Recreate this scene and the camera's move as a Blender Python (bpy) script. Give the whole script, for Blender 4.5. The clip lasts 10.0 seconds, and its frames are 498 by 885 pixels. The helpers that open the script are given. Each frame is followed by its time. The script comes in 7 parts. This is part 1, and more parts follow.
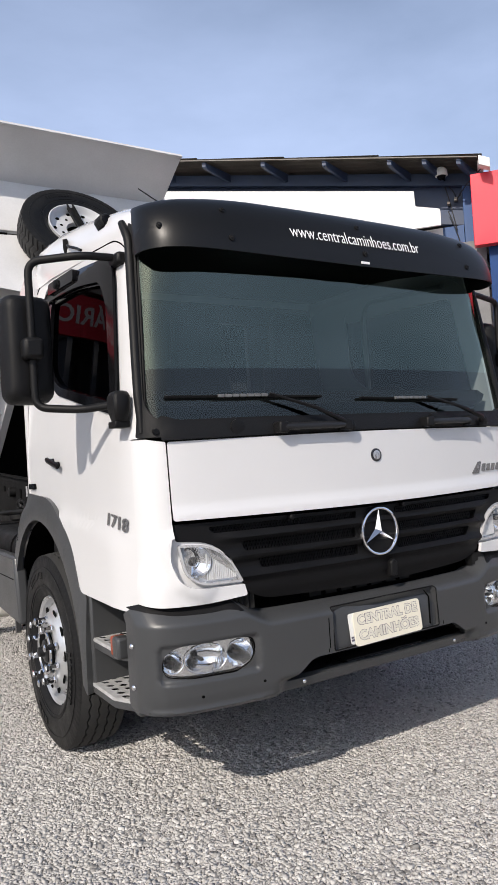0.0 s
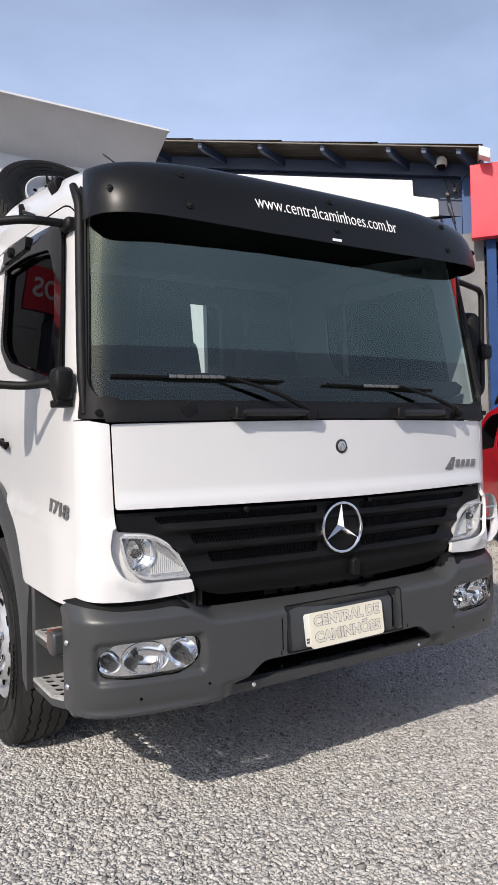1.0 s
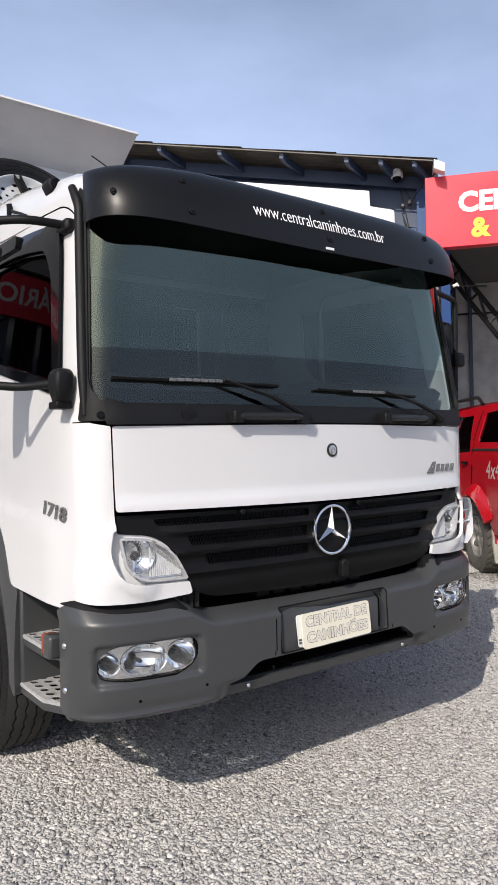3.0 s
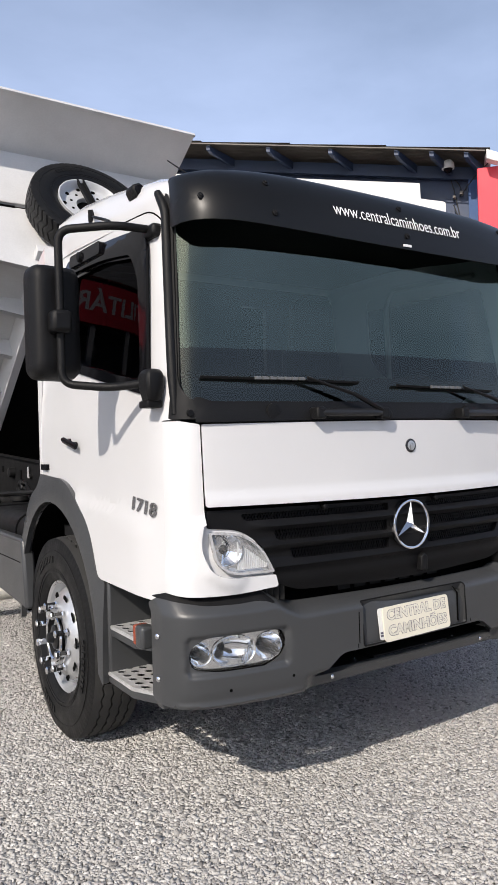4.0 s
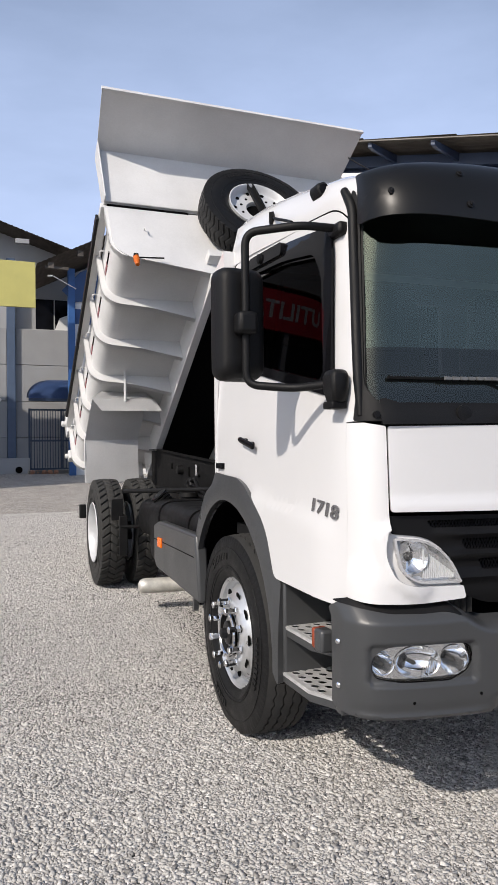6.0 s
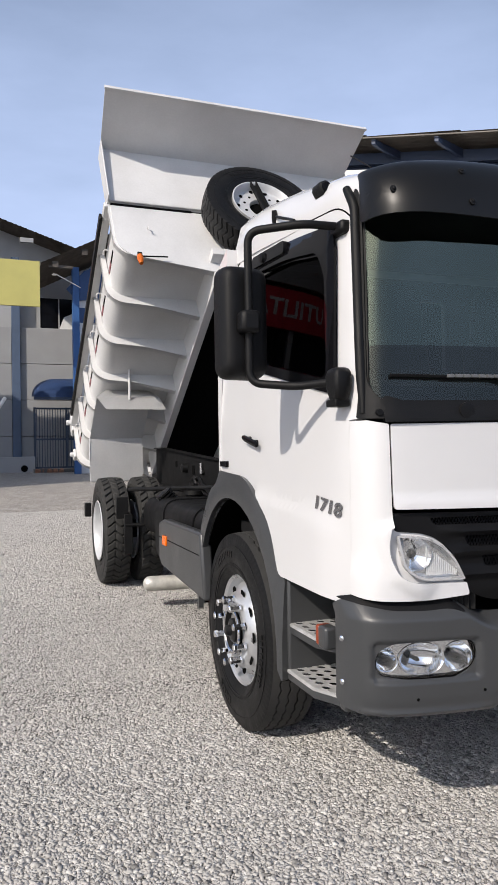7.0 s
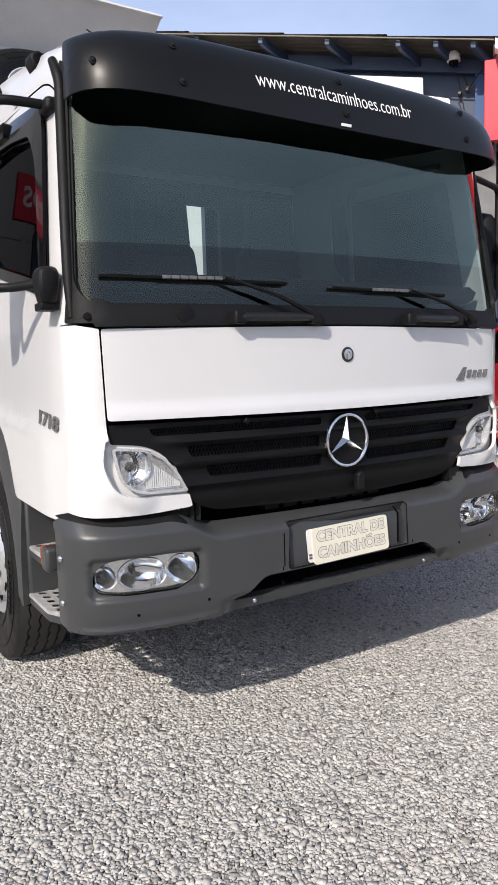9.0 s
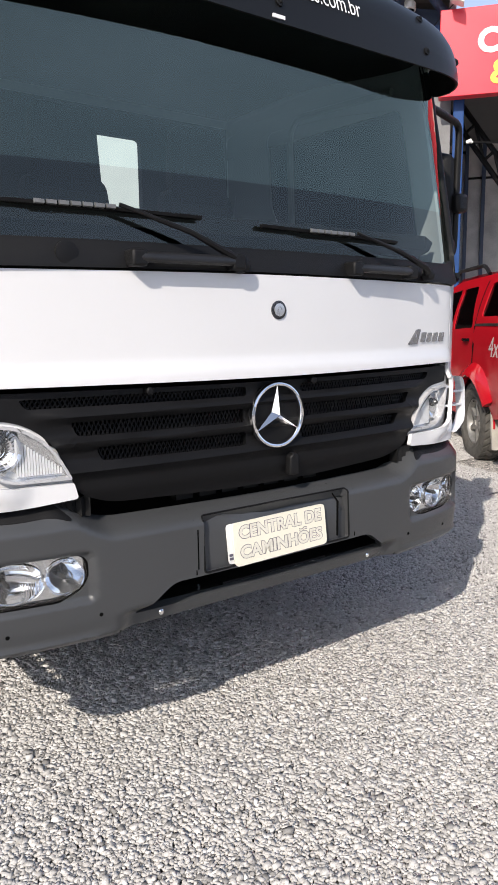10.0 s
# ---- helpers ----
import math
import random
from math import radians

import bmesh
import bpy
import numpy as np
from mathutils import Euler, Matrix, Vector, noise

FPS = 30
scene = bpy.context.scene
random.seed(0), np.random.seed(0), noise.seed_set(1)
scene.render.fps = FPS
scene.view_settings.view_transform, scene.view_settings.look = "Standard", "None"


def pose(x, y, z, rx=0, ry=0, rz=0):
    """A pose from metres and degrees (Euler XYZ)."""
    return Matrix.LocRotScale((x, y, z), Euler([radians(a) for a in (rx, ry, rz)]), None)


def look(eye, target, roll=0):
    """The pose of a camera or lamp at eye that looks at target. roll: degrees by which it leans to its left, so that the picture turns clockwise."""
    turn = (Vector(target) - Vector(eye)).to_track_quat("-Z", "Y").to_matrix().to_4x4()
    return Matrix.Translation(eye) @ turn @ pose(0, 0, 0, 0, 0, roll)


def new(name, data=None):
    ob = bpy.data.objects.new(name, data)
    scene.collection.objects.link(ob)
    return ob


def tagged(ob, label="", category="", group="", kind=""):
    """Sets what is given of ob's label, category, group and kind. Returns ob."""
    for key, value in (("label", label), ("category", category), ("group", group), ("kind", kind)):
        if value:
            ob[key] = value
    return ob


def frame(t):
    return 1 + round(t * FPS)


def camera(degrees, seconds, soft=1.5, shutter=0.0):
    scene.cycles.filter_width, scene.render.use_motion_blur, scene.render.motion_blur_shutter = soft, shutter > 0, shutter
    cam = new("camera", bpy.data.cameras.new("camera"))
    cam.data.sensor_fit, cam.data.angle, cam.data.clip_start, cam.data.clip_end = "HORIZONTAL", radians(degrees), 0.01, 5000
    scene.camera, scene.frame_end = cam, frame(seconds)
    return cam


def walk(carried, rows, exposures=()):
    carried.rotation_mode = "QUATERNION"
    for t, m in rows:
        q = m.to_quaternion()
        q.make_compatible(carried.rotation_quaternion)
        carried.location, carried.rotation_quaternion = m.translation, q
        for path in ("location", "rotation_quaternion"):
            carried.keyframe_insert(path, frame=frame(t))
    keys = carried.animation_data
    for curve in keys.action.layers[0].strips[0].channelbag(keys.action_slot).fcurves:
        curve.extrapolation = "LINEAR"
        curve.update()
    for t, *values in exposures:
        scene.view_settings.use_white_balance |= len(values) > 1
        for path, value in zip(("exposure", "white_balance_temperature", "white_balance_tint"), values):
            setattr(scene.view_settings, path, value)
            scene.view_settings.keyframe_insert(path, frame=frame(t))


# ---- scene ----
cam = camera(38.7, 10.0)
PATH = [
    (0, (-2.192, -2.453, 1.506), (-1.136, -0.755, 1.547), -3.6),
    (0.5, (-2.061, -2.399, 1.501), (-0.999, -0.704, 1.53), -2.8),
    (1, (-1.949, -2.364, 1.494), (-0.881, -0.673, 1.502), -1.6),
    (1.5, (-1.967, -2.349, 1.494), (-0.845, -0.693, 1.498), -1.1),
    (2, (-1.998, -2.343, 1.494), (-0.828, -0.721, 1.503), -1.0),
    (2.1, (-2.009, -2.337, 1.492), (-0.827, -0.724, 1.503), -0.9),
    (2.2, (-2.019, -2.334, 1.492), (-0.828, -0.727, 1.504), -0.9),
    (3.3, (-2.179, -2.267, 1.494), (-0.998, -0.653, 1.512), -1.5),
    (3.5, (-2.214, -2.258, 1.5), (-1.056, -0.628, 1.514), -1.5),
    (4, (-2.294, -2.247, 1.498), (-1.206, -0.569, 1.508), -1.7),
    (4.5, (-2.329, -2.22, 1.5), (-1.325, -0.49, 1.507), -1.6),
    (5, (-2.353, -2.19, 1.501), (-1.451, -0.405, 1.51), -1.3),
    (5.5, (-2.375, -2.165, 1.504), (-1.58, -0.33, 1.518), -0.9),
    (6, (-2.388, -2.15, 1.505), (-1.675, -0.282, 1.525), -0.6),
    (6.2, (-2.393, -2.152, 1.508), (-1.699, -0.276, 1.529), -0.5),
    (7.5, (-2.367, -2.18, 1.502), (-1.636, -0.318, 1.497), -1.7),
    (8, (-2.275, -2.218, 1.486), (-1.442, -0.401, 1.425), -2.1),
    (8.5, (-2.056, -2.26, 1.462), (-1.104, -0.507, 1.322), -2.0),
    (9, (-1.865, -2.229, 1.453), (-0.81, -0.544, 1.233), -1.7),
    (9.5, (-1.7, -2.008, 1.427), (-0.572, -0.382, 1.142), -1.1),
    (9.6, (-1.637, -1.973, 1.426), (-0.504, -0.351, 1.134), -1.1),
    (10, (-1.47, -1.859, 1.421), (-0.308, -0.263, 1.104), -0.8),
]
walk(cam, [(t, look(eye, target, roll)) for t, eye, target, roll in PATH], [(0, -0.02, 7000, 10), (3.5, 0.0, 7000, 10), (6.0, -0.06, 7000, 10), (7.5, -0.08, 7000, 10), (8.0, -0.04, 7000, 10), (9.0, 0.06, 7000, 10), (10, 0.30, 7000, 10)])

# ---- light ----
SUN_TO = Vector((-0.60, -0.36, 0.53)).normalized()
sun_data = bpy.data.lights.new("sun", "SUN")
sun_data.energy, sun_data.angle, sun_data.color = 4.25, radians(0.53), (1.0, 0.95, 0.915)
sun = new("sun", sun_data)
sun.matrix_world = look((0, 0, 30), Vector((0, 0, 30)) - SUN_TO)
world = bpy.data.worlds.new("sky")
scene.world = world
world.use_nodes = True
wn, wl = world.node_tree.nodes, world.node_tree.links
wn.clear()
sky = wn.new("ShaderNodeTexSky")
sky.sky_type, sky.sun_disc = "NISHITA", False
sky.sun_elevation = math.asin(SUN_TO.z)
sky.sun_rotation = math.atan2(SUN_TO.x, SUN_TO.y)
sky.air_density, sky.dust_density, sky.ozone_density = 0.85, 1.2, 0.8
wc = wn.new("ShaderNodeTexCoord")
wm = wn.new("ShaderNodeMapping")
wm.inputs["Scale"].default_value = (1.0, 1.6, 3.2)
cl = wn.new("ShaderNodeTexNoise")
cl.inputs["Scale"].default_value, cl.inputs["Detail"].default_value, cl.inputs["Roughness"].default_value = 1.7, 6, 0.55
cr = wn.new("ShaderNodeValToRGB")
cr.color_ramp.elements[0].position, cr.color_ramp.elements[1].position = 0.30, 0.75
cr.color_ramp.elements[0].color, cr.color_ramp.elements[1].color = (0.50, 0.50, 0.50, 1), (0.96, 0.96, 0.96, 1)
# the veil of haze and thin cloud thins out towards the zenith
ws = wn.new("ShaderNodeSeparateXYZ")
wl.new(wc.outputs["Generated"], ws.inputs[0])
wh = wn.new("ShaderNodeMapRange")
wh.interpolation_type = "SMOOTHSTEP"
wh.inputs[1].default_value, wh.inputs[2].default_value, wh.inputs[3].default_value, wh.inputs[4].default_value = 0.32, 0.82, 1.0, 0.06
wl.new(ws.outputs["Z"], wh.inputs[0])
wv = wn.new("ShaderNodeMath")
wv.operation = "MULTIPLY"
wl.new(cr.outputs[0], wv.inputs[0])
wl.new(wh.outputs[0], wv.inputs[1])
# the haze is brighter and whiter round the sun
wd = wn.new("ShaderNodeVectorMath")
wd.operation = "DOT_PRODUCT"
wd.inputs[1].default_value = SUN_TO
wl.new(wc.outputs["Generated"], wd.inputs[0])
wx = wn.new("ShaderNodeMath")
wx.operation, wx.use_clamp = "MAXIMUM", True
wx.inputs[1].default_value = 0.0
wl.new(wd.outputs["Value"], wx.inputs[0])
wp = wn.new("ShaderNodeMath")
wp.operation = "POWER"
wp.inputs[1].default_value = 9.0
wl.new(wx.outputs[0], wp.inputs[0])
wg = wn.new("ShaderNodeMix")
wg.data_type, wg.clamp_factor = "RGBA", True
wg.inputs[6].default_value, wg.inputs[7].default_value = (4.55, 5.85, 9.1, 1), (19.0, 19.5, 20.0, 1)
wl.new(wp.outputs[0], wg.inputs[0])
cm = wn.new("ShaderNodeMix")
cm.data_type = "RGBA"
wl.new(wg.outputs[2], cm.inputs[7])
bg = wn.new("ShaderNodeBackground")
bg.inputs["Strength"].default_value = 0.136
wo = wn.new("ShaderNodeOutputWorld")
wl.new(wc.outputs["Generated"], wm.inputs["Vector"])
wl.new(wm.outputs[0], cl.inputs["Vector"])
wl.new(cl.outputs["Fac"], cr.inputs[0])
wl.new(wv.outputs[0], cm.inputs[0])
wl.new(sky.outputs[0], cm.inputs[6])
wl.new(cm.outputs[2], bg.inputs[0])
wl.new(bg.outputs[0], wo.inputs[0])

# ---- tools ----
def surface(name, rgb, rough=0.5, metal=0.0, vary=0.08, scale=6.0, bump=0.0, fine=120.0, coat=0.0, rough_vary=0.08, spec=0.5):
    """A procedural surface: colour and gloss vary at two scales, with fine relief."""
    m = bpy.data.materials.new(name)
    m.use_nodes = True
    n, l = m.node_tree.nodes, m.node_tree.links
    b = n["Principled BSDF"]
    tc = n.new("ShaderNodeTexCoord")
    n1 = n.new("ShaderNodeTexNoise")
    n1.inputs["Scale"].default_value, n1.inputs["Detail"].default_value = scale, 5
    n2 = n.new("ShaderNodeTexNoise")
    n2.inputs["Scale"].default_value, n2.inputs["Detail"].default_value = fine, 3
    l.new(tc.outputs["Object"], n1.inputs["Vector"])
    l.new(tc.outputs["Object"], n2.inputs["Vector"])
    av = n.new("ShaderNodeMath")
    av.operation = "MULTIPLY_ADD"
    av.inputs[1].default_value = 0.35
    l.new(n2.outputs["Fac"], av.inputs[0])
    l.new(n1.outputs["Fac"], av.inputs[2])
    mr = n.new("ShaderNodeMapRange")
    mr.inputs[1].default_value, mr.inputs[2].default_value = 0.45, 0.90
    mr.inputs[3].default_value, mr.inputs[4].default_value = 1 - vary, 1 + vary * 0.6
    l.new(av.outputs[0], mr.inputs[0])
    mx = n.new("ShaderNodeVectorMath")
    mx.operation = "SCALE"
    mx.inputs[0].default_value = rgb
    l.new(mr.outputs[0], mx.inputs["Scale"])
    l.new(mx.outputs[0], b.inputs["Base Color"])
    rr = n.new("ShaderNodeMapRange")
    rr.inputs[1].default_value, rr.inputs[2].default_value = 0.3, 0.7
    rr.inputs[3].default_value, rr.inputs[4].default_value = max(0.0, rough - rough_vary), min(1.0, rough + rough_vary)
    l.new(n1.outputs["Fac"], rr.inputs[0])
    l.new(rr.outputs[0], b.inputs["Roughness"])
    b.inputs["Metallic"].default_value = metal
    b.inputs["Specular IOR Level"].default_value = spec
    b.inputs["Coat Weight"].default_value = coat
    b.inputs["Coat Roughness"].default_value = 0.04
    if bump:
        bp = n.new("ShaderNodeBump")
        bp.inputs["Strength"].default_value, bp.inputs["Distance"].default_value = bump, 0.004
        l.new(n2.outputs["Fac"], bp.inputs["Height"])
        l.new(bp.outputs[0], b.inputs["Normal"])
    return m


def pane(name, tint, gloss_tint=(1, 1, 1), rough=0.0, ior=1.5, base=0.0):
    """Tinted glass: clear through its tint, mirror-like by Fresnel."""
    m = bpy.data.materials.new(name)
    m.use_nodes = True
    n, l = m.node_tree.nodes, m.node_tree.links
    n.clear()
    out, mix = n.new("ShaderNodeOutputMaterial"), n.new("ShaderNodeMixShader")
    tr, gl, fr = n.new("ShaderNodeBsdfTransparent"), n.new("ShaderNodeBsdfGlossy"), n.new("ShaderNodeLayerWeight")
    tr.inputs[0].default_value = (*tint, 1)
    gl.inputs["Color"].default_value = (*gloss_tint, 1)
    gl.inputs["Roughness"].default_value = rough
    f0 = ((ior - 1) / (ior + 1)) ** 2
    po, ad = n.new("ShaderNodeMath"), n.new("ShaderNodeMath")
    po.operation, po.inputs[1].default_value = "POWER", 5.0
    ad.operation, ad.use_clamp = "MULTIPLY_ADD", True
    ad.inputs[1].default_value, ad.inputs[2].default_value = 1 - f0, f0 + base
    fr.inputs[0].default_value = 0.5
    l.new(fr.outputs["Facing"], po.inputs[0])
    l.new(po.outputs[0], ad.inputs[0])
    l.new(ad.outputs[0], mix.inputs[0])
    l.new(tr.outputs[0], mix.inputs[1])
    l.new(gl.outputs[0], mix.inputs[2])
    l.new(mix.outputs[0], out.inputs[0])
    return m


def empty(name, parent=None, m=None):
    ob = new(name)
    ob.empty_display_size = 0.1
    if parent is not None:
        ob.parent = parent
    if m is not None:
        ob.matrix_basis = m
    return ob


def finish(me, mat, angle=38):
    me.materials.clear()
    me.materials.append(mat)
    me.polygons.foreach_set("use_smooth", [True] * len(me.polygons))
    me.set_sharp_from_angle(angle=radians(angle))


ORIENTED = set()
PANES = {"windshield_glass", "windshield_clear_band", "clear_lens"}


def part(name, bm, material, parent=None, label="", bevel=0.0, angle=38, fix=True):
    """Links a bmesh as one mesh object, under a thing or a part."""
    if fix and id(bm) not in ORIENTED:
        bmesh.ops.recalc_face_normals(bm, faces=bm.faces[:])
    me = bpy.data.meshes.new(name)
    bm.to_mesh(me)
    ORIENTED.discard(id(bm))
    bm.free()
    finish(me, material, angle)
    ob = new(name, me)
    ob.visible_shadow = material.name not in PANES
    if parent is not None:
        ob.parent = parent
    if label:
        tagged(ob, label)
    if bevel:
        bv = ob.modifiers.new("bevel", "BEVEL")
        bv.width, bv.segments, bv.limit_method, bv.angle_limit = bevel, 2, "ANGLE", radians(40)
        bv.harden_normals = False
    return ob


def parts_of(name, bm, material, parent, label="", bevel=0.0, angle=38):
    """Links each loose piece of a bmesh as a part of its own."""
    left = set(bm.verts)
    while left:
        todo, island = [next(iter(sorted(left, key=lambda v: v.index)))], set()
        while todo:
            v = todo.pop()
            if v in island:
                continue
            island.add(v)
            todo += [e.other_vert(v) for e in v.link_edges]
        left -= island
        b2 = bmesh.new()
        at = {v: b2.verts.new(v.co) for v in sorted(island, key=lambda v: v.index)}
        for f in bm.faces:
            if f.verts[0] in island:
                b2.faces.new([at[v] for v in f.verts])
        part(name, b2, material, parent, label, bevel, angle)
    bm.free()


def shared(name, me, parent, m=None, label=""):
    ob = new(name, me)
    ob.parent = parent
    if m is not None:
        ob.matrix_basis = m
    if label:
        tagged(ob, label)
    return ob


def mesh_of(name, bm, material, angle=38):
    bmesh.ops.recalc_face_normals(bm, faces=bm.faces[:])
    me = bpy.data.meshes.new(name)
    bm.to_mesh(me)
    bm.free()
    finish(me, material, angle)
    return me


def box(bm, lo, hi, m=None):
    x0, y0, z0 = lo
    x1, y1, z1 = hi
    v = [bm.verts.new((x, y, z)) for x in (x0, x1) for y in (y0, y1) for z in (z0, z1)]
    for f in ((0, 1, 3, 2), (4, 6, 7, 5), (0, 4, 5, 1), (2, 3, 7, 6), (0, 2, 6, 4), (1, 5, 7, 3)):
        bm.faces.new([v[i] for i in f])
    if m is not None:
        for a in v:
            a.co = m @ a.co
    return bm


def loft(bm, rings, closed=True, caps=True):
    """Skins rings of equally many points."""
    vs = [[bm.verts.new(p) for p in r] for r in rings]
    k = len(vs[0])
    for a, b in zip(vs[:-1], vs[1:]):
        for i in range(k if closed else k - 1):
            j = (i + 1) % k
            bm.faces.new((a[i], a[j], b[j], b[i]))
    if caps and closed:
        bm.faces.new(vs[0][::-1])
        bm.faces.new(vs[-1])
    return bm


def tube(bm, pts, r, n=10, caps=True):
    """A round bar along points; r is a radius or one for each point."""
    pts = [Vector(p) for p in pts]
    rr = r if isinstance(r, (list, tuple)) else [r] * len(pts)
    rings, ref = [], None
    for i, p in enumerate(pts):
        d = (pts[min(i + 1, len(pts) - 1)] - pts[max(i - 1, 0)]).normalized()
        if ref is None:
            ref = d.orthogonal().normalized()
        ref = (ref - d * ref.dot(d)).normalized()
        q = d.cross(ref)
        rings.append([p + (ref * math.cos(a) + q * math.sin(a)) * rr[i] for a in [2 * math.pi * k / n for k in range(n)]])
    return loft(bm, rings, True, caps)


def bent(pts, r=0.06, n=6):
    """A polyline with its corners rounded."""
    pts = [Vector(p) for p in pts]
    out = [pts[0]]
    for a, b, c in zip(pts[:-2], pts[1:-1], pts[2:]):
        ra = min(r, (a - b).length * 0.48, (c - b).length * 0.48)
        p, q = b + (a - b).normalized() * ra, b + (c - b).normalized() * ra
        for k in range(n + 1):
            t = k / n
            out.append(p * (1 - t) ** 2 + b * 2 * t * (1 - t) + q * t ** 2)
    return out + [pts[-1]]


def fillet(pts, r=0.03, n=5):
    """A closed outline with its corners rounded: points (u, v) or (u, v, radius)."""
    out = []
    k = len(pts)
    for i in range(k):
        b = Vector(pts[i][:2])
        ri = pts[i][2] if len(pts[i]) > 2 else r
        a, c = Vector(pts[i - 1][:2]), Vector(pts[(i + 1) % k][:2])
        ra = min(ri, (a - b).length * 0.48, (c - b).length * 0.48)
        if ra < 1e-4:
            out.append(tuple(b))
            continue
        p, q = b + (a - b).normalized() * ra, b + (c - b).normalized() * ra
        for j in range(n + 1):
            t = j / n
            out.append(tuple(p * (1 - t) ** 2 + b * 2 * t * (1 - t) + q * t ** 2))
    return out


def revolve(bm, profile, n=48, axis="x", closed=False):
    """Turns a profile of (along the axis, radius) points round the axis."""
    rings = []
    for k in range(n):
        a = 2 * math.pi * k / n
        c, s = math.cos(a), math.sin(a)
        rings.append([bm.verts.new({"x": (u, r * c, r * s), "y": (r * c, u, r * s), "z": (r * c, r * s, u)}[axis]) for u, r in profile])
    for k in range(n):
        a, b = rings[k], rings[(k + 1) % n]
        for i in range(len(profile) if closed else len(profile) - 1):
            j = (i + 1) % len(profile)
            bm.faces.new((a[i], a[j], b[j], b[i]))
    bmesh.ops.remove_doubles(bm, verts=bm.verts[:], dist=1e-5)
    return bm


def sheet(outline, smap, holes=(), ds=0.06, dz=0.06, thick=0.012, core=(0, 1.0, 1.5)):
    """A curved plate: an outline with holes in (s, z), mapped on a surface and given thickness towards the core."""
    bm = bmesh.new()
    for loop in (outline, *holes):
        vs = [bm.verts.new((p[0], p[1], 0)) for p in loop]
        for a, b in zip(vs, vs[1:] + vs[:1]):
            bm.edges.new((a, b))
    bmesh.ops.triangle_fill(bm, use_beauty=True, use_dissolve=False, edges=bm.edges[:])
    lo = [min(p[i] for p in outline) for i in (0, 1)]
    hi = [max(p[i] for p in outline) for i in (0, 1)]
    for i, step in ((0, ds), (1, dz)):
        if not step:
            continue
        k = max(1, round((hi[i] - lo[i]) / step))
        for j in range(1, k):
            co = [0, 0, 0]
            co[i] = lo[i] + (hi[i] - lo[i]) * j / k
            bmesh.ops.bisect_plane(bm, geom=bm.verts[:] + bm.edges[:] + bm.faces[:], dist=1e-5, plane_co=co, plane_no=(1 - i, i, 0))
    for v in bm.verts:
        v.co = smap(v.co.x, v.co.y)
    bmesh.ops.recalc_face_normals(bm, faces=bm.faces[:])
    bm.normal_update()
    if sum(f.normal.dot(f.calc_center_median() - Vector(core)) * f.calc_area() for f in bm.faces) < 0:
        bmesh.ops.reverse_faces(bm, faces=bm.faces[:])
    if thick:
        bmesh.ops.solidify(bm, geom=bm.faces[:], thickness=thick)
    else:
        ORIENTED.add(id(bm))
    return bm


def inset(outline, d):
    """A closed outline drawn in by d."""
    p = np.array([q[:2] for q in outline], float)
    t = np.roll(p, -1, 0) - np.roll(p, 1, 0)
    t /= np.maximum(np.hypot(t[:, 0], t[:, 1]), 1e-9)[:, None]
    turn = np.sign(np.sum(p[:, 0] * np.roll(p[:, 1], -1) - p[:, 1] * np.roll(p[:, 0], -1)))
    return [(float(x), float(y)) for x, y in p + turn * d * np.stack([-t[:, 1], t[:, 0]], -1)]


def prism(bm, outline, a, b, plane="xz"):
    """A flat outline drawn out from a to b across its plane."""
    put = {"xz": lambda u, v, w: (u, w, v), "yz": lambda u, v, w: (w, u, v), "xy": lambda u, v, w: (u, v, w)}[plane]
    r0 = [bm.verts.new(put(p[0], p[1], a)) for p in outline]
    r1 = [bm.verts.new(put(p[0], p[1], b)) for p in outline]
    bm.faces.new(r0)
    bm.faces.new(r1[::-1])
    for i in range(len(r0)):
        j = (i + 1) % len(r0)
        bm.faces.new((r0[i], r1[i], r1[j], r0[j]))
    return bm


def lettering(name, text, size, material, parent, place, depth=0.002, align="CENTER", bold=0.0, width=None, label="", slant=0.0):
    """Words as a mesh: place(u, v, w) puts a point of the flat word in the world."""
    cu = bpy.data.curves.new(name, "FONT")
    cu.body, cu.size, cu.extrude, cu.align_x, cu.align_y, cu.offset, cu.shear = text, size, depth, align, "CENTER", bold, slant
    cu.resolution_u = 3
    tmp = new(name, cu)
    bpy.context.view_layer.update()
    me = bpy.data.meshes.new_from_object(tmp.evaluated_get(bpy.context.evaluated_depsgraph_get()))
    bpy.data.objects.remove(tmp)
    us = [v.co.x for v in me.vertices]
    f = width / (max(us) - min(us)) if width else 1.0
    for v in me.vertices:
        v.co = place(v.co.x * f, v.co.y, v.co.z)
    finish(me, material)
    ob = new(name, me)
    if parent is not None:
        ob.parent = parent
    if label:
        tagged(ob, label)
    return ob


def smooth01(a, b, x):
    t = max(0.0, min(1.0, (x - a) / (b - a)))
    return t * t * (3 - 2 * t)


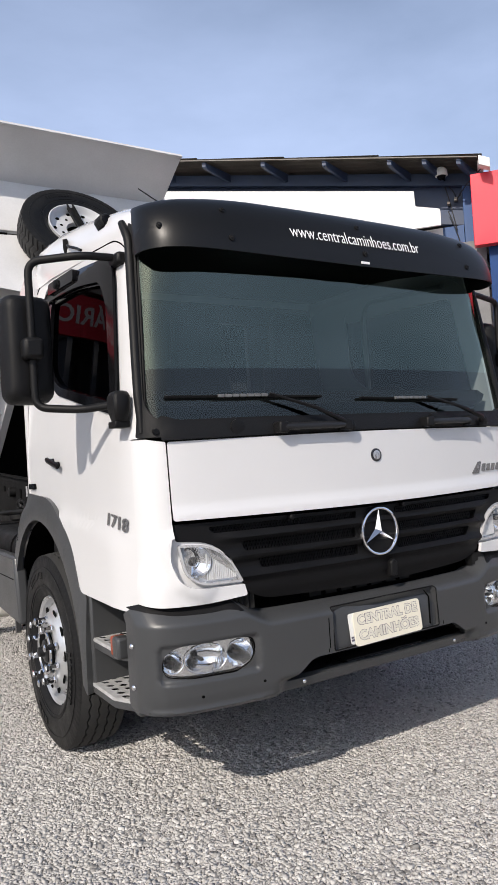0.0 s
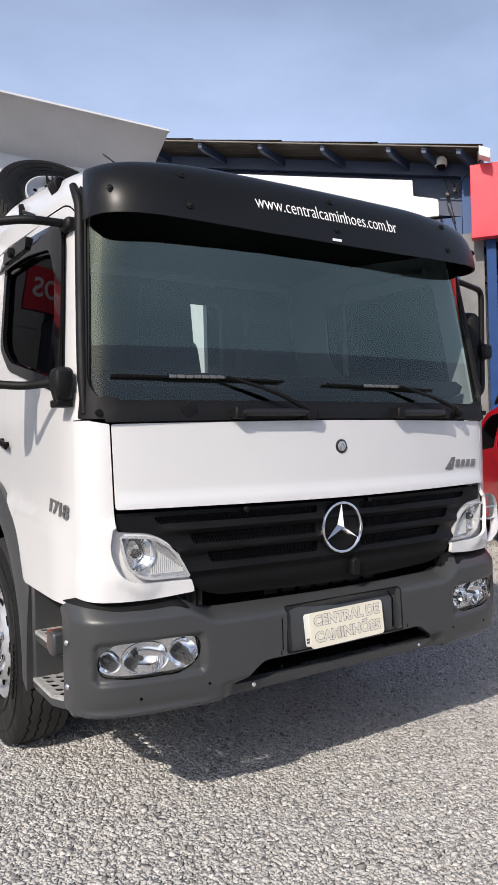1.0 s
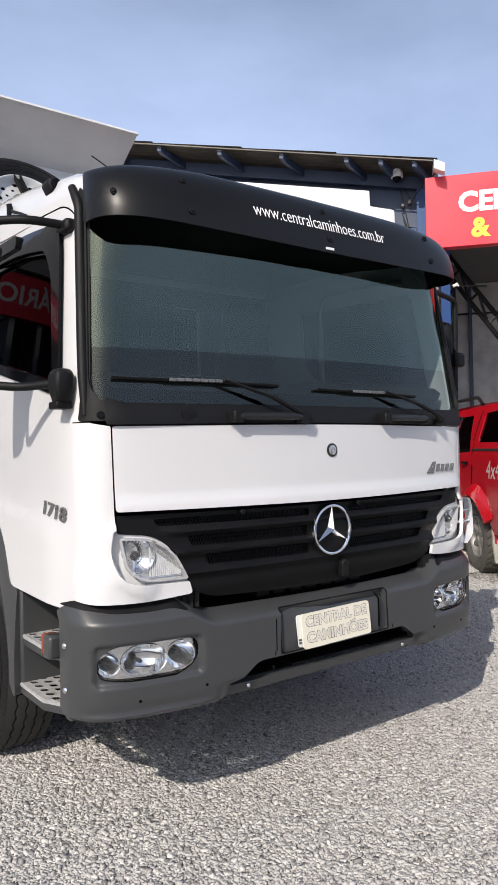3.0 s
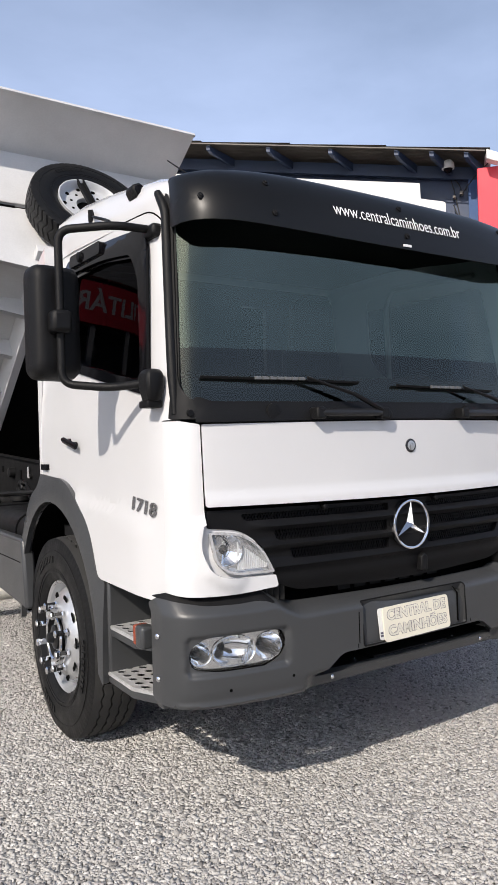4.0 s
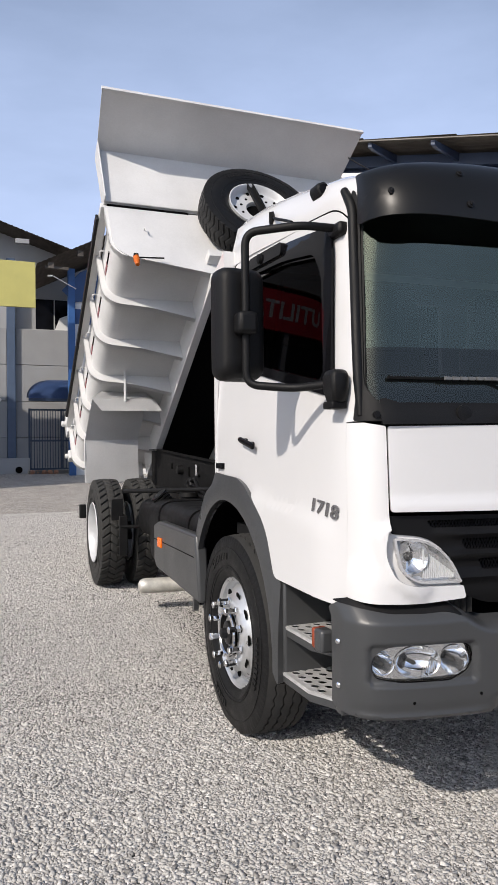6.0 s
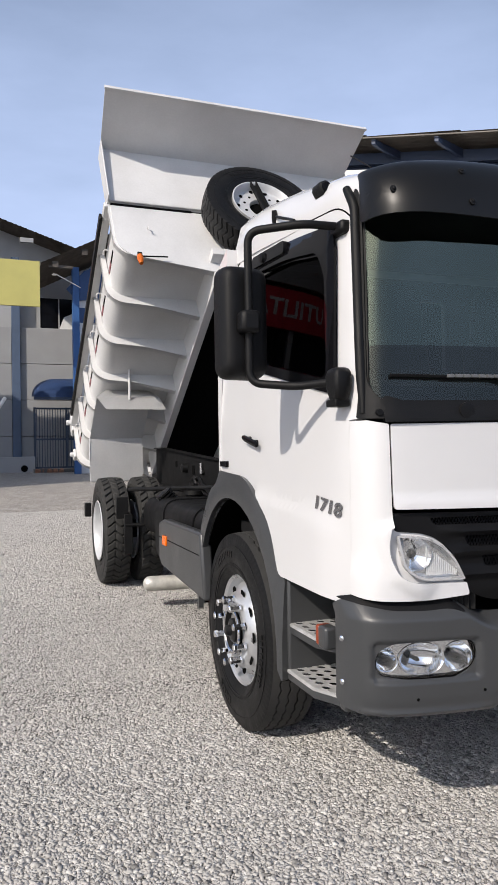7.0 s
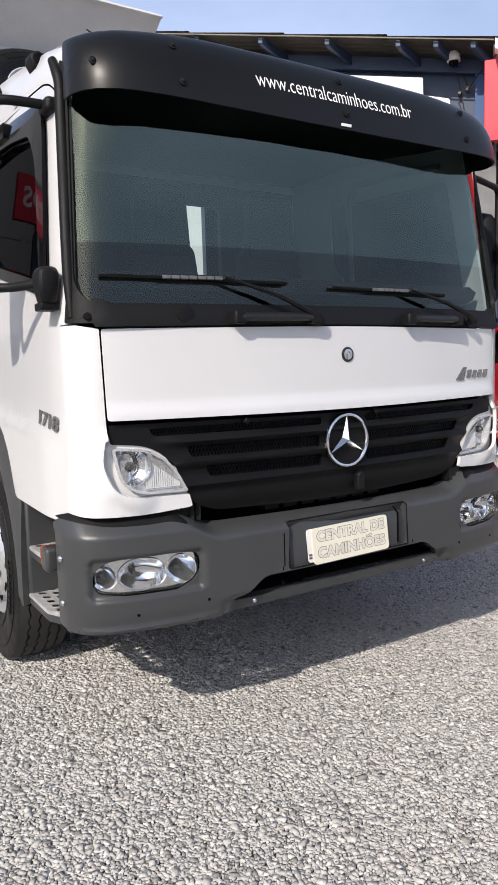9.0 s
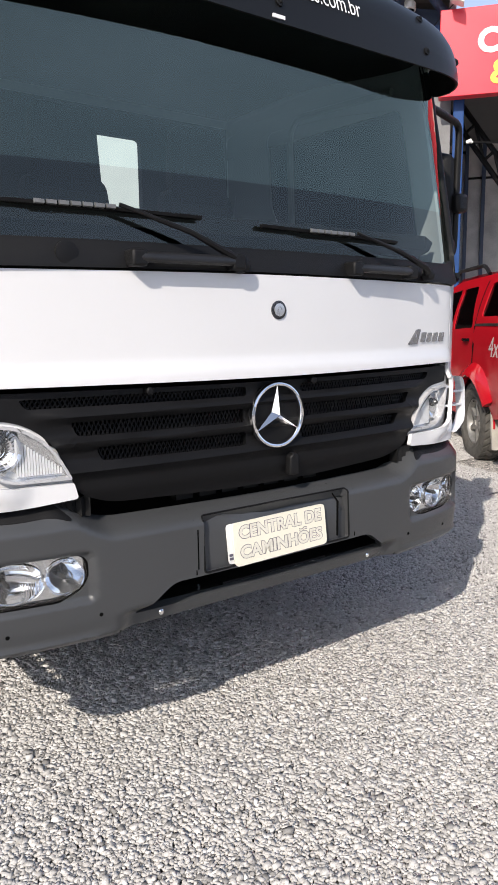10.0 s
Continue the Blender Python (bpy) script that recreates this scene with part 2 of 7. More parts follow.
# ---- materials ----
WHITE = surface("white_paint", (0.65, 0.65, 0.655), 0.22, 0, 0.03, 1.6, 0.02, 500, coat=0.6, rough_vary=0.05)
TIP_WHITE = surface("tipper_white_paint", (0.60, 0.60, 0.597), 0.42, 0, 0.11, 2.2, 0.10, 60, rough_vary=0.12)
TRIM = surface("black_textured_plastic", (0.0075, 0.0075, 0.008), 0.48, 0, 0.15, 5, 0.25, 700, spec=0.20)
VISOR_BLACK = surface("satin_black_visor", (0.0085, 0.0088, 0.0095), 0.34, 0, 0.06, 3, 0.03, 400, rough_vary=0.04, spec=0.21)
GLOSS_BLACK = surface("gloss_black", (0.005, 0.005, 0.006), 0.14, 0, 0.1, 5, spec=0.07)
GRILLE_BLACK = surface("matt_black_plastic", (0.006, 0.006, 0.0066), 0.50, 0, 0.15, 6, 0.15, 500, spec=0.16)
BUMPER_GREY = surface("dark_grey_bumper", (0.0465, 0.0485, 0.051), 0.33, 0, 0.05, 3, 0.10, 800, rough_vary=0.06)
CHASSIS = surface("chassis_black", (0.0075, 0.0075, 0.0078), 0.55, 0, 0.3, 9, 0.2, 160, spec=0.22)
RUBBER = surface("tyre_rubber", (0.0055, 0.0055, 0.0057), 0.46, 0, 0.25, 14, 0.2, 300, spec=0.28)
RUBBER_WORN = surface("worn_tread_rubber", (0.030, 0.0298, 0.0293), 0.75, 0, 0.30, 30, 0.3, 260)
RUBBER_DUSTY = surface("dusty_tread_rubber", (0.026, 0.0255, 0.024), 0.80, 0, 0.30, 12, 0.3, 240)
CHROME = surface("chrome", (0.86, 0.86, 0.87), 0.07, 1.0, 0.04, 10, rough_vary=0.03)
ALU = surface("painted_silver_rim", (0.60, 0.61, 0.62), 0.32, 0.7, 0.12, 14, 0.05, 300)
RIM_PAINT = surface("silver_painted_steel", (0.52, 0.53, 0.54), 0.40, 0.15, 0.10, 12, 0.05, 300)
TREAD_ALU = surface("step_aluminium", (0.62, 0.62, 0.615), 0.36, 0.45, 0.22, 20, 0.1, 300)
DARK_STEEL = surface("dark_steel", (0.05, 0.05, 0.05), 0.45, 0.4, 0.2, 15, 0.1, 200)
# near-black for gaps, holes and cavities, with their shade put into the colour
VOID = surface("gap_and_shade_black", (0.003, 0.003, 0.003), 0.9, 0, 0.2, 8, spec=0.05)
CABIN = surface("dark_cabin_plastic", (0.007, 0.0072, 0.0075), 0.7, 0, 0.12, 8, 0.1, 300, spec=0.12)
SEAT_CLOTH = surface("dark_seat_cloth", (0.045, 0.047, 0.05), 0.9, 0, 0.2, 30, 0.3, 500)
CABIN_GREY = surface("grey_cabin_lining", (0.06, 0.063, 0.063), 0.8, 0, 0.1, 10, 0.1, 300)
AMBER = surface("amber_plastic", (0.55, 0.12, 0.012), 0.25, 0, 0.1, 20)
ORANGE = surface("orange_reflector", (0.85, 0.16, 0.01), 0.25, 0, 0.12, 60)
RED_LAMP = surface("red_brown_lamp", (0.26, 0.05, 0.02), 0.3, 0, 0.15, 30)
PLATE_CREAM = surface("cream_plate_cover", (0.74, 0.70, 0.58), 0.35, 0, 0.05, 8)
PLATE_WHITE = surface("white_number_plate", (0.70, 0.70, 0.68), 0.4, 0, 0.05, 8)
PLATE_INK = surface("grey_ink", (0.66, 0.63, 0.54), 0.5, 0, 0.1, 20)
PLATE_EDGE = surface("dark_ink", (0.10, 0.09, 0.12), 0.5, 0, 0.1, 20)
LETTER_WHITE = surface("white_vinyl", (0.82, 0.82, 0.82), 0.4, 0, 0.03, 20)
EXHAUST = surface("bare_exhaust_pipe", (0.70, 0.68, 0.62), 0.42, 0.5, 0.2, 18, 0.1, 200)
WINDSHIELD = pane("windshield_glass", (0.42, 0.52, 0.52), (0.82, 0.96, 0.81), 0.0, 1.50, 0.068)
CLEAR_BAND = pane("windshield_clear_band", (0.36, 0.43, 0.43), (0.90, 0.94, 0.85), 0.0, 1.50, 0.020)
DOOR_GLASS = pane("smoked_door_glass", (0.04, 0.04, 0.045), (0.155, 0.155, 0.165), 0.0, 1.30, 0.0)
LENS = pane("clear_lens", (0.95, 0.96, 0.97), (1, 1, 1), 0.02, 1.45, 0.0)
REFLECTOR = surface("lamp_reflector", (0.84, 0.85, 0.85), 0.10, 0.95, 0.03, 30, rough_vary=0.03)
LAMP_CHROME = surface("lamp_chrome", (0.90, 0.91, 0.92), 0.08, 0.96, 0.03, 20, rough_vary=0.02)
BULB = surface("pale_bulb_glass", (0.75, 0.76, 0.76), 0.2, 0.2, 0.1, 30)

# ---- the truck's shape in plan ----
def smooth_line(pts, rounds=4):
    pts = [np.array(p, float) for p in pts]
    for _ in range(rounds):
        q = [pts[0]]
        for a, b in zip(pts[:-1], pts[1:]):
            q += [a * 0.75 + b * 0.25, a * 0.25 + b * 0.75]
        pts = q + [pts[-1]]
    return np.array(pts)


def plan_line(pts):
    c = smooth_line(pts)
    arc = np.concatenate([[0], np.cumsum(np.hypot(*np.diff(c, axis=0).T))])
    return arc, c[:, 0], c[:, 1]


CAB_ARC, CAB_X, CAB_Y = plan_line([(0, 0), (0.3, 0.004), (0.6, 0.024), (0.86, 0.055), (1.03, 0.085), (1.085, 0.15), (1.104, 0.27), (1.106, 0.5), (1.106, 1.0), (1.106, 1.80)])
BUM_ARC, BUM_X, BUM_Y = plan_line([(0, -0.03), (0.4, -0.026), (0.7, -0.005), (0.95, 0.035), (1.09, 0.085), (1.132, 0.17), (1.136, 0.23), (1.136, 0.27)])


def sy(y):
    return float(np.interp(y, CAB_Y, CAB_ARC))


def by(y):
    return float(np.interp(y, BUM_Y, BUM_ARC))


def cab(s, z, out=0.0):
    """The cab's skin: s runs round it from the middle of the front, z up."""
    a = abs(s)
    x, y = float(np.interp(a, CAB_ARC, CAB_X)), float(np.interp(a, CAB_ARC, CAB_Y))
    e = 0.01
    tx = float(np.interp(a + e, CAB_ARC, CAB_X)) - float(np.interp(max(a - e, 0), CAB_ARC, CAB_X))
    ty = float(np.interp(a + e, CAB_ARC, CAB_Y)) - float(np.interp(max(a - e, 0), CAB_ARC, CAB_Y))
    k = math.hypot(tx, ty) or 1
    x, y = x + out * ty / k, y - out * tx / k
    t = max(0.0, (z - 1.60) / 0.9)
    y += 0.13 * t ** 1.15 * (1 - smooth01(0.25, 1.2, y))
    x *= 1 - 0.060 * t ** 1.1
    return Vector((math.copysign(x, s) if s else 0.0, y, z))


def bumper_at(s, z, out=0.0):
    a = abs(s)
    x, y = float(np.interp(a, BUM_ARC, BUM_X)), float(np.interp(a, BUM_ARC, BUM_Y))
    top = 0.865 + 0.10 * smooth01(0.60, 0.84, a)
    k = max(0.0, (z - (top - 0.052)) / 0.052)
    ledge = smooth01(0.62, 0.84, a)
    up = max(0.0, z - 0.866)
    y += ledge * 1.05 * (math.hypot(up, 0.008) - 0.008) + (1 - ledge) * 0.10 * k * k
    x -= 0.03 * k * k * smooth01(0.9, 1.2, a)
    low = max(0.0, (0.60 - z) / 0.10)
    y += 0.030 * low * low - 0.012 * math.exp(-((z - 0.535) / 0.012) ** 2) * smooth01(0.55, 0.7, a)
    return Vector((math.copysign(x - out * smooth01(1.0, 1.25, a) * -1, s) if s else 0.0, y - out, z))


truck = tagged(empty("tipper_truck"), "white tipper truck with raised dump body on gravel", "truck")


# ---- cab skin ----
def front_off(s, z):
    return 0.010 * (1 - smooth01(1.285, 1.335, z)) + 0.014 * (1 - (s / 1.0) ** 2)


FIN_EDGE = np.array([(0.985, 1.178), (0.975, 1.12), (0.945, 1.050), (0.915, 1.025), (0.880, 1.012)])


def fin_out(s, z):
    """The air vane beside the turn lamp stands proud of the corner."""
    p, best = np.array((abs(s), z)), 9.0
    for a, b in zip(FIN_EDGE[:-1], FIN_EDGE[1:]):
        k = min(1.0, max(0.0, float((p - a) @ (b - a) / ((b - a) @ (b - a)))))
        best = min(best, float(np.hypot(*(p - a - k * (b - a)))))
    return 0.018 * smooth01(0.085, 0.035, best) * smooth01(0.80, 0.92, abs(s)) * smooth01(1.25, 1.20, z)


part("front_panel", sheet(fillet([(-1.0, 1.585, 0.01), (-0.993, 1.272, 0.012), (0, 1.262, 0.3), (0.993, 1.272, 0.012), (1.0, 1.585, 0.01), (0, 1.592, 0.3)]),
                          lambda s, z: cab(s, z, front_off(s, z)), thick=0.014, ds=0.05, dz=0.02), WHITE, truck, "glossy white front panel")
lamp_line = [(-0.985, 1.178, 0.02), (-0.850, 1.166, 0.06), (-0.765, 1.105, 0.06), (-0.712, 1.004, 0.012), (-0.890, 1.006, 0.10), (-0.958, 1.050, 0.06)]
DOOR_Y0 = 0.215
DEFLECTOR = surface("smoked_black_acrylic", (0.005, 0.005, 0.006), 0.06, 0, 0.1, 10, spec=0.14, rough_vary=0.03)
WINDOW = [(0.295, 1.705, 0.03), (0.285, 2.36, 0.06), (0.75, 2.425, 0.2), (1.345, 2.46, 0.06), (1.36, 2.02, 0.12), (1.16, 1.885, 0.15)]
for sg in (-1, 1):
    flip = lambda pts: [(-sg * p[0], *p[1:]) for p in pts]
    # the corner with the headlamp's surround
    corner = [(-1.006, 1.585, 0.006), (-0.999, 1.268, 0.01), (-0.994, 1.205, 0.01), (-1.004, 1.203, 0.02), (-1.018, 1.12, 0.10), (-0.980, 1.018, 0.08), (-0.886, 0.996, 0.10), (-0.712, 0.994, 0.004), (-0.700, 0.948, 0.012),
              (-0.88, 0.934, 0.1), (-1.08, 0.940, 0.05), (-sy(DOOR_Y0) + 0.006, 0.950, 0.01), (-sy(DOOR_Y0) + 0.006, 1.60, 0.004), (-1.09, 1.60, 0.004)]
    part("corner_panel", sheet(fillet(flip(corner)), lambda s, z: cab(s, z, 0.010 * smooth01(1.12, 1.0, z) + fin_out(s, z)), thick=0.016, ds=0.014, dz=0.016), WHITE, truck)
    rec = part("lamp_recess", sheet(fillet([(-sg * u, v) for u, v in ((-1.048, 1.215), (-0.93, 1.215), (-0.70, 1.14), (-0.705, 0.985), (-0.98, 0.975), (-1.055, 1.06))], 0.02), lambda s, z: cab(s, z, -0.018), [[(-sg * (0.03 * -0.87 + 0.97 * q[0]), 0.03 * 1.09 + 0.97 * q[1]) for q in fillet(lamp_line, 0.03)]], 0.03, 0.03, 0.006), WHITE, truck)
    for zb in ((1.085, 1.165) if sg > 0 else ()):
        bm = bmesh.new()
        loft(bm, [[cab(-sg * u, zb + d, o) for d, o in ((-0.005, -0.04), (-0.005, 0.004), (0.005, 0.004), (0.005, -0.04))] for u in (-0.965 - 0.2 * (zb - 1.085), -1.0, -1.036)])
        part("air_vane", bm, WHITE, rec)
    if sg > 0:
        loop = bent([(1.00, 0.070, 1.212), (1.10, 0.105, 1.205), (1.172, 0.145, 1.165), (1.180, 0.147, 1.09), (1.150, 0.120, 1.005), (1.04, 0.080, 0.968)], 0.05)
        frame_bm = bmesh.new()
        loft(frame_bm, [[p + Vector((dx, dy, 0)) for dx, dy in ((-0.010, -0.006), (0.010, -0.008), (0.012, 0.03), (-0.006, 0.03))] for p in loop])
        deflector = part("air_deflector", frame_bm, WHITE, truck, "white air deflector at the corner")
        for zb in (1.075, 1.135):
            part("air_vane", box(bmesh.new(), (1.04, 0.135, zb - 0.005), (1.172, 0.175, zb + 0.005)), WHITE, deflector, "", 0.003)
    # the door
    d = [(DOOR_Y0, 0.900, 0.006), (DOOR_Y0, 1.605, 0.005), (0.150, 1.607, 0.005), (0.135, 2.36, 0.06), (0.24, 2.47, 0.10), (0.80, 2.515, 0.2), (1.60, 2.545, 0.08), (1.735, 2.2, 0.1), (1.745, 1.372, 0.004),
         (1.30, 1.352, 0.12), (0.97, 1.140, 0.10), (0.875, 0.915, 0.03)]
    def door_at(s, z, out=0.0):
        """The door's skin, with the swage line that swells below its middle."""
        y = float(np.interp(abs(s), CAB_ARC, CAB_Y))
        return cab(s, z, 0.020 * smooth01(0.010, -0.024, z - 1.195 - 0.07 * y) * smooth01(0.22, 0.45, y) - 0.004 + out)

    door = part("door", sheet([(sg * sy(p[0]), p[1]) for p in fillet(d)], door_at, [[(sg * sy(p[0]), p[1]) for p in fillet(WINDOW)]], 0.05, 0.04, 0.030), WHITE, truck, "white cab door with smoked window")
    edge = [(sg * sy(p[0]), p[1]) for p in fillet(d)]
    part("door_gap", tube(bmesh.new(), [door_at(*p, 0.0005) for p in edge if p[1] > 1.62], 0.0032, 6, False), VOID, door)
    part("window_glass", sheet([(sg * sy(p[0]), p[1]) for p in fillet([(0.29, 1.70), (0.285, 2.37), (0.75, 2.435), (1.35, 2.47), (1.37, 2.01), (1.16, 1.875)], 0.05)],
                               lambda s, z: cab(s, z, -0.020), (), 0.1, 0.1, 0), DOOR_GLASS, door, "smoked door glass")
    ring = fillet([(p[0], p[1]) for p in WINDOW], 0.05)
    inner = fillet([(0.375, 1.775), (0.385, 2.30), (0.75, 2.355), (1.30, 2.40), (1.315, 2.03), (1.14, 1.925)], 0.07)
    part("window_frame", sheet([(sg * sy(p[0]), p[1]) for p in ring], lambda s, z: cab(s, z, 0.004), [[(sg * sy(p[0]), p[1]) for p in inner]], 0.08, 0.08, 0.02), DEFLECTOR, door, "black rubber window frame")
    # the rain deflector over the window and the dark strip at its fore edge
    defl = fillet([(0.262, 2.30, 0.02), (0.275, 2.40, 0.05), (0.75, 2.455, 0.2), (1.37, 2.485, 0.03), (1.40, 2.405, 0.01), (0.80, 2.375, 0.2), (0.42, 2.32, 0.05), (0.345, 2.20, 0.05), (0.335, 1.74, 0.02), (0.285, 1.69, 0.02)], 0.03)
    part("rain_deflector", sheet([(sg * sy(p[0]), p[1]) for p in defl], lambda s, z: cab(s, z, 0.022 - 0.012 * smooth01(2.40, 2.50, z)), (), 0.06, 0.03, 0.010), DEFLECTOR, door, "gloss black rain deflector")
    vent = part("vent", sheet(fillet([(sg * sy(u), v) for u, v in ((0.80, 2.405), (0.80, 2.465), (1.26, 2.485), (1.26, 2.425))], 0.02), lambda s, z: cab(s, z, 0.036), (), 0.05, 0.02, 0.03), DEFLECTOR, door, "black vent over the window")
    q = cab(sg * sy(1.10), 2.448, 0.036)
    part("vent_knob", tube(bmesh.new(), [q - Vector((sg * 0.004, 0, 0)), q + Vector((sg * 0.012, 0, 0)), q + Vector((sg * 0.016, 0, 0))], [0.026, 0.024, 0.014], 14), GRILLE_BLACK, vent)
    bm = bmesh.new()
    p = cab(sg * sy(1.20), 1.540, 0.018)
    for dy in (-0.052, 0.052):
        tube(bm, [p + Vector((-sg * 0.045, dy * 0.9, 0.18 * dy)), p + Vector((0, dy * 0.9, 0.18 * dy))], 0.014, 8)
    loft(bm, [[p + Vector((sg * (0.004 + 0.009 * math.cos(a)), y, 0.016 * math.sin(a) * w + 0.20 * y)) for a in [k * math.pi / 5 for k in range(10)]]
              for y, w in ((-0.105, 0.7), (-0.092, 1.1), (0.07, 1.1), (0.092, 0.75))])
    part("door_handle", bm, GLOSS_BLACK, door, "black door handle", 0.003)
    bm = bmesh.new()
    q = cab(sg * sy(1.66), 1.415, 0.0)
    box(bm, q + Vector((-0.012, -0.055, -0.016)), q + Vector((0.012, 0.055, 0.016)))
    part("side_reflector", bm, GLOSS_BLACK, truck, "", 0.003)
    # headlamp
    lampo = [(-sg * p[0], p[1]) for p in fillet(lamp_line, 0.03)]
    lamp = part("headlamp", sheet(lampo, lambda s, z: cab(s, z, -0.030 + 0.012 * math.cos(s * 60) * smooth01(0.80, 0.90, abs(s))), (), 0.03, 0.03, 0.01), REFLECTOR, truck, "clear turn lamp with silver reflector")
    part("lens", sheet(lampo, lambda s, z: cab(s, z, 0.006), (), 0.03, 0.03, 0), LENS, lamp, "clear lens")
    bm = sheet(lampo, lambda s, z: cab(s, z, 0.006), [inset(lampo, 0.0085)], 0.04, 0.04, 0.05)
    part("lamp_bezel", bm, surface("pale_grey_bezel", (0.50, 0.50, 0.51), 0.3, 0.2, 0.06, 20), lamp, "pale grey bezel")
    bm = bmesh.new()
    for (u, v, r) in ((-0.918, 1.105, 0.018),):
        c = cab(-sg * u, v, -0.02)
        tube(bm, [c + Vector((0, 0.05, 0)), c + Vector((0, 0.0, 0)), c + Vector((0, -0.014, 0))], [r, r, r * 0.45], 16)
    part("bulb", bm, surface("dark_bulb", (0.10, 0.10, 0.10), 0.25, 0.5, 0.2, 60), lamp)
    bm = bmesh.new()
    c = cab(-sg * 0.912, 1.102, -0.018)
    revolve(bm, [(-0.006, 0.062), (0.000, 0.057), (0.006, 0.051), (0.012, 0.044), (0.017, 0.036), (0.022, 0.027), (0.026, 0.016), (0.027, 0.0)], 26, "y")
    for v in bm.verts:
        v.co.y += sg * v.co.x * -0.30
        v.co += c
    part("reflector_bowl", bm, LAMP_CHROME, lamp, "faceted chrome bowl", angle=4)
    bm = bmesh.new()
    for k in range(16):
        u = -0.862 + k * 0.0080
        c = cab(-sg * u, 1.09, -0.012)
        top = 1.142 - max(0, (u + 0.87)) * 0.75
        box(bm, (c.x - 0.0027, c.y, 1.024), (c.x + 0.0027, c.y + 0.004, top - 0.006))
    parts_of("lens_rib", bm, BULB, lamp)
    # black trim up the windscreen pillar, down to the scuttle
    trim = fillet([(sg * 1.012, 1.605, 0.01), (sg * 1.02, 1.66, 0.02), (sg * 1.082, 1.73, 0.06), (sg * 1.082, 2.46, 0.03), (sg * sy(0.145), 2.52, 0.03), (sg * sy(0.16), 2.48, 0.03), (sg * sy(0.148), 1.74, 0.06), (sg * sy(0.165), 1.607, 0.01)], 0.03)
    part("pillar_trim", sheet(trim, lambda s, z: cab(s, z, 0.010), (), 0.03, 0.06, 0.03), TRIM, truck, "black pillar trim")
    bm = bmesh.new()
    tube(bm, bent([cab(sg * 1.100, 1.625, 0.004), cab(sg * 1.106, 1.86, 0.008), cab(sg * 1.110, 2.36, 0.010), cab(sg * 1.110, 2.44, 0.010), cab(sg * sy(0.19), 2.525, 0.008)], 0.10), [0.012] + [0.0205] * 21 + [0.016], 12)
    part("gutter_strip", bm, TRIM, truck)

# sides above the doors, roof and back of the cab
for sg in (-1, 1):
    part("roof_side", sheet([(sg * sy(0.14), 2.36), (sg * sy(1.74), 2.40), (sg * sy(1.70), 2.58), (sg * sy(0.5), 2.57), (sg * sy(0.14), 2.52)], lambda s, z: cab(s, z, -0.010 - 0.5 * max(0, z - 2.50) ** 1.5), (), 0.05, 0.03, 0.02), WHITE, truck)
rings = []
for y, h, w, low in ((0.17, 2.540, 0.985, 2.46), (0.28, 2.602, 1.015, 2.46), (0.45, 2.652, 1.034, 2.47), (0.9, 2.742, 1.040, 2.50), (1.3, 2.805, 1.042, 2.53), (1.60, 2.830, 1.036, 2.54), (1.73, 2.74, 1.018, 2.50), (1.76, 2.57, 1.0, 2.48)):
    half = [(w, low), (w - 0.004, low + (h - low) * 0.40), (w - 0.025, low + (h - low) * 0.72), (w - 0.08, low + (h - low) * 0.91), (w - 0.19, low + (h - low) * 0.98), (w * 0.4, h - 0.004), (0, h)]
    rings.append([(-x, y, z) for x, z in half] + [(x, y, z) for x, z in half[-2::-1]])
bm = bmesh.new()
loft(bm, rings, closed=False)
bmesh.ops.subdivide_edges(bm, edges=bm.edges[:], cuts=1, use_grid_fill=True, smooth=0.6)
bmesh.ops.solidify(bm, geom=bm.faces[:], thickness=0.02)
part("roof", bm, WHITE, truck, "white cab roof", angle=60)
bm = bmesh.new()
for sg in (-1, 1):
    box(bm, (sg * 1.095 - 0.012, 1.742, 1.36), (sg * 1.095 + 0.006, 1.762, 2.0))
    prism(bm, [(1.742, 1.9), (1.762, 1.9), (1.75, 2.55), (1.60, 2.62), (1.60, 2.5)], sg * 1.085 - 0.012, sg * 1.03, "yz")
parts_of("cab_side_return", bm, WHITE, truck)
bm = sheet([(-1.1, 1.30), (1.1, 1.30), (1.1, 1.9), (1.035, 2.62), (-1.035, 2.62), (-1.1, 1.9)], lambda s, z: Vector((s, 1.775, z)), [fillet([(-0.16, 1.93), (0.48, 1.93), (0.48, 2.46), (-0.16, 2.46)], 0.03)], 0, 0, 0.03)
part("cab_back_wall", bm, WHITE, truck, "white back wall of the cab with rear windows")
bm = bmesh.new()
box(bm, (-0.98, 0.28, 1.02), (0.98, 1.75, 1.08))
part("cab_floor", bm, CHASSIS, truck)
bm = sheet([(-1.0, 0.2), (1.0, 0.2), (1.0, 1.7), (-1.0, 1.7)], lambda s, z: Vector((s, z, 2.52 + 0.10 * smooth01(0.2, 1.2, z))), (), 0.3, 0.2, 0.02)
part("headlining", bm, CABIN_GREY, truck)

# windscreen, scuttle



def glass_at(s, z):
    """The windscreen: it stands steeper than the pillars towards its top."""
    p = cab(s, z, -0.006)
    p.y -= 0.045 * smooth01(1.98, 2.42, z) * (1 - 0.7 * smooth01(0.85, 1.08, abs(s)))
    return p


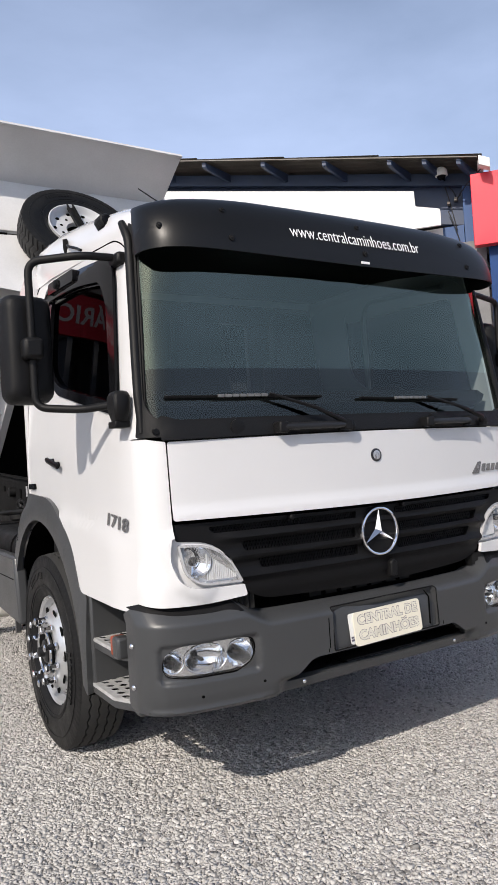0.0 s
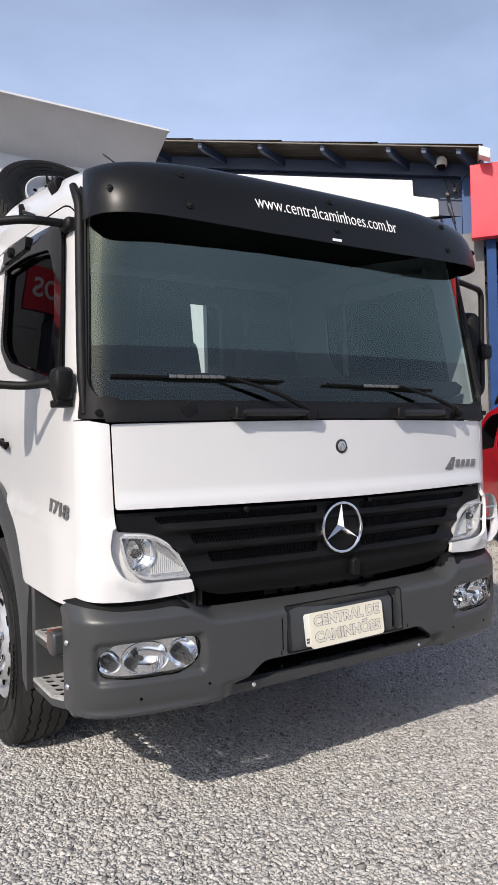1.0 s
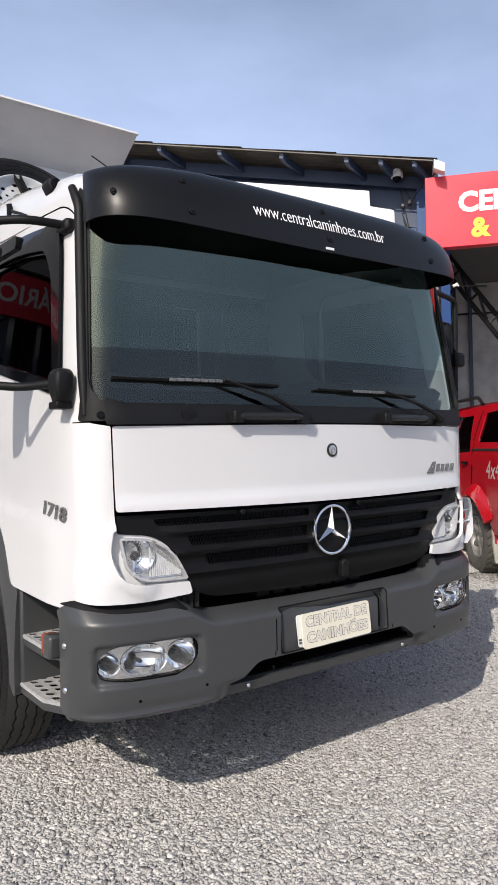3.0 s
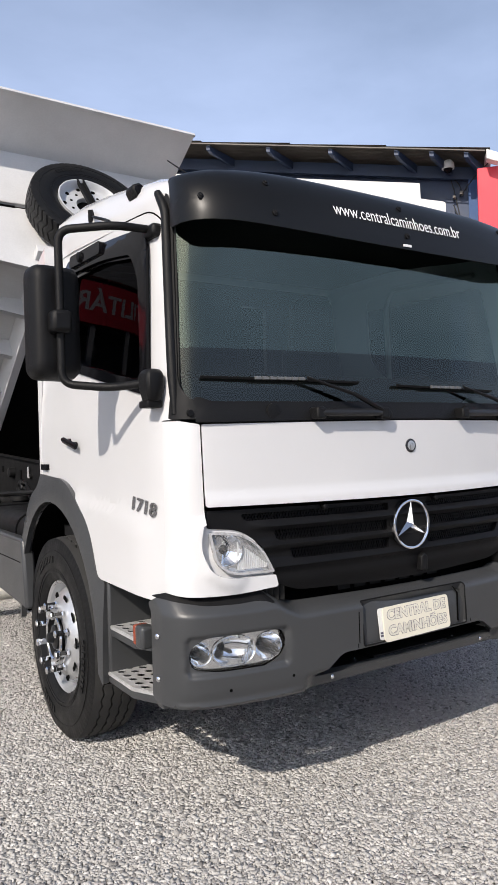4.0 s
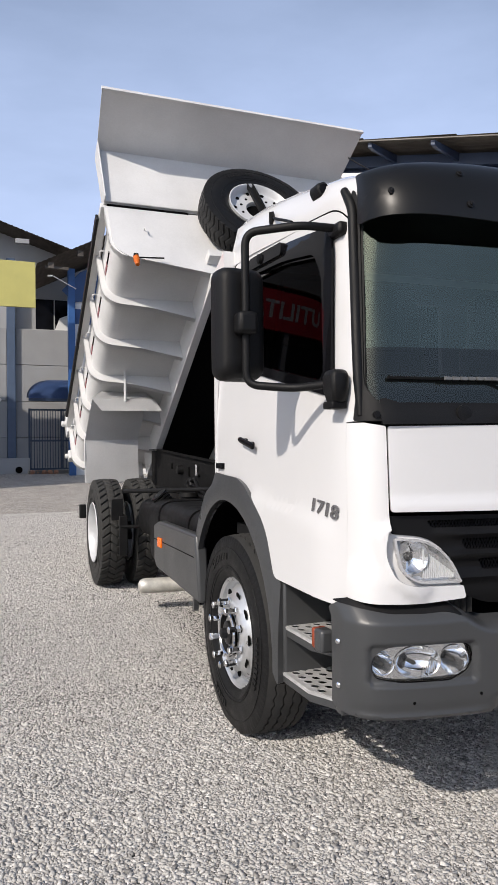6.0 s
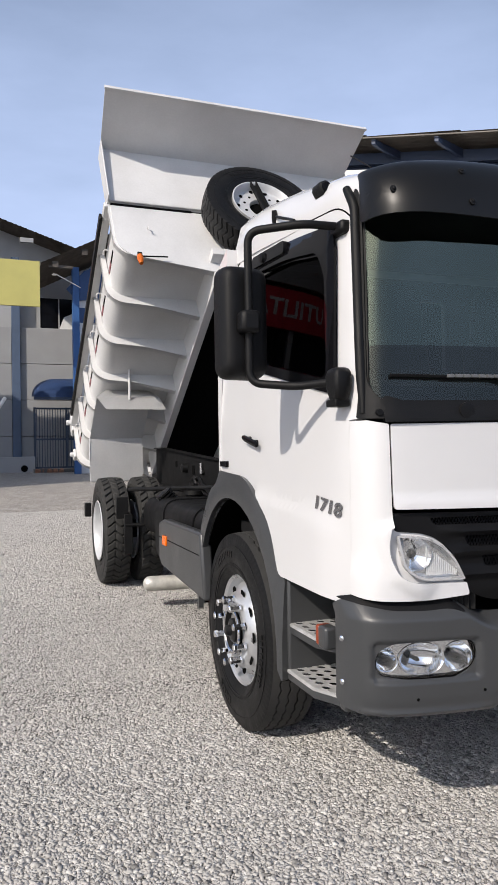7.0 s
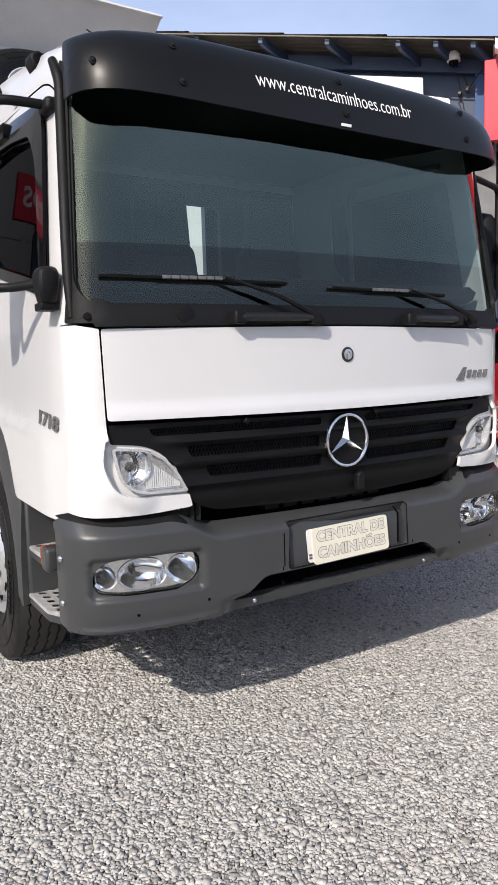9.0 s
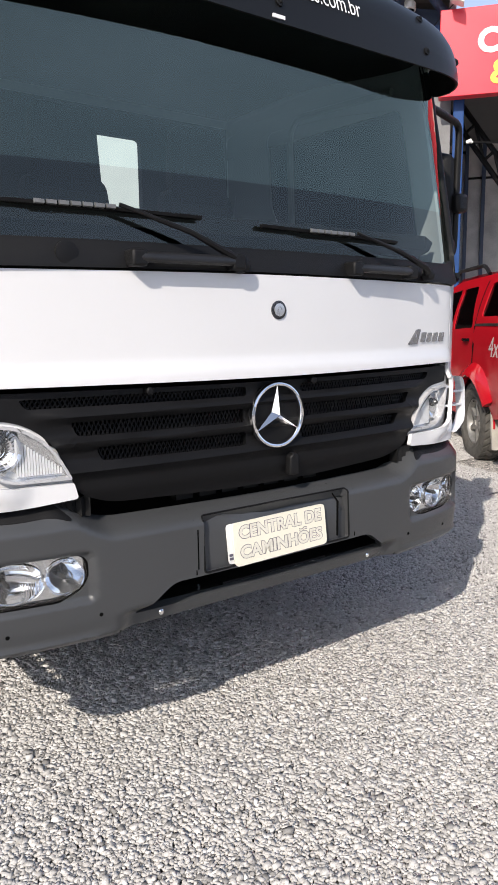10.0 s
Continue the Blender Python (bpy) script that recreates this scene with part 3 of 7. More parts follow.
screen = part("windscreen", sheet(fillet([(-1.085, 1.880, 0.004), (1.085, 1.880, 0.004), (1.08, 2.52, 0.08), (-1.08, 2.52, 0.08)]), glass_at, (), 0.06, 0.05, 0.0), WINDSHIELD, truck, "wide windscreen with mirror film")
part("clear_lower_glass", sheet(fillet([(-1.085, 1.655, 0.06), (1.085, 1.655, 0.06), (1.085, 1.880, 0.004), (-1.085, 1.880, 0.004)]), lambda s, z: cab(s, z, -0.006), (), 0.06, 0.08, 0.0), CLEAR_BAND, screen, "darker lower band of the glass")
bm = sheet(fillet([(-1.095, 1.64, 0.07), (1.095, 1.64, 0.07), (1.09, 2.54, 0.08), (-1.09, 2.54, 0.08)], n=8), lambda s, z: cab(s, z, 0.002), [fillet([(-1.078, 1.672, 0.09), (1.078, 1.672, 0.09), (1.072, 2.50, 0.08), (-1.072, 2.50, 0.08)], n=8)], 0.06, 0.08, 0.016)
part("windscreen_seal", bm, TRIM, truck)
part("scuttle_panel", sheet(fillet([(-1.020, 1.592, 0.01), (0, 1.599, 0.3), (1.020, 1.592, 0.01), (1.036, 1.70, 0.05), (0.95, 1.668, 0.08), (-0.95, 1.668, 0.08), (-1.036, 1.70, 0.05)]), lambda s, z: cab(s, z, 0.004 + 0.012 * smooth01(1.67, 1.60, z)), (), 0.05, 0.02, 0.03), TRIM, truck, "black scuttle panel")
bm = bmesh.new()
for s, z in ((-1.04, 1.628), (1.04, 1.628)):
    c = cab(s, z, 0.016)
    tube(bm, [c + Vector((0, 0.01, 0)), c + Vector((0, -0.006, 0))], 0.012, 10)
for s in (-0.70, 0.40):
    c = cab(s, 1.632, 0.015)
    tube(bm, [c + Vector((0, 0.01, 0)), c + Vector((0, -0.002, 0)), c + Vector((0, -0.003, 0))], [0.032, 0.032, 0.028], 20)
parts_of("screw_cap", bm, TRIM, truck)


HANDLE_BLACK = surface("satin_black_handle", (0.014, 0.014, 0.015), 0.36, 0, 0.1, 8, 0.1, 500, spec=0.4)
BRACKET = surface("worn_wiper_bracket", (0.13, 0.135, 0.14), 0.5, 0.1, 0.2, 60)


def wiper(x0, x1, zb, xa, za, xh0, xh1):
    """A wiper: its blade from x0 to x1, the arm from xa on the scuttle, and the motor's cover."""
    top = part("wiper", tube(bmesh.new(), [cab(xa, za, 0.035), cab(xa - 0.05, za + 0.025, 0.055), cab((xa + x1) / 2 - 0.12, (za + zb) / 2 + 0.01, 0.055), cab((x0 * 0.38 + x1 * 0.62), zb, 0.045)], [0.018, 0.013, 0.009, 0.006], 8), TRIM, truck, "black wiper resting on the glass")
    bm = bmesh.new()
    n = 12
    line = [cab(x0 + (x1 - x0) * k / n, zb - 0.012 * k / n, 0.012) for k in range(n + 1)]
    loft(bm, [[p + Vector((0, dy, dz)) for dy, dz in ((0.006, -0.009), (-0.010, -0.006), (-0.012, 0.003), (0.004, 0.005))] for p in line])
    part("wiper_blade", bm, GRILLE_BLACK, top)
    m0, m1 = x0 + (x1 - x0) * 0.30, x0 + (x1 - x0) * 0.62
    for k in range(7):
        a = m0 + (m1 - m0) * k / 7
        p, q = cab(a, zb - 0.004, 0.032), cab(a + (m1 - m0) * 0.11, zb - 0.005, 0.032)
        bm = loft(bmesh.new(), [[c + Vector((0, dy, dz)) for dy, dz in ((0.004, -0.007), (-0.006, -0.005), (-0.006, 0.005), (0.004, 0.007))] for c in (p, q)])
        part("blade_bracket", bm, BRACKET, top)
    c0, c1 = cab(xa, za, 0.02), cab(xa, za, 0.05)
    part("wiper_pivot", tube(bmesh.new(), [c0, c1, c1 + Vector((0, -0.006, 0.0))], [0.026, 0.022, 0.012], 14), TRIM, top)
    bm = bmesh.new()
    cs = [xh0 + (xh1 - xh0) * k / 10 for k in range(11)]
    loft(bm, [[cab(x, 1.624 + 0.016 * math.sin(a) * w, 0.026 + (0.026 + 0.015 * math.cos(a)) * w) for a in [2 * math.pi * j / 10 for j in range(10)]] for x, w in zip(cs, (0.7, 0.95, 1, 1, 1, 1, 1, 1, 1, 0.9, 0.5))])
    grab = part("grab_handle", bm, HANDLE_BLACK, truck, "black grab handle on the scuttle")
    for x in (xh0 + 0.02, xh1 - 0.02):
        c = cab(x, 1.622, 0.020)
        part("handle_foot", box(bmesh.new(), c + Vector((-0.024, -0.042, -0.024)), c + Vector((0.024, 0.016, 0.024))), TRIM, grab, "", 0.008)


wiper(-1.0, -0.28, 1.765, -0.155, 1.615, -0.53, -0.16)
wiper(-0.055, 0.60, 1.745, 0.765, 1.620, 0.31, 0.66)

# sun visor over the windscreen
VIS_ARC, VIS_X, VIS_Y = plan_line([(0, -0.056), (0.35, -0.053), (0.7, -0.041), (0.86, -0.020), (0.95, 0.022), (1.005, 0.08), (1.025, 0.14), (1.015, 0.22)])


def visor_at(s, t, out=0.0):
    """t runs from the visor's lower edge (0) to its upper edge (1)."""
    a = abs(s)
    x, y = float(np.interp(a, VIS_ARC, VIS_X)), float(np.interp(a, VIS_ARC, VIS_Y))
    drop = 1 - 0.15 * smooth01(0.5, 1.2, a)
    ang = t * 1.35
    y += 0.155 * (1 - math.cos(ang)) / (1 - math.cos(1.35)) * (1 - 0.55 * smooth01(1.0, 1.25, a))
    x -= 0.035 * t ** 2 * smooth01(0.8, 1.15, a)
    foot = 0.018 * min(1.0, a / 1.0) ** 2
    z = 2.331 + foot + (0.276 * drop - foot) * math.sin(ang) / math.sin(1.35)
    y -= out * math.cos(ang * 0.7)
    z += out * math.sin(ang * 0.7)
    return Vector(((math.copysign(x, s) if s else 0.0) - 0.018, y, z))


SV = float(VIS_ARC[-1])
visor = part("sun_visor", sheet(fillet([(-SV, 0.04, 0.1), (-SV + 0.04, 0.0, 0.03), (SV - 0.04, 0.0, 0.03), (SV, 0.04, 0.1), (SV - 0.04, 0.97, 0.07), (SV - 0.25, 1.0, 0.1), (-SV + 0.25, 1.0, 0.1), (-SV + 0.04, 0.97, 0.07)]), lambda s, t: visor_at(s, t), (), 0.05, 0.08, 0.008), VISOR_BLACK, truck, "satin black sun visor with white web address", angle=60)
for s, t in ((-0.985, 0.29), (-0.69, 0.145), (-0.70, 0.545), (0.0, 0.155), (0.0, 0.545), (0.69, 0.155), (0.70, 0.545), (0.985, 0.29)):
    p, q = visor_at(s, t, 0.0), visor_at(s, t, 0.012)
    d = (q - p).normalized()
    bm = tube(bmesh.new(), [p, p + d * 0.005, p + d * 0.007], [0.014, 0.014, 0.010], 16)
    tube(bm, [p, p + d * 0.010, p + d * 0.012], [0.007, 0.007, 0.004], 8)
    part("visor_bolt", bm, TRIM, visor)
lettering("web_address", "www.centralcaminhoes.com.br", 0.068, LETTER_WHITE, visor, lambda u, v, w: visor_at(u - 0.022, 0.325 + v / 0.285, 0.003 + w), 0.0004, bold=-0.0004, width=0.755, label="white lettering on the visor")
bm = bmesh.new()
loft(bm, [[visor_at(u, 0.025, o) for o in (0.0, 0.004)] + [visor_at(u, 0.052, o) for o in (0.004, 0.0)] for u in (-0.030, 0.016)])
part("maker_label", bm, LETTER_WHITE, visor)
bm = sheet([(-1.0, 2.495), (1.0, 2.495), (0.98, 2.57), (-0.98, 2.57)], lambda s, z: cab(s, z, 0.006), (), 0.1, 0.1, 0.02)
part("header_panel", bm, GLOSS_BLACK, truck)

# roof markers and aerial
for sg in (-1, 1):
    c = Vector((sg * 1.012, 0.570, 2.600))
    m = Matrix.Translation(c) @ pose(0, 0, 0, 0, sg * 24, 0) @ Matrix.Scale(0.60, 4)
    bm = bmesh.new()
    loft(bm, [[m @ Vector((x * w, y, z * w)) for x, z in ((-0.045, -0.03), (0.045, -0.03), (0.05, 0.03), (0.03, 0.062), (-0.03, 0.062), (-0.05, 0.03))] for y, w in ((-0.075, 0.75), (-0.06, 1.0), (0.05, 1.0), (0.085, 0.6))])
    marker = part("roof_marker_lamp", bm, TRIM, truck, "black marker lamp on the roof edge", 0.006)
    bm = bmesh.new()
    loft(bm, [[m @ Vector((x * w, y, z * w)) for x, z in ((-0.034, -0.02), (0.034, -0.02), (0.038, 0.025), (0.022, 0.05), (-0.022, 0.05), (-0.038, 0.025))] for y, w in ((-0.074, 0.9), (-0.090, 0.8), (-0.096, 0.5))])
    part("lens", bm, GLOSS_BLACK, marker)
bm = bmesh.new()
tube(bm, [(-1.015, 1.06, 2.57), (-1.035, 1.04, 2.62), (-1.045, 1.03, 2.665)], [0.018, 0.018, 0.012], 10)
tube(bm, bent([(-1.03, 1.04, 2.64), (-1.06, 0.94, 2.60), (-1.055, 0.82, 2.555), (-1.06, 0.76, 2.53)], 0.05), 0.007, 8)
part("aerial_mount", bm, TRIM, truck)
bm = bmesh.new()
tube(bm, [(-0.60, 0.55, 2.66), (-0.66, 0.95, 2.95)], 0.0035, 6)
part("whip_aerial", bm, TRIM, truck)

# mirrors on bent tubes
for sg in (-1, 1):
    lo, hi = cab(sg * sy(0.225), 1.745, 0.0), cab(sg * sy(0.25), 2.372, 0.0)
    ox, fore = (sg * 1.385, 0.0) if sg < 0 else (sg * 1.49, 0.05)
    arm = part("mirror_arm", tube(bmesh.new(), bent([hi + Vector((sg * 0.02, 0.0, 0.012)), (sg * 1.20, 0.37, 2.385), (ox, 0.50 - fore, 2.375), (ox - sg * 0.004, 0.51 - fore, 1.765), (sg * 1.22, 0.40, 1.745), lo + Vector((sg * 0.02, 0, 0.01))], 0.055, 7), 0.0165, 12), TRIM, truck, "black tube mirror arm")
    bm = bmesh.new()
    box(bm, hi + Vector((-0.025, -0.06, -0.026)), hi + Vector((0.025, 0.05, 0.028)))
    part("upper_mount", bm, TRIM, arm, "", 0.015)
    bm = bmesh.new()
    c = lo + Vector((sg * 0.035, -0.01, 0.0))
    loft(bm, [[c + Vector((x * w, y * w, z)) for x, y in ((-0.04, -0.045), (0.0, -0.055), (0.035, -0.04), (0.04, 0.03), (0.0, 0.055), (-0.04, 0.045))] for z, w in ((-0.070, 0.55), (-0.060, 0.75), (-0.02, 0.95), (0.030, 1.0), (0.050, 0.85), (0.058, 0.5))])
    part("lower_mount", bm, TRIM, arm, "", 0.01)
    bm = bmesh.new()
    box(bm, c + Vector((-0.035, -0.03, -0.090)), c + Vector((0.03, 0.05, -0.062)))
    part("mount_foot", bm, GRILLE_BLACK, arm, "", 0.006)
    # mirror head: its rounded back faces forward
    hx, hy, hz, hw, hh = ox - sg * 0.004, 0.592 - fore, 2.020, 0.103, 0.232
    rr = []
    for y, w, e in ((-0.060, 0.55, 0.70), (-0.056, 0.80, 0.87), (-0.038, 0.93, 0.96), (0.0, 1.0, 1.0), (0.045, 1.0, 1.0), (0.055, 0.97, 0.985)):
        o = fillet([(-hw * w, -hh * e), (hw * w, -hh * e), (hw * w, hh * e), (-hw * w, hh * e)], 0.055 * w, 5)
        a = radians(8 if sg < 0 else 38)
        rr.append([(hx + u * math.cos(a) - y * math.sin(a), hy + y * math.cos(a) + u * math.sin(a), hz + v) for u, v in o])
    bm = bmesh.new()
    loft(bm, rr)
    head = part("mirror_head", bm, TRIM, arm, "large black mirror housing", angle=60)
    bm = bmesh.new()
    a = radians(8 if sg < 0 else 38)
    o = fillet([(-hw * 0.9, -hh * 0.93), (hw * 0.9, -hh * 0.93), (hw * 0.9, hh * 0.93), (-hw * 0.9, hh * 0.93)], 0.045, 5)
    loft(bm, [[(hx + u * math.cos(a) - y * math.sin(a), hy + y * math.cos(a) + u * math.sin(a), hz + v) for u, v in o] for y in (0.050, 0.058)])
    part("mirror_glass", bm, CHROME, arm, "mirror glass")
    bm = bmesh.new()
    box(bm, (ox - 0.042, 0.46 - fore, 1.965), (ox + 0.042, 0.54 - fore, 2.055))
    part("mirror_clamp", bm, TRIM, arm, "", 0.018)

# darker copy of the chrome: the badge's dark reflections put into its colour
BADGE_CHROME = surface("shaded_chrome", (0.30, 0.30, 0.31), 0.22, 0.85, 0.3, 60)
# maker's marks as plain shapes
badge = part("round_badge", tube(bmesh.new(), [cab(0, 1.48, 0.010), cab(0, 1.48, 0.017), cab(0, 1.48, 0.019)], [0.030, 0.030, 0.027], 32), surface("badge_grey", (0.05, 0.05, 0.055), 0.3, 0.5, 0.5, 140), truck, "small round dark metal badge")
part("badge_face", tube(bmesh.new(), [cab(0, 1.48, 0.017), cab(0, 1.48, 0.0205), cab(0, 1.48, 0.021)], [0.021, 0.021, 0.018], 28), ALU, badge)
bm = bmesh.new()
for k, (u0, w, h0, h1) in enumerate(((0.672, 0.084, -0.026, 0.032), (0.757, 0.042, -0.018, 0.020), (0.803, 0.038, -0.018, 0.018), (0.846, 0.042, -0.018, 0.018), (0.893, 0.046, -0.018, 0.018))):
    f = fillet([(u0, 1.377 + h0), (u0 + w * 0.72, 1.377 + h0), (u0 + w, 1.377 + h1), (u0 + w * 0.28 if k else u0 + w * 0.7, 1.377 + h1)], 0.005, 3)
    loft(bm, [[cab(u, v, o + 0.012 * (1 - u * u)) for u, v in f] for o in (0.0, 0.006)])
parts_of("model_badge", bm, BADGE_CHROME, truck, "chrome model badge on the front panel")
for sg in (-1, 1):
    lettering("model_number", "1718", 0.078, surface("dark_chrome", (0.24, 0.24, 0.25), 0.22, 0.7, 0.15, 60), truck, lambda u, v, w: cab(sg * (sy(0.392) + u if sg > 0 else sy(0.392) - u), 1.266 + v - 0.10 * u * (1 if sg < 0 else -1), 0.0020 + w), 0.002, bold=0.0016, width=0.225, slant=0.2, label="dark chrome model number")

# ---- grille ----
g_line = [(-0.990, 1.256, 0.004), (-0.988, 1.190, 0.01), (-0.850, 1.176, 0.06), (-0.760, 1.112, 0.06), (-0.694, 0.955, 0.03), (-0.60, 0.915, 0.05), (0, 0.893, 0.3), (0.60, 0.915, 0.05), (0.694, 0.955, 0.03), (0.760, 1.112, 0.06), (0.850, 1.176, 0.06), (0.988, 1.190, 0.01), (0.990, 1.256, 0.004), (0, 1.246, 0.3)]
slots = []
for z0, z1, xo, xi in ((1.205, 1.236, 0.83, 0.115), (1.120, 1.165, 0.69, 0.125), (1.043, 1.088, 0.62, 0.118)):
    for sg in (-1, 1):
        slots.append(fillet([(sg * (xo + 0.02), z1), (sg * xi, z1 - 0.002), (sg * xi, z0), (sg * xo, z0 + 0.004)], 0.012))


def grille_at(s, z):
    b = 0.0
    for zc in (1.185, 1.104, 1.024):
        b += 0.022 * math.exp(-((z - zc) / 0.016) ** 2)
    b *= 1 - smooth01(0.72, 0.86, abs(s))
    b -= 0.012 * math.exp(-((s / 0.14) ** 2 + ((z - 1.13) / 0.13) ** 2) * 1.5)
    return cab(s, z, -0.012 + b - 0.02 * smooth01(0.97, 0.90, z))


grille = part("grille", sheet(fillet(g_line), grille_at, slots, 0.04, 0.0125, 0.02), GRILLE_BLACK, truck, "matt black grille with mesh slots", angle=50)
for z0, z1, xo, xi in ((1.195, 1.245, 0.87, 0.10), (1.112, 1.172, 0.73, 0.11), (1.036, 1.096, 0.66, 0.10)):
    for sg in (-1, 1):
        bm = bmesh.new()
        k = int((xo - xi) / 0.014)
        for i in range(k + 4):
            for d in (-1, 1):
                u0 = xi + i * 0.014 + (0 if d > 0 else 0.028)
                a, b = (u0, z0), (u0 + d * 0.028, z1)
                p, q = cab(sg * a[0], a[1], -0.030), cab(sg * b[0], b[1], -0.030)
                loft(bm, [[c + Vector((dx, 0.0, 0.0)) for dx in (-0.0022, 0.0022)] + [c + Vector((dx, 0.006, 0.0)) for dx in (0.0022, -0.0022)] for c in (p, q)])
        part("grille_mesh", bm, GRILLE_BLACK, grille, "", angle=30)
bm = bmesh.new()
lp = cab(0.07, 0.955, 0.0)
loft(bm, [[lp + Vector((x, y, z)) for x, z in ((-0.02, -0.035), (0.02, -0.035), (0.022, 0.03), (0.0, 0.045), (-0.018, 0.03))] for y in (0.02, -0.012)])
part("grille_latch", bm, TRIM, grille, "", 0.006)
bm = bmesh.new()
c = cab(-0.47, 1.243, 0.01)
tube(bm, [c + Vector((0, 0.03, 0)), c, c + Vector((0, -0.004, 0))], [0.013, 0.013, 0.008], 10)
c = cab(0.16, 1.243, 0.01)
tube(bm, [c + Vector((0, 0.03, 0)), c, c + Vector((0, -0.004, 0))], [0.013, 0.013, 0.008], 10)
parts_of("washer_jet", bm, GRILLE_BLACK, grille)
# round emblem: ring and three-pointed star
sc = cab(0, 1.134, 0.002)
bm = bmesh.new()
prof = [(0.012 * math.cos(a), 0.104 + 0.0085 * math.sin(a)) for a in [2 * math.pi * k / 10 for k in range(10)]]
revolve(bm, prof, 64, "y", closed=True)
bmesh.ops.translate(bm, verts=bm.verts[:], vec=sc)
part("star_emblem", bm, CHROME, grille, "chrome ring with three-pointed star")
bm = bmesh.new()
tip, mid = [], []
for k in range(3):
    a = math.pi / 2 + k * 2 * math.pi / 3
    tip.append(Vector((0.102 * math.cos(a), -0.004, 0.102 * math.sin(a))))
    b = a + math.pi / 3
    mid.append(Vector((0.020 * math.cos(b), 0.007, 0.020 * math.sin(b))))
peak = bm.verts.new(sc + Vector((0, -0.017, 0)))
back = bm.verts.new(sc + Vector((0, 0.018, 0)))
tv, mv = [bm.verts.new(sc + t) for t in tip], [bm.verts.new(sc + t) for t in mid]
for k in range(3):
    for f in ((peak, tv[k], mv[k]), (peak, mv[k - 1], tv[k])):
        bm.faces.new(f)
    for f in ((back, mv[k], tv[k]), (back, tv[k], mv[k - 1])):
        bm.faces.new(f)
part("star", bm, CHROME, grille, "", angle=5)
part("emblem_back", tube(bmesh.new(), [sc + Vector((0, 0.034, 0)), sc + Vector((0, 0.012, 0))], [0.112, 0.106], 40), GRILLE_BLACK, grille)

# ---- bumper ----
FOG = [(0.690, 0.690, 0.04), (0.690, 0.782, 0.035), (0.80, 0.790, 0.1), (1.02, 0.786, 0.05), (1.085, 0.745, 0.04), (1.078, 0.672, 0.03), (0.98, 0.655, 0.05), (0.765, 0.654, 0.03)]
NEST = [(-0.315, 0.838, 0.012), (-0.315, 0.655, 0.012), (0.315, 0.655, 0.012), (0.315, 0.838, 0.012)]
INTAKE = [(-0.425, 0.648, 0.03), (-0.545, 0.562, 0.012), (0.545, 0.562, 0.012), (0.425, 0.648, 0.03)]
S_END = float(BUM_ARC[-1])
b_line = [(-S_END, 0.535, 0.03), (-1.0, 0.522, 0.3), (-0.60, 0.520, 0.1), (0, 0.528, 0.3), (0.60, 0.520, 0.1), (1.0, 0.522, 0.3), (S_END, 0.535, 0.03), (S_END, 0.900, 0.02), (1.10, 0.960, 0.08), (0.80, 0.962, 0.06),
          (0.64, 0.866, 0.07), (0, 0.862, 0.3), (-0.64, 0.866, 0.07), (-0.80, 0.962, 0.06), (-1.10, 0.960, 0.08), (-S_END, 0.900, 0.02)]


def bumper_skin(s, z):
    o = -0.035 * smooth01(0.62, 0.54, abs(s)) * smooth01(0.60, 0.565, z)
    for sg in (-1, 1):
        cx, cz = 0.885, 0.72
        d = max(abs(s * sg - cx) - 0.185, 0) ** 2 + max(abs(z - cz) - 0.05, 0) ** 2
        o -= 0.016 * (1 - smooth01(0.012, 0.030, math.sqrt(d))) if s * sg > 0 else 0.0
    return bumper_at(s, z, o)


bumper = part("bumper", sheet(fillet(b_line), bumper_skin, [fillet([(-p[0], *p[1:]) for p in FOG]), fillet(FOG), fillet(NEST), fillet(INTAKE)], 0.018, 0.008, 0.035), BUMPER_GREY, truck, "dark grey plastic bumper", angle=50)
part("plate_frame", tube(bmesh.new(), [bumper_at(u, v, 0.0) for u, v in fillet(NEST) + fillet(NEST)[:1]], 0.0035, 6, False), GRILLE_BLACK, bumper)
part("plate_recess", sheet(fillet([(-0.33, 0.85), (-0.33, 0.645), (0.33, 0.645), (0.33, 0.85)], 0.01), lambda s, z: bumper_at(s, z, -0.018), (), 0.1, 0.1, 0.01), BUMPER_GREY, bumper)
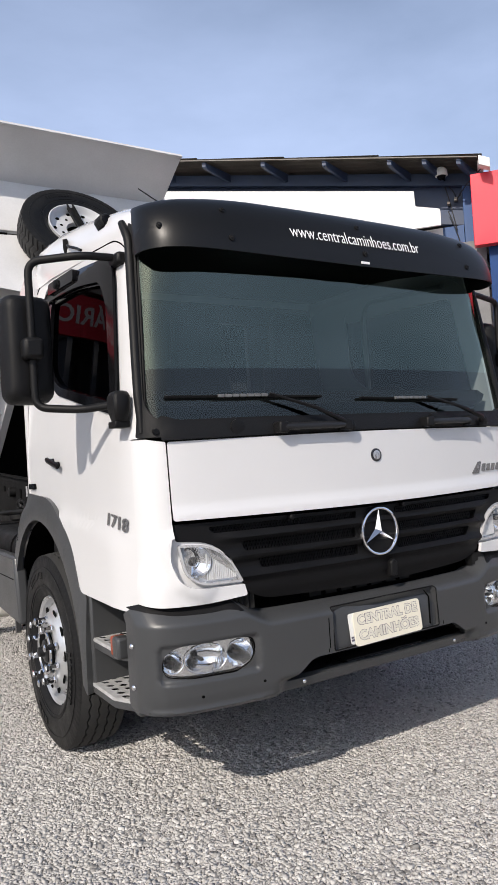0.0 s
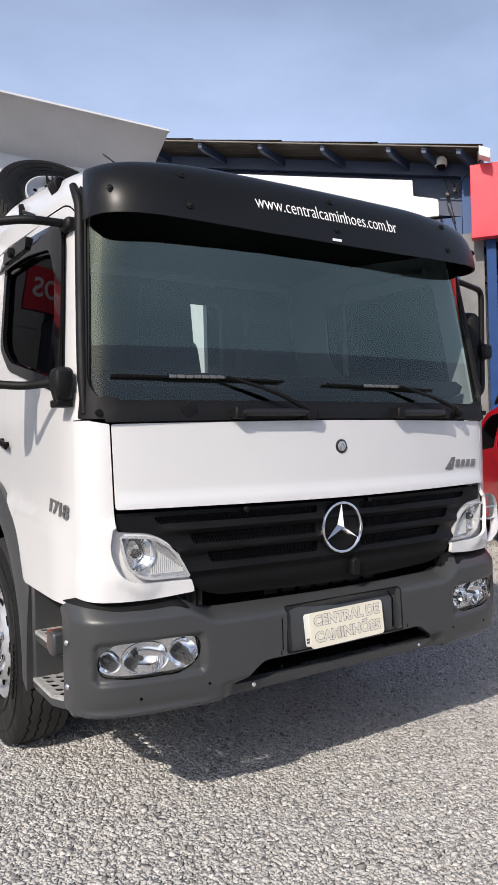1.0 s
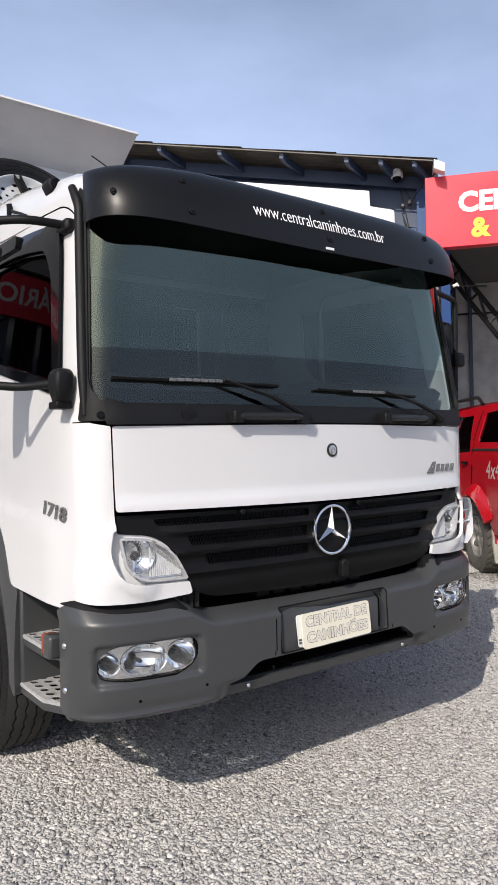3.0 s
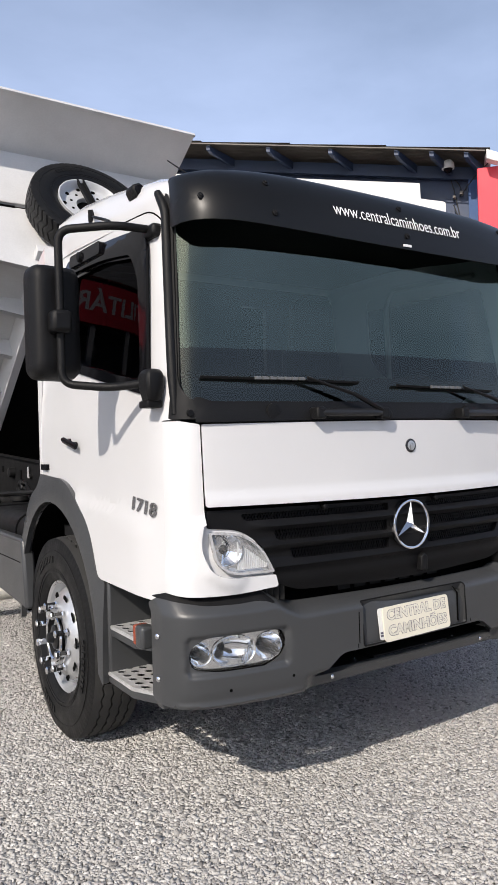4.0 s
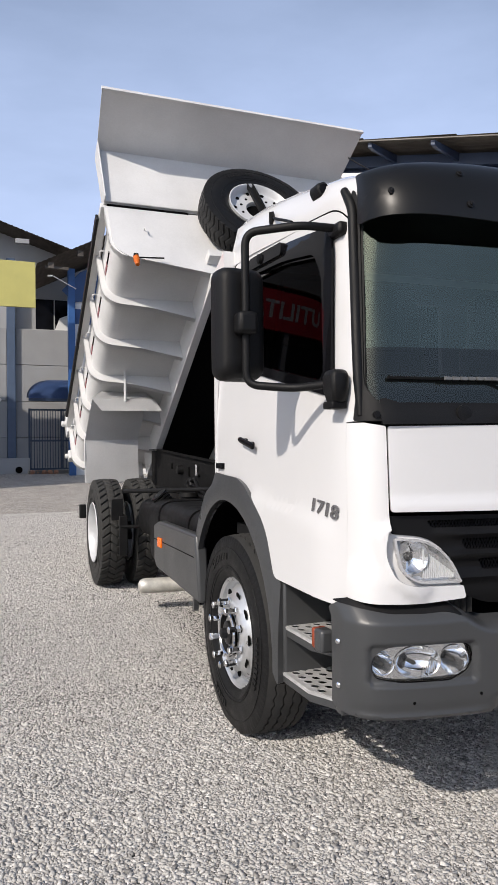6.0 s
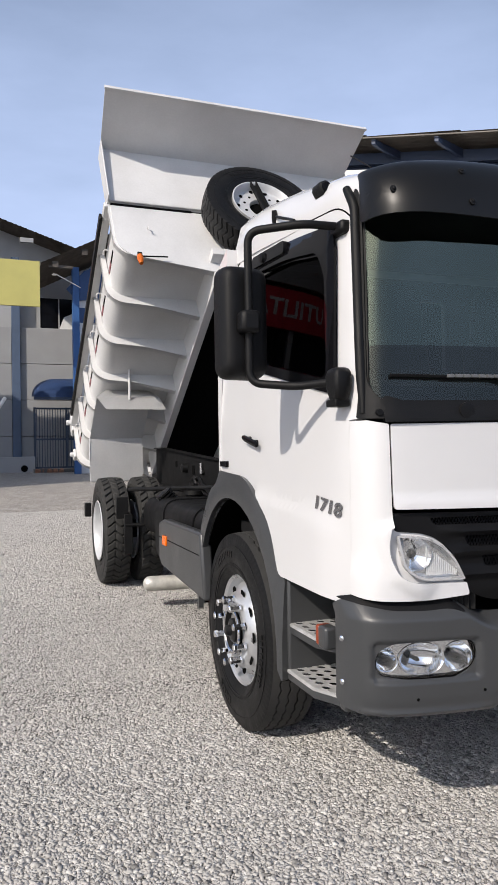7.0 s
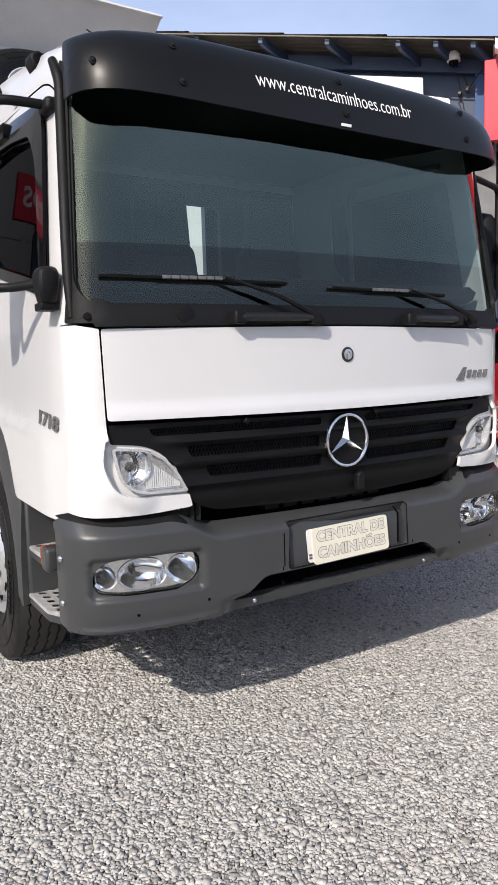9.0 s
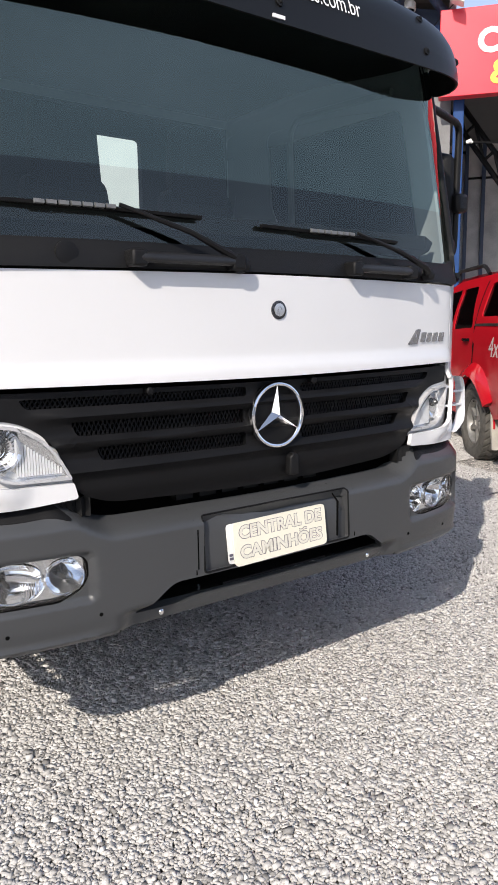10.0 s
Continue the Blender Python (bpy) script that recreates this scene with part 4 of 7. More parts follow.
for sg in (-1, 1):
    fill = fillet([(sg * u, v) for u, v in ((0.72, 0.885), (0.755, 0.925), (0.80, 0.958), (1.10, 0.957), (1.24, 0.932), (1.14, 0.927), (1.0, 0.903), (0.87, 0.900), (0.78, 0.905))], 0.03)
    part("shoulder_filler", sheet(fill, lambda s, z: bumper_at(s, z, 0.003), (), 0.03, 0.01, 0.004), TRIM, bumper, "black filler on the bumper's shoulder")
    fo = [(sg * p[0], p[1]) for p in fillet(FOG)]
    bowls = ((0.754, 0.055, 1.0), (0.898, 0.060, 1.42), (1.030, 0.043, 1.0))
    cups = [[(sg * (u + 0.94 * r * w * math.cos(a)), 0.722 + 0.94 * r * math.sin(a)) for a in [2 * math.pi * k / 20 for k in range(20)]] for u, r, w in bowls]
    lamp = part("headlight", sheet(fo, lambda s, z: bumper_at(s, z, -0.040), cups, 0.05, 0.05, 0.006), REFLECTOR, bumper, "clear headlight cluster with chrome reflectors")
    part("cluster_back", sheet(fo, lambda s, z: bumper_at(s, z, -0.105), (), 0.05, 0.05, 0.01), REFLECTOR, bumper)
    part("cluster_lens", sheet([(sg * (0.885 + (p[0] - 0.885) * 0.985), 0.72 + (p[1] - 0.72) * 0.97) for p in fillet(FOG)], lambda s, z: bumper_at(s, z, -0.020), (), 0.05, 0.05, 0), LENS, bumper, "clear cover lens")
    for u, r, wide in bowls:
        bm = bmesh.new()
        c = bumper_at(sg * u, 0.722, -0.030)
        prof = [(0.002, r), (0.006, r * 1.02), (0.010, r * 0.97), (0.034, r * 0.80), (0.052, r * 0.50), (0.060, r * 0.2), (0.061, 0.0)]
        b2 = bmesh.new()
        revolve(b2, prof, 24, "y")
        for v in b2.verts:
            v.co.x *= wide
            v.co.y += sg * v.co.x * 0.28
        bmesh.ops.translate(b2, verts=b2.verts[:], vec=c)
        bm.free()
        part("reflector_bowl", b2, LAMP_CHROME, bumper, "round chrome reflector", angle=50, fix=False)
    grow = lambda k: [(sg * (0.885 + (p[0] - 0.885) * k), 0.72 + (p[1] - 0.72) * (k + (k - 1) * 1.2)) for p in fillet(FOG)]
    part("lamp_gasket", sheet(grow(1.03), lambda s, z: bumper_at(s, z, -0.024), [grow(0.985)], 0.05, 0.05, 0.01), VOID, bumper, "black gasket round the headlight")
    bm = bmesh.new()
    for u, r in ((0.754, 0.010), (0.91, 0.011), (1.030, 0.009)):
        c = bumper_at(sg * u, 0.72, -0.030)
        tube(bm, [c + Vector((0, 0.05, 0)), c + Vector((0, 0.010, 0)), c + Vector((0, 0.0, 0))], [r * 0.7, r * 0.8, r * 0.4], 12)
    parts_of("lamp_insert", bm, DARK_STEEL, bumper)
    bm = bmesh.new()
    for k in range(8):
        u = 0.828 + k * 0.007
        c = bumper_at(sg * u, 0.705, -0.03)
        box(bm, (c.x - 0.0009, c.y, 0.682), (c.x + 0.0009, c.y + 0.006, 0.722))
    parts_of("lens_flute", bm, LAMP_CHROME, bumper)
    bm = bmesh.new()
    for z in (0.787, 0.625):
        c = bumper_at(sg * by(0.215), z, 0.002)
        tube(bm, [c + Vector((-sg * 0.01, 0.005, 0)), c + Vector((sg * 0.006, -0.004, 0)), c + Vector((sg * 0.009, -0.005, 0))], [0.0105, 0.0105, 0.005], 12)
    c = bumper_skin(sg * 0.455, 0.548)
    tube(bm, [c + Vector((0, 0.01, 0)), c + Vector((0, -0.008, 0)), c + Vector((0, -0.012, 0))], [0.0095, 0.0095, 0.005], 12)
    parts_of("chrome_bolt", bm, CHROME, bumper, "bright bolt heads")
    bm = bmesh.new()
    for u, z in ((0.93, 0.585), (0.665, 0.60)):
        c = bumper_at(sg * u, z, 0.0)
        tube(bm, [c + Vector((0, 0.01, 0)), c + Vector((0, -0.0015, 0))], 0.006, 10)
    parts_of("screw_hole", bm, VOID, bumper)
# split lines of the bumper's middle section
bm = bmesh.new()
for sg in (-1, 1):
    for z0, z1, u in ((0.655, 0.862, 0.345), (0.52, 0.56, 0.60)):
        p0, p1 = bumper_skin(sg * u, z0), bumper_skin(sg * u, z1 - 0.03)
        loft(bm, [[p + Vector((dx, dy, 0)) for dx, dy in ((-0.002, -0.0012), (0.002, -0.0012), (0.002, 0.004), (-0.002, 0.004))] for p in (p0, p1)])
parts_of("panel_gap", bm, VOID, bumper)
# the intake's floor, dark, with bolts, and black sheets for the shaded engine bay
bm = bmesh.new()
box(bm, (-0.60, 0.03, 0.552), (0.60, 0.30, 0.562))
box(bm, (-0.20, 0.045, 0.562), (0.26, 0.16, 0.578))
part("intake_floor", bm, GRILLE_BLACK, bumper)
bm = bmesh.new()
for x, y in ((-0.47, 0.09), (-0.27, 0.09), (0.12, 0.05), (0.20, 0.05), (0.33, 0.08)):
    tube(bm, [(x, y, 0.560), (x, y, 0.571), (x, y, 0.574)], [0.008, 0.008, 0.004], 8)
parts_of("floor_bolt", bm, CHROME, bumper)
# near-black sheets put in place of shade in the engine bay
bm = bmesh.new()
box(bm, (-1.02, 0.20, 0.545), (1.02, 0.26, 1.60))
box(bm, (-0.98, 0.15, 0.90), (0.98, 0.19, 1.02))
part("engine_bay_sheet", bm, VOID, truck, "black sheet for the shaded bay behind the grille")
for sg in (-1, 1):
    bm = bmesh.new()
    loft(bm, [[cab(sg * u, z, o) for z, o in ((0.885, -0.06), (0.885, -0.02 - 0.012 * (k % 2)), (0.945, -0.02 - 0.012 * (k % 2)), (0.945, -0.06))] for k, u in enumerate(np.linspace(0.85, 0.66, 15))])
    part("bumper_bellows", bm, CHASSIS, truck, "black ribbed filler above the bumper", angle=20)
for k in range(7):
    part("filler_tab", box(bmesh.new(), (-0.34 + k * 0.09, 0.10, 0.872), (-0.275 + k * 0.09, 0.14, 0.892)), CHASSIS, truck)

# number plate with its cover
nz, nx = 0.730, -0.006
pm = pose(nx, -0.018, nz, 90 - 6, -0.8, 0)
bm = bmesh.new()
o = fillet([(-0.215, -0.066), (0.19, -0.066), (0.19, 0.066), (-0.215, 0.066)], 0.012, 4)
loft(bm, [[pm @ Vector((u - 0.0, v, w)) for u, v in o] for w in (-0.004, 0.0)])
part("number_plate", bm, PLATE_WHITE, bumper, "white number plate under a cream cover")
bm = bmesh.new()
o = fillet([(-0.195, -0.078), (0.205, -0.078), (0.205, 0.067), (-0.195, 0.067)], 0.018, 5)
loft(bm, [[pm @ Vector((u, v, w)) for u, v in o] for w in (0.002, 0.008)])
cover = part("plate_cover", bm, PLATE_CREAM, bumper, "cream plate cover lettered with two grey words")
for txt, v0 in (("CENTRAL DE", 0.030), ("CAMINHOES", -0.036)):
    lettering("cover_lettering", txt, 0.074, PLATE_EDGE, cover, lambda u, v, w: pm @ Vector((u + 0.006, v * 0.78 + v0, 0.0083 + w * 0.2)), 0.001, bold=0.0047, width=0.361)
    lettering("cover_lettering", txt, 0.074, PLATE_INK, cover, lambda u, v, w: pm @ Vector((u + 0.006, v * 0.78 + v0, 0.0088 + w * 0.2)), 0.001, bold=0.0026, width=0.3565)
for name, ink, r, h in (("tilde_edge", PLATE_EDGE, 0.0048, 0.0086), ("tilde", PLATE_INK, 0.0026, 0.0096)):
    swing = [Vector((0.099 + 0.017 * q, -0.0050 + 0.0030 * math.sin(math.pi * q), 0)) for q in [k / 5 - 1 for k in range(11)]]
    part(name, loft(bmesh.new(), [[pm @ (p + Vector((0, dv, h + dw))) for dv, dw in ((-r, -0.0008), (r, -0.0008), (r, 0.0002), (-r, 0.0002))] for p in swing]), ink, cover)
bm = bmesh.new()
for v in (-0.052, -0.040):
    box(bm, (-0.212, v, 0.0), (-0.198, v + 0.008, 0.002), pm)
parts_of("plate_mark", bm, PLATE_EDGE, bumper)

for x in (-0.338, 0.258):
    part("bumper_joint", loft(bmesh.new(), [[bumper_at(x + dx, z, o) for dx, o in ((-0.002, -0.006), (0.002, -0.006), (0.002, 0.0012), (-0.002, 0.0012))] for z in (0.672, 0.74, 0.80, 0.855)]), VOID, bumper)

SUBFRAME = surface("dusty_dark_frame", (0.0095, 0.0095, 0.010), 0.7, 0, 0.35, 9, 0.2, 160, spec=0.08)
# ---- wheel arches, steps, side boxes ----
AXLE_F, AXLE_R, HUB_Z, HUB_R, TYRE_R = 1.50, 5.06, 0.513, 0.695, 0.530
for sg in (-1, 1):
    flare = [(0.80, 0.445, 0.01), (0.80, 0.905, 0.02), (0.868, 0.925, 0.02), (0.965, 1.142, 0.10), (1.29, 1.356, 0.12), (1.74, 1.378, 0.03), (1.76, 1.305, 0.04), (1.93, 1.245, 0.10), (2.10, 0.98, 0.10), (2.13, 0.50, 0.01)]
    o = fillet(flare, 0.03)
    ring = o + [(AXLE_F + (0.60 if math.cos(a) > 0 else 0.655) * math.cos(a), HUB_Z + 0.72 * math.sin(a)) for a in [radians(0 + 182 * k / 22) for k in range(23)]]

    def flare_at(s, z, sg=sg):
        d = math.hypot((s - AXLE_F) / 0.60, (z - HUB_Z) / 0.70)
        return Vector((sg * (1.112 + 0.030 * smooth01(1.35, 1.08, d)), s, z))
    arch = part("wheel_arch", sheet(ring, flare_at, (), 0.05, 0.05, 0.03), BUMPER_GREY, truck, "dark grey plastic wheel arch", angle=50)
    # near-black liner and inner panel stand in for shade inside the arch
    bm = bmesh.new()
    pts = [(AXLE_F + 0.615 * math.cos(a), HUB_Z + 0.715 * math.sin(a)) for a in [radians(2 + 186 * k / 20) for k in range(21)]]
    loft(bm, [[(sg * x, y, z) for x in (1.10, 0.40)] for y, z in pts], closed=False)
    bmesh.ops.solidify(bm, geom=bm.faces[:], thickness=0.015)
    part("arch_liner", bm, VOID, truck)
    part("arch_shade_panel", box(bmesh.new(), (min(sg * 0.40, sg * 0.44), 0.86, 0.62), (max(sg * 0.40, sg * 0.44), 2.15, 1.25)), VOID, truck)
    # steps
    bm = bmesh.new()
    loft(bm, [[(sg * x, y, z) for x, z in ((0.75, 0.46), (1.105, 0.46), (1.105, 0.905), (0.80, 0.905), (0.75, 0.80))] for y in (0.79, 0.86)])
    loft(bm, [[(sg * x, y, z) for x, z in ((0.75, 0.49), (1.11, 0.49), (1.11, 0.90), (0.75, 0.90))] for y in (0.24, 0.30)])
    box(bm, (min(sg * 0.74, sg * 0.77), 0.26, 0.46), (max(sg * 0.74, sg * 0.77), 0.84, 0.93))
    part("step_housing", bm, BUMPER_GREY, truck, "", 0.012)
    for zt, x_out, y0, y1 in ((0.705, 1.095, 0.30, 0.84), (0.496, 1.105, 0.30, 0.86)):
        rim = [(x_out - 0.11, y0), (x_out, y0 + 0.24), (x_out, y1)]
        st = part("step_frame", loft(bmesh.new(), [[(sg * x, y, z) for x, z in ((px - 0.012, zt - 0.014), (px - 0.001, zt - 0.014), (px - 0.004, zt - 0.046), (px - 0.016, zt - 0.046))] for px, y in rim]), BUMPER_GREY, truck)
        part("tread_edge", loft(bmesh.new(), [[(sg * x, y, z) for x, z in ((px - 0.010, zt - 0.001), (px + 0.003, zt - 0.001), (px + 0.002, zt - 0.013), (px - 0.010, zt - 0.013))] for px, y in rim]), TREAD_ALU, st)
        holes = []
        for i in range(8):
            for j in range(6):
                cx, cy = 0.801 + 0.052 * j, y0 + 0.05 + 0.064 * i + (0.03 if j % 2 else 0)
                if cy < y1 - 0.05 and cx < x_out - 0.028 - max(0.0, 0.52 - cy) * 0.45:
                    holes.append([(sg * (cx + 0.0195 * math.cos(a)), cy + 0.0240 * math.sin(a)) for a in [2 * math.pi * k / 8 for k in range(8)]])
        bm = sheet([(sg * 0.772, y0), (sg * (x_out - 0.11), y0), (sg * x_out, y0 + 0.24), (sg * x_out, y1), (sg * 0.772, y1)], lambda s, z: Vector((s, z, zt)), holes, 0, 0, 0.003)
        part("step_tread", bm, TREAD_ALU, st, "perforated aluminium tread")
        bm = bmesh.new()
        for h in holes:
            cx, cy = sum(p[0] for p in h) / 8, sum(p[1] for p in h) / 8
            o = [(cx + (p[0] - cx) * 1.16, cy + (p[1] - cy) * 1.14) for p in h]
            a = [bm.verts.new((*p, zt + 0.0048)) for p in h]
            b = [bm.verts.new((*p, zt + 0.0031)) for p in o]
            for i in range(8):
                bm.faces.new((a[i], a[(i + 1) % 8], b[(i + 1) % 8], b[i]))
        part("tread_collar", bm, TREAD_ALU, st)
        # black plate added under the tread so its holes stay dark
        part("tread_pan", box(bmesh.new(), (min(sg * 0.775, sg * (x_out - 0.12)), y0 + 0.02, zt - 0.036), (max(sg * 0.775, sg * (x_out - 0.12)), y1 - 0.02, zt - 0.030)), VOID, st)
    bm = bmesh.new()
    box(bm, (min(sg * 1.105, sg * 1.165), 0.30, 0.715), (max(sg * 1.105, sg * 1.160), 0.37, 0.805))
    part("side_lamp_holder", bm, BUMPER_GREY, truck, "", 0.012)
    bm = bmesh.new()
    box(bm, (min(sg * 1.10, sg * 1.160), 0.372, 0.720), (max(sg * 1.10, sg * 1.155), 0.40, 0.800))
    part("side_marker_lamp", bm, RED_LAMP, truck, "red-brown side marker lamp", 0.008)
    # side box behind the front wheel
    bm = bmesh.new()
    prism(bm, [(1.95, 0.58), (3.05, 0.635), (3.12, 0.68), (3.12, 0.95), (2.98, 0.985), (2.02, 0.985)], sg * 1.155, sg * 1.08, "yz")
    side_box = part("side_box_panel", bm, BUMPER_GREY, truck, "dark grey side box panel", 0.018)
    bm = bmesh.new()
    box(bm, (min(sg * 1.153, sg * 1.158), 2.05, 0.844), (max(sg * 1.153, sg * 1.158), 3.11, 0.848))
    part("panel_gap", bm, VOID, side_box)
    bm = bmesh.new()
    box(bm, (min(sg * 1.150, sg * 1.168), 2.86, 0.80), (max(sg * 1.150, sg * 1.168), 2.96, 0.87))
    part("side_reflector", bm, ORANGE, side_box, "orange side reflector", 0.006)

# ---- wheels ----
def tyre_mesh(name, R, width, material, lugs=40, deep=0.012, ribbed=False):
    """A tyre about the x axis; its outer side looks to -x. The tread has zigzag ribs, or wavy bars across it."""
    w = width / 2
    half = [(-w * 0.62, 0.292), (-w * 0.80, 0.300), (-w * 0.93, 0.335), (-w, 0.39), (-w * 0.985, 0.43), (-w * 0.93, 0.470), (-w * 0.90, R - 0.022)]
    tread_u = np.linspace(-w * 0.86, w * 0.86, 22)
    ribs = [(c0, g, d) for c0 in (-0.62, -0.21, 0.21, 0.62) for g, d in ((-0.040, 0.0), (-0.022, deep), (0.022, deep), (0.040, 0.0))]
    ribs = [(-1.0, 0.0, 0.0)] + ribs + [(1.0, 0.0, 0.0)]
    prof = half + [(float(u), None) for u in (tread_u if not ribbed else range(len(ribs)))] + [(-u, r) for u, r in half[::-1]]
    n = lugs * 6
    verts, faces = [], []
    k = len(prof)
    for i in range(n):
        a = 2 * math.pi * i / n
        ph = (i % 6) / 6
        for j, (u, r) in enumerate(prof):
            turn = 0.0
            if r is None and ribbed:
                c0, g, d = ribs[int(u)]
                q = c0 + g + (0.050 * (1 - 4 * abs(ph - 0.5)) if abs(c0) < 1 else 0.0)
                u, r = q * w * 0.86, R - 0.010 * q * q - d
            elif r is None:
                q = u / (w * 0.86)
                r = R - 0.010 * q * q
                turn = 2 * math.pi / lugs * 0.30 * math.asin(math.sin(q * 5.2 + 0.4)) / 1.571
                if i % 6 == 0:
                    r -= deep * (1.0 if abs(q) > 0.16 else 0.55)
                elif abs(abs(q) - 0.36) < 0.05:
                    r -= deep * 0.25
            elif j in (6, k - 7) and (i % 3 == 0 if ribbed else i % 6 == 0):
                r -= 0.009 if ribbed else 0.006
            verts.append((u, r * math.cos(a + turn), r * math.sin(a + turn)))
    for i in range(n):
        i2 = (i + 1) % n
        for j in range(k - 1):
            faces.append((i * k + j, i * k + j + 1, i2 * k + j + 1, i2 * k + j))
    me = bpy.data.meshes.new(name)
    me.from_pydata(verts, [], faces)
    bm = bmesh.new()
    bm.from_mesh(me)
    bmesh.ops.recalc_face_normals(bm, faces=bm.faces[:])
    # raised bands on the sidewall
    for rr, ww in ((0.345, 0.004), (0.36, 0.002), (0.455, 0.003)):
        b2 = bmesh.new()
        uu = -w * float(np.interp(rr, [0.30, 0.335, 0.39, 0.43, 0.47], [0.80, 0.93, 1.0, 0.985, 0.93]))
        revolve(b2, [(uu + 0.004, rr - ww - 0.002), (uu - 0.003, rr - ww), (uu - 0.003, rr + ww), (uu + 0.004, rr + ww + 0.002)], 72, "x")
        mt = bpy.data.meshes.new("band")
        b2.to_mesh(mt)
        b2.free()
        bm.from_mesh(mt)
        bpy.data.meshes.remove(mt)
    for a0, cnt in ((0.6, 9), (2.7, 9), (4.6, 6)):
        for q in range(cnt):
            a = a0 + q * 0.075
            c, s = math.cos(a), math.sin(a)
            m = Matrix(((1, 0, 0, 0), (0, c, -s, 0), (0, s, c, 0), (0, 0, 0, 1)))
            box(bm, (-w * 1.0 - 0.004, 0.392, -0.010), (-w * 0.98 + 0.004, 0.428, 0.010), m)
    bm.to_mesh(me)
    bm.free()
    finish(me, material, 32)
    if ribbed:
        me.materials.append(RUBBER_WORN)
        for f in me.polygons:
            if math.hypot(f.center.y, f.center.z) > R - 0.0155 and abs(f.center.x) < w * 0.88:
                f.material_index = 1
    return me


def rim_mesh(name, flip, material):
    """A pressed steel disc wheel with hand holes; flip: dished inward, as on the outer rear wheels."""
    bm = bmesh.new()
    if flip:
        prof = [(-0.125, 0.300), (-0.132, 0.292), (-0.118, 0.276), (-0.05, 0.262), (0.02, 0.255), (0.045, 0.235), (0.055, 0.16), (0.05, 0.12), (0.05, 0.0)]
    else:
        prof = [(-0.095, 0.302), (-0.104, 0.294), (-0.092, 0.276), (-0.055, 0.266), (-0.052, 0.255), (-0.085, 0.235), (-0.118, 0.190), (-0.130, 0.165), (-0.130, 0.115), (-0.120, 0.108), (-0.120, 0.0)]
    revolve(bm, prof, 60, "x")
    return mesh_of(name, bm, material, 40)


tyre_f = tyre_mesh("tyre", TYRE_R, 0.275, RUBBER, 46, 0.012, ribbed=True)
tyre_r = tyre_mesh("tyre", TYRE_R, 0.255, RUBBER_DUSTY, 40, 0.019)
rim_f = rim_mesh("rim", False, ALU)
rim_r = rim_mesh("rim", True, RIM_PAINT)
bm = bmesh.new()
o = [Vector((-0.104, 0.213 + 0.019 * math.cos(b), 0.028 * math.sin(b))) for b in [2 * math.pi * q / 14 for q in range(14)]]
nrm = Vector((-0.72, 0.69, 0.0))
loft(bm, [[p + nrm * 0.0035 for p in o], [p + nrm * 0.0005 for p in o]])
hole_me = mesh_of("hand_hole", bm, VOID)
bm = bmesh.new()
prof = [(-0.128, 0.022), (-0.137, 0.022), (-0.141, 0.017), (-0.178, 0.0165), (-0.181, 0.021), (-0.194, 0.021), (-0.199, 0.016)]
loft(bm, [[(u, 0.1675 + r * math.cos(b), r * math.sin(b)) for b in [math.pi * q / 3 for q in range(6)]] for u, r in prof])
nut_me = mesh_of("nut_cover", bm, CHROME, 30)
bm = bmesh.new()
revolve(bm, [(-0.146, 0.124), (-0.149, 0.112), (-0.112, 0.104), (-0.108, 0.068), (-0.150, 0.062), (-0.156, 0.048), (-0.158, 0.030), (-0.184, 0.026), (-0.188, 0.018), (-0.189, 0.0)], 36, "x")
hub_me = mesh_of("hub", bm, surface("greasy_black_hub", (0.012, 0.012, 0.012), 0.35, 0.2, 0.3, 40, 0.2, 160), 30)
bm = bmesh.new()
revolve(bm, [(-0.150, 0.128), (-0.156, 0.126), (-0.158, 0.112), (-0.152, 0.108)], 40, "x")
hubring_me = mesh_of("hub_ring", bm, CHROME, 30)


def wheel(parent, m, front):
    w = tagged(empty("wheel", parent, m), "silver steel wheel with black tyre")
    shared("tyre", tyre_f if front else tyre_r, w)
    shared("rim", rim_f if front else rim_r, w, None, "silver steel rim")
    if front:
        for k in range(10):
            shared("hand_hole", hole_me, w, pose(0, 0, 0, 36 * k + 18, 0, 0))
            shared("nut_cover", nut_me, w, pose(0, 0, 0, 36 * k, 0, 0), "chrome wheel nut cover")
        shared("hub", hub_me, w)
        shared("hub_ring", hubring_me, w)
    return w


wheel(truck, pose(-0.985, AXLE_F, HUB_Z, 17, 0, 0), True)
wheel(truck, pose(0.985, AXLE_F, HUB_Z, 40, 0, 180), True)
for x, r in ((-1.195, 0), (1.195, 180), (-0.855, 0), (0.855, 180)):
    wheel(truck, pose(x, AXLE_R, HUB_R, 25, 0, r), False)

# ---- chassis ----
bm = bmesh.new()
for sg in (-1, 1):
    x0, x1 = sorted((sg * 0.36, sg * 0.435))
    box(bm, (x0, 0.35, 0.80), (x1, 6.55, 1.05))
for y in (0.6, 2.6, 3.7, 5.6, 6.4):
    box(bm, (-0.40, y, 0.84), (0.40, y + 0.09, 1.02))
part("chassis_frame", bm, CHASSIS, truck, "black steel chassis rails", 0.008)
bm = bmesh.new()
for sg in (-1, 1):
    x0, x1 = sorted((sg * 0.34, sg * 0.44))
    box(bm, (x0, 2.05, 1.055), (x1, 6.5, 1.20))
    box(bm, (min(sg * 0.445, sg * 0.46), 2.0, 1.06), (max(sg * 0.445, sg * 0.46), 4.3, 1.36))
box(bm, (-0.62, 2.0, 1.00), (0.62, 2.06, 1.34))
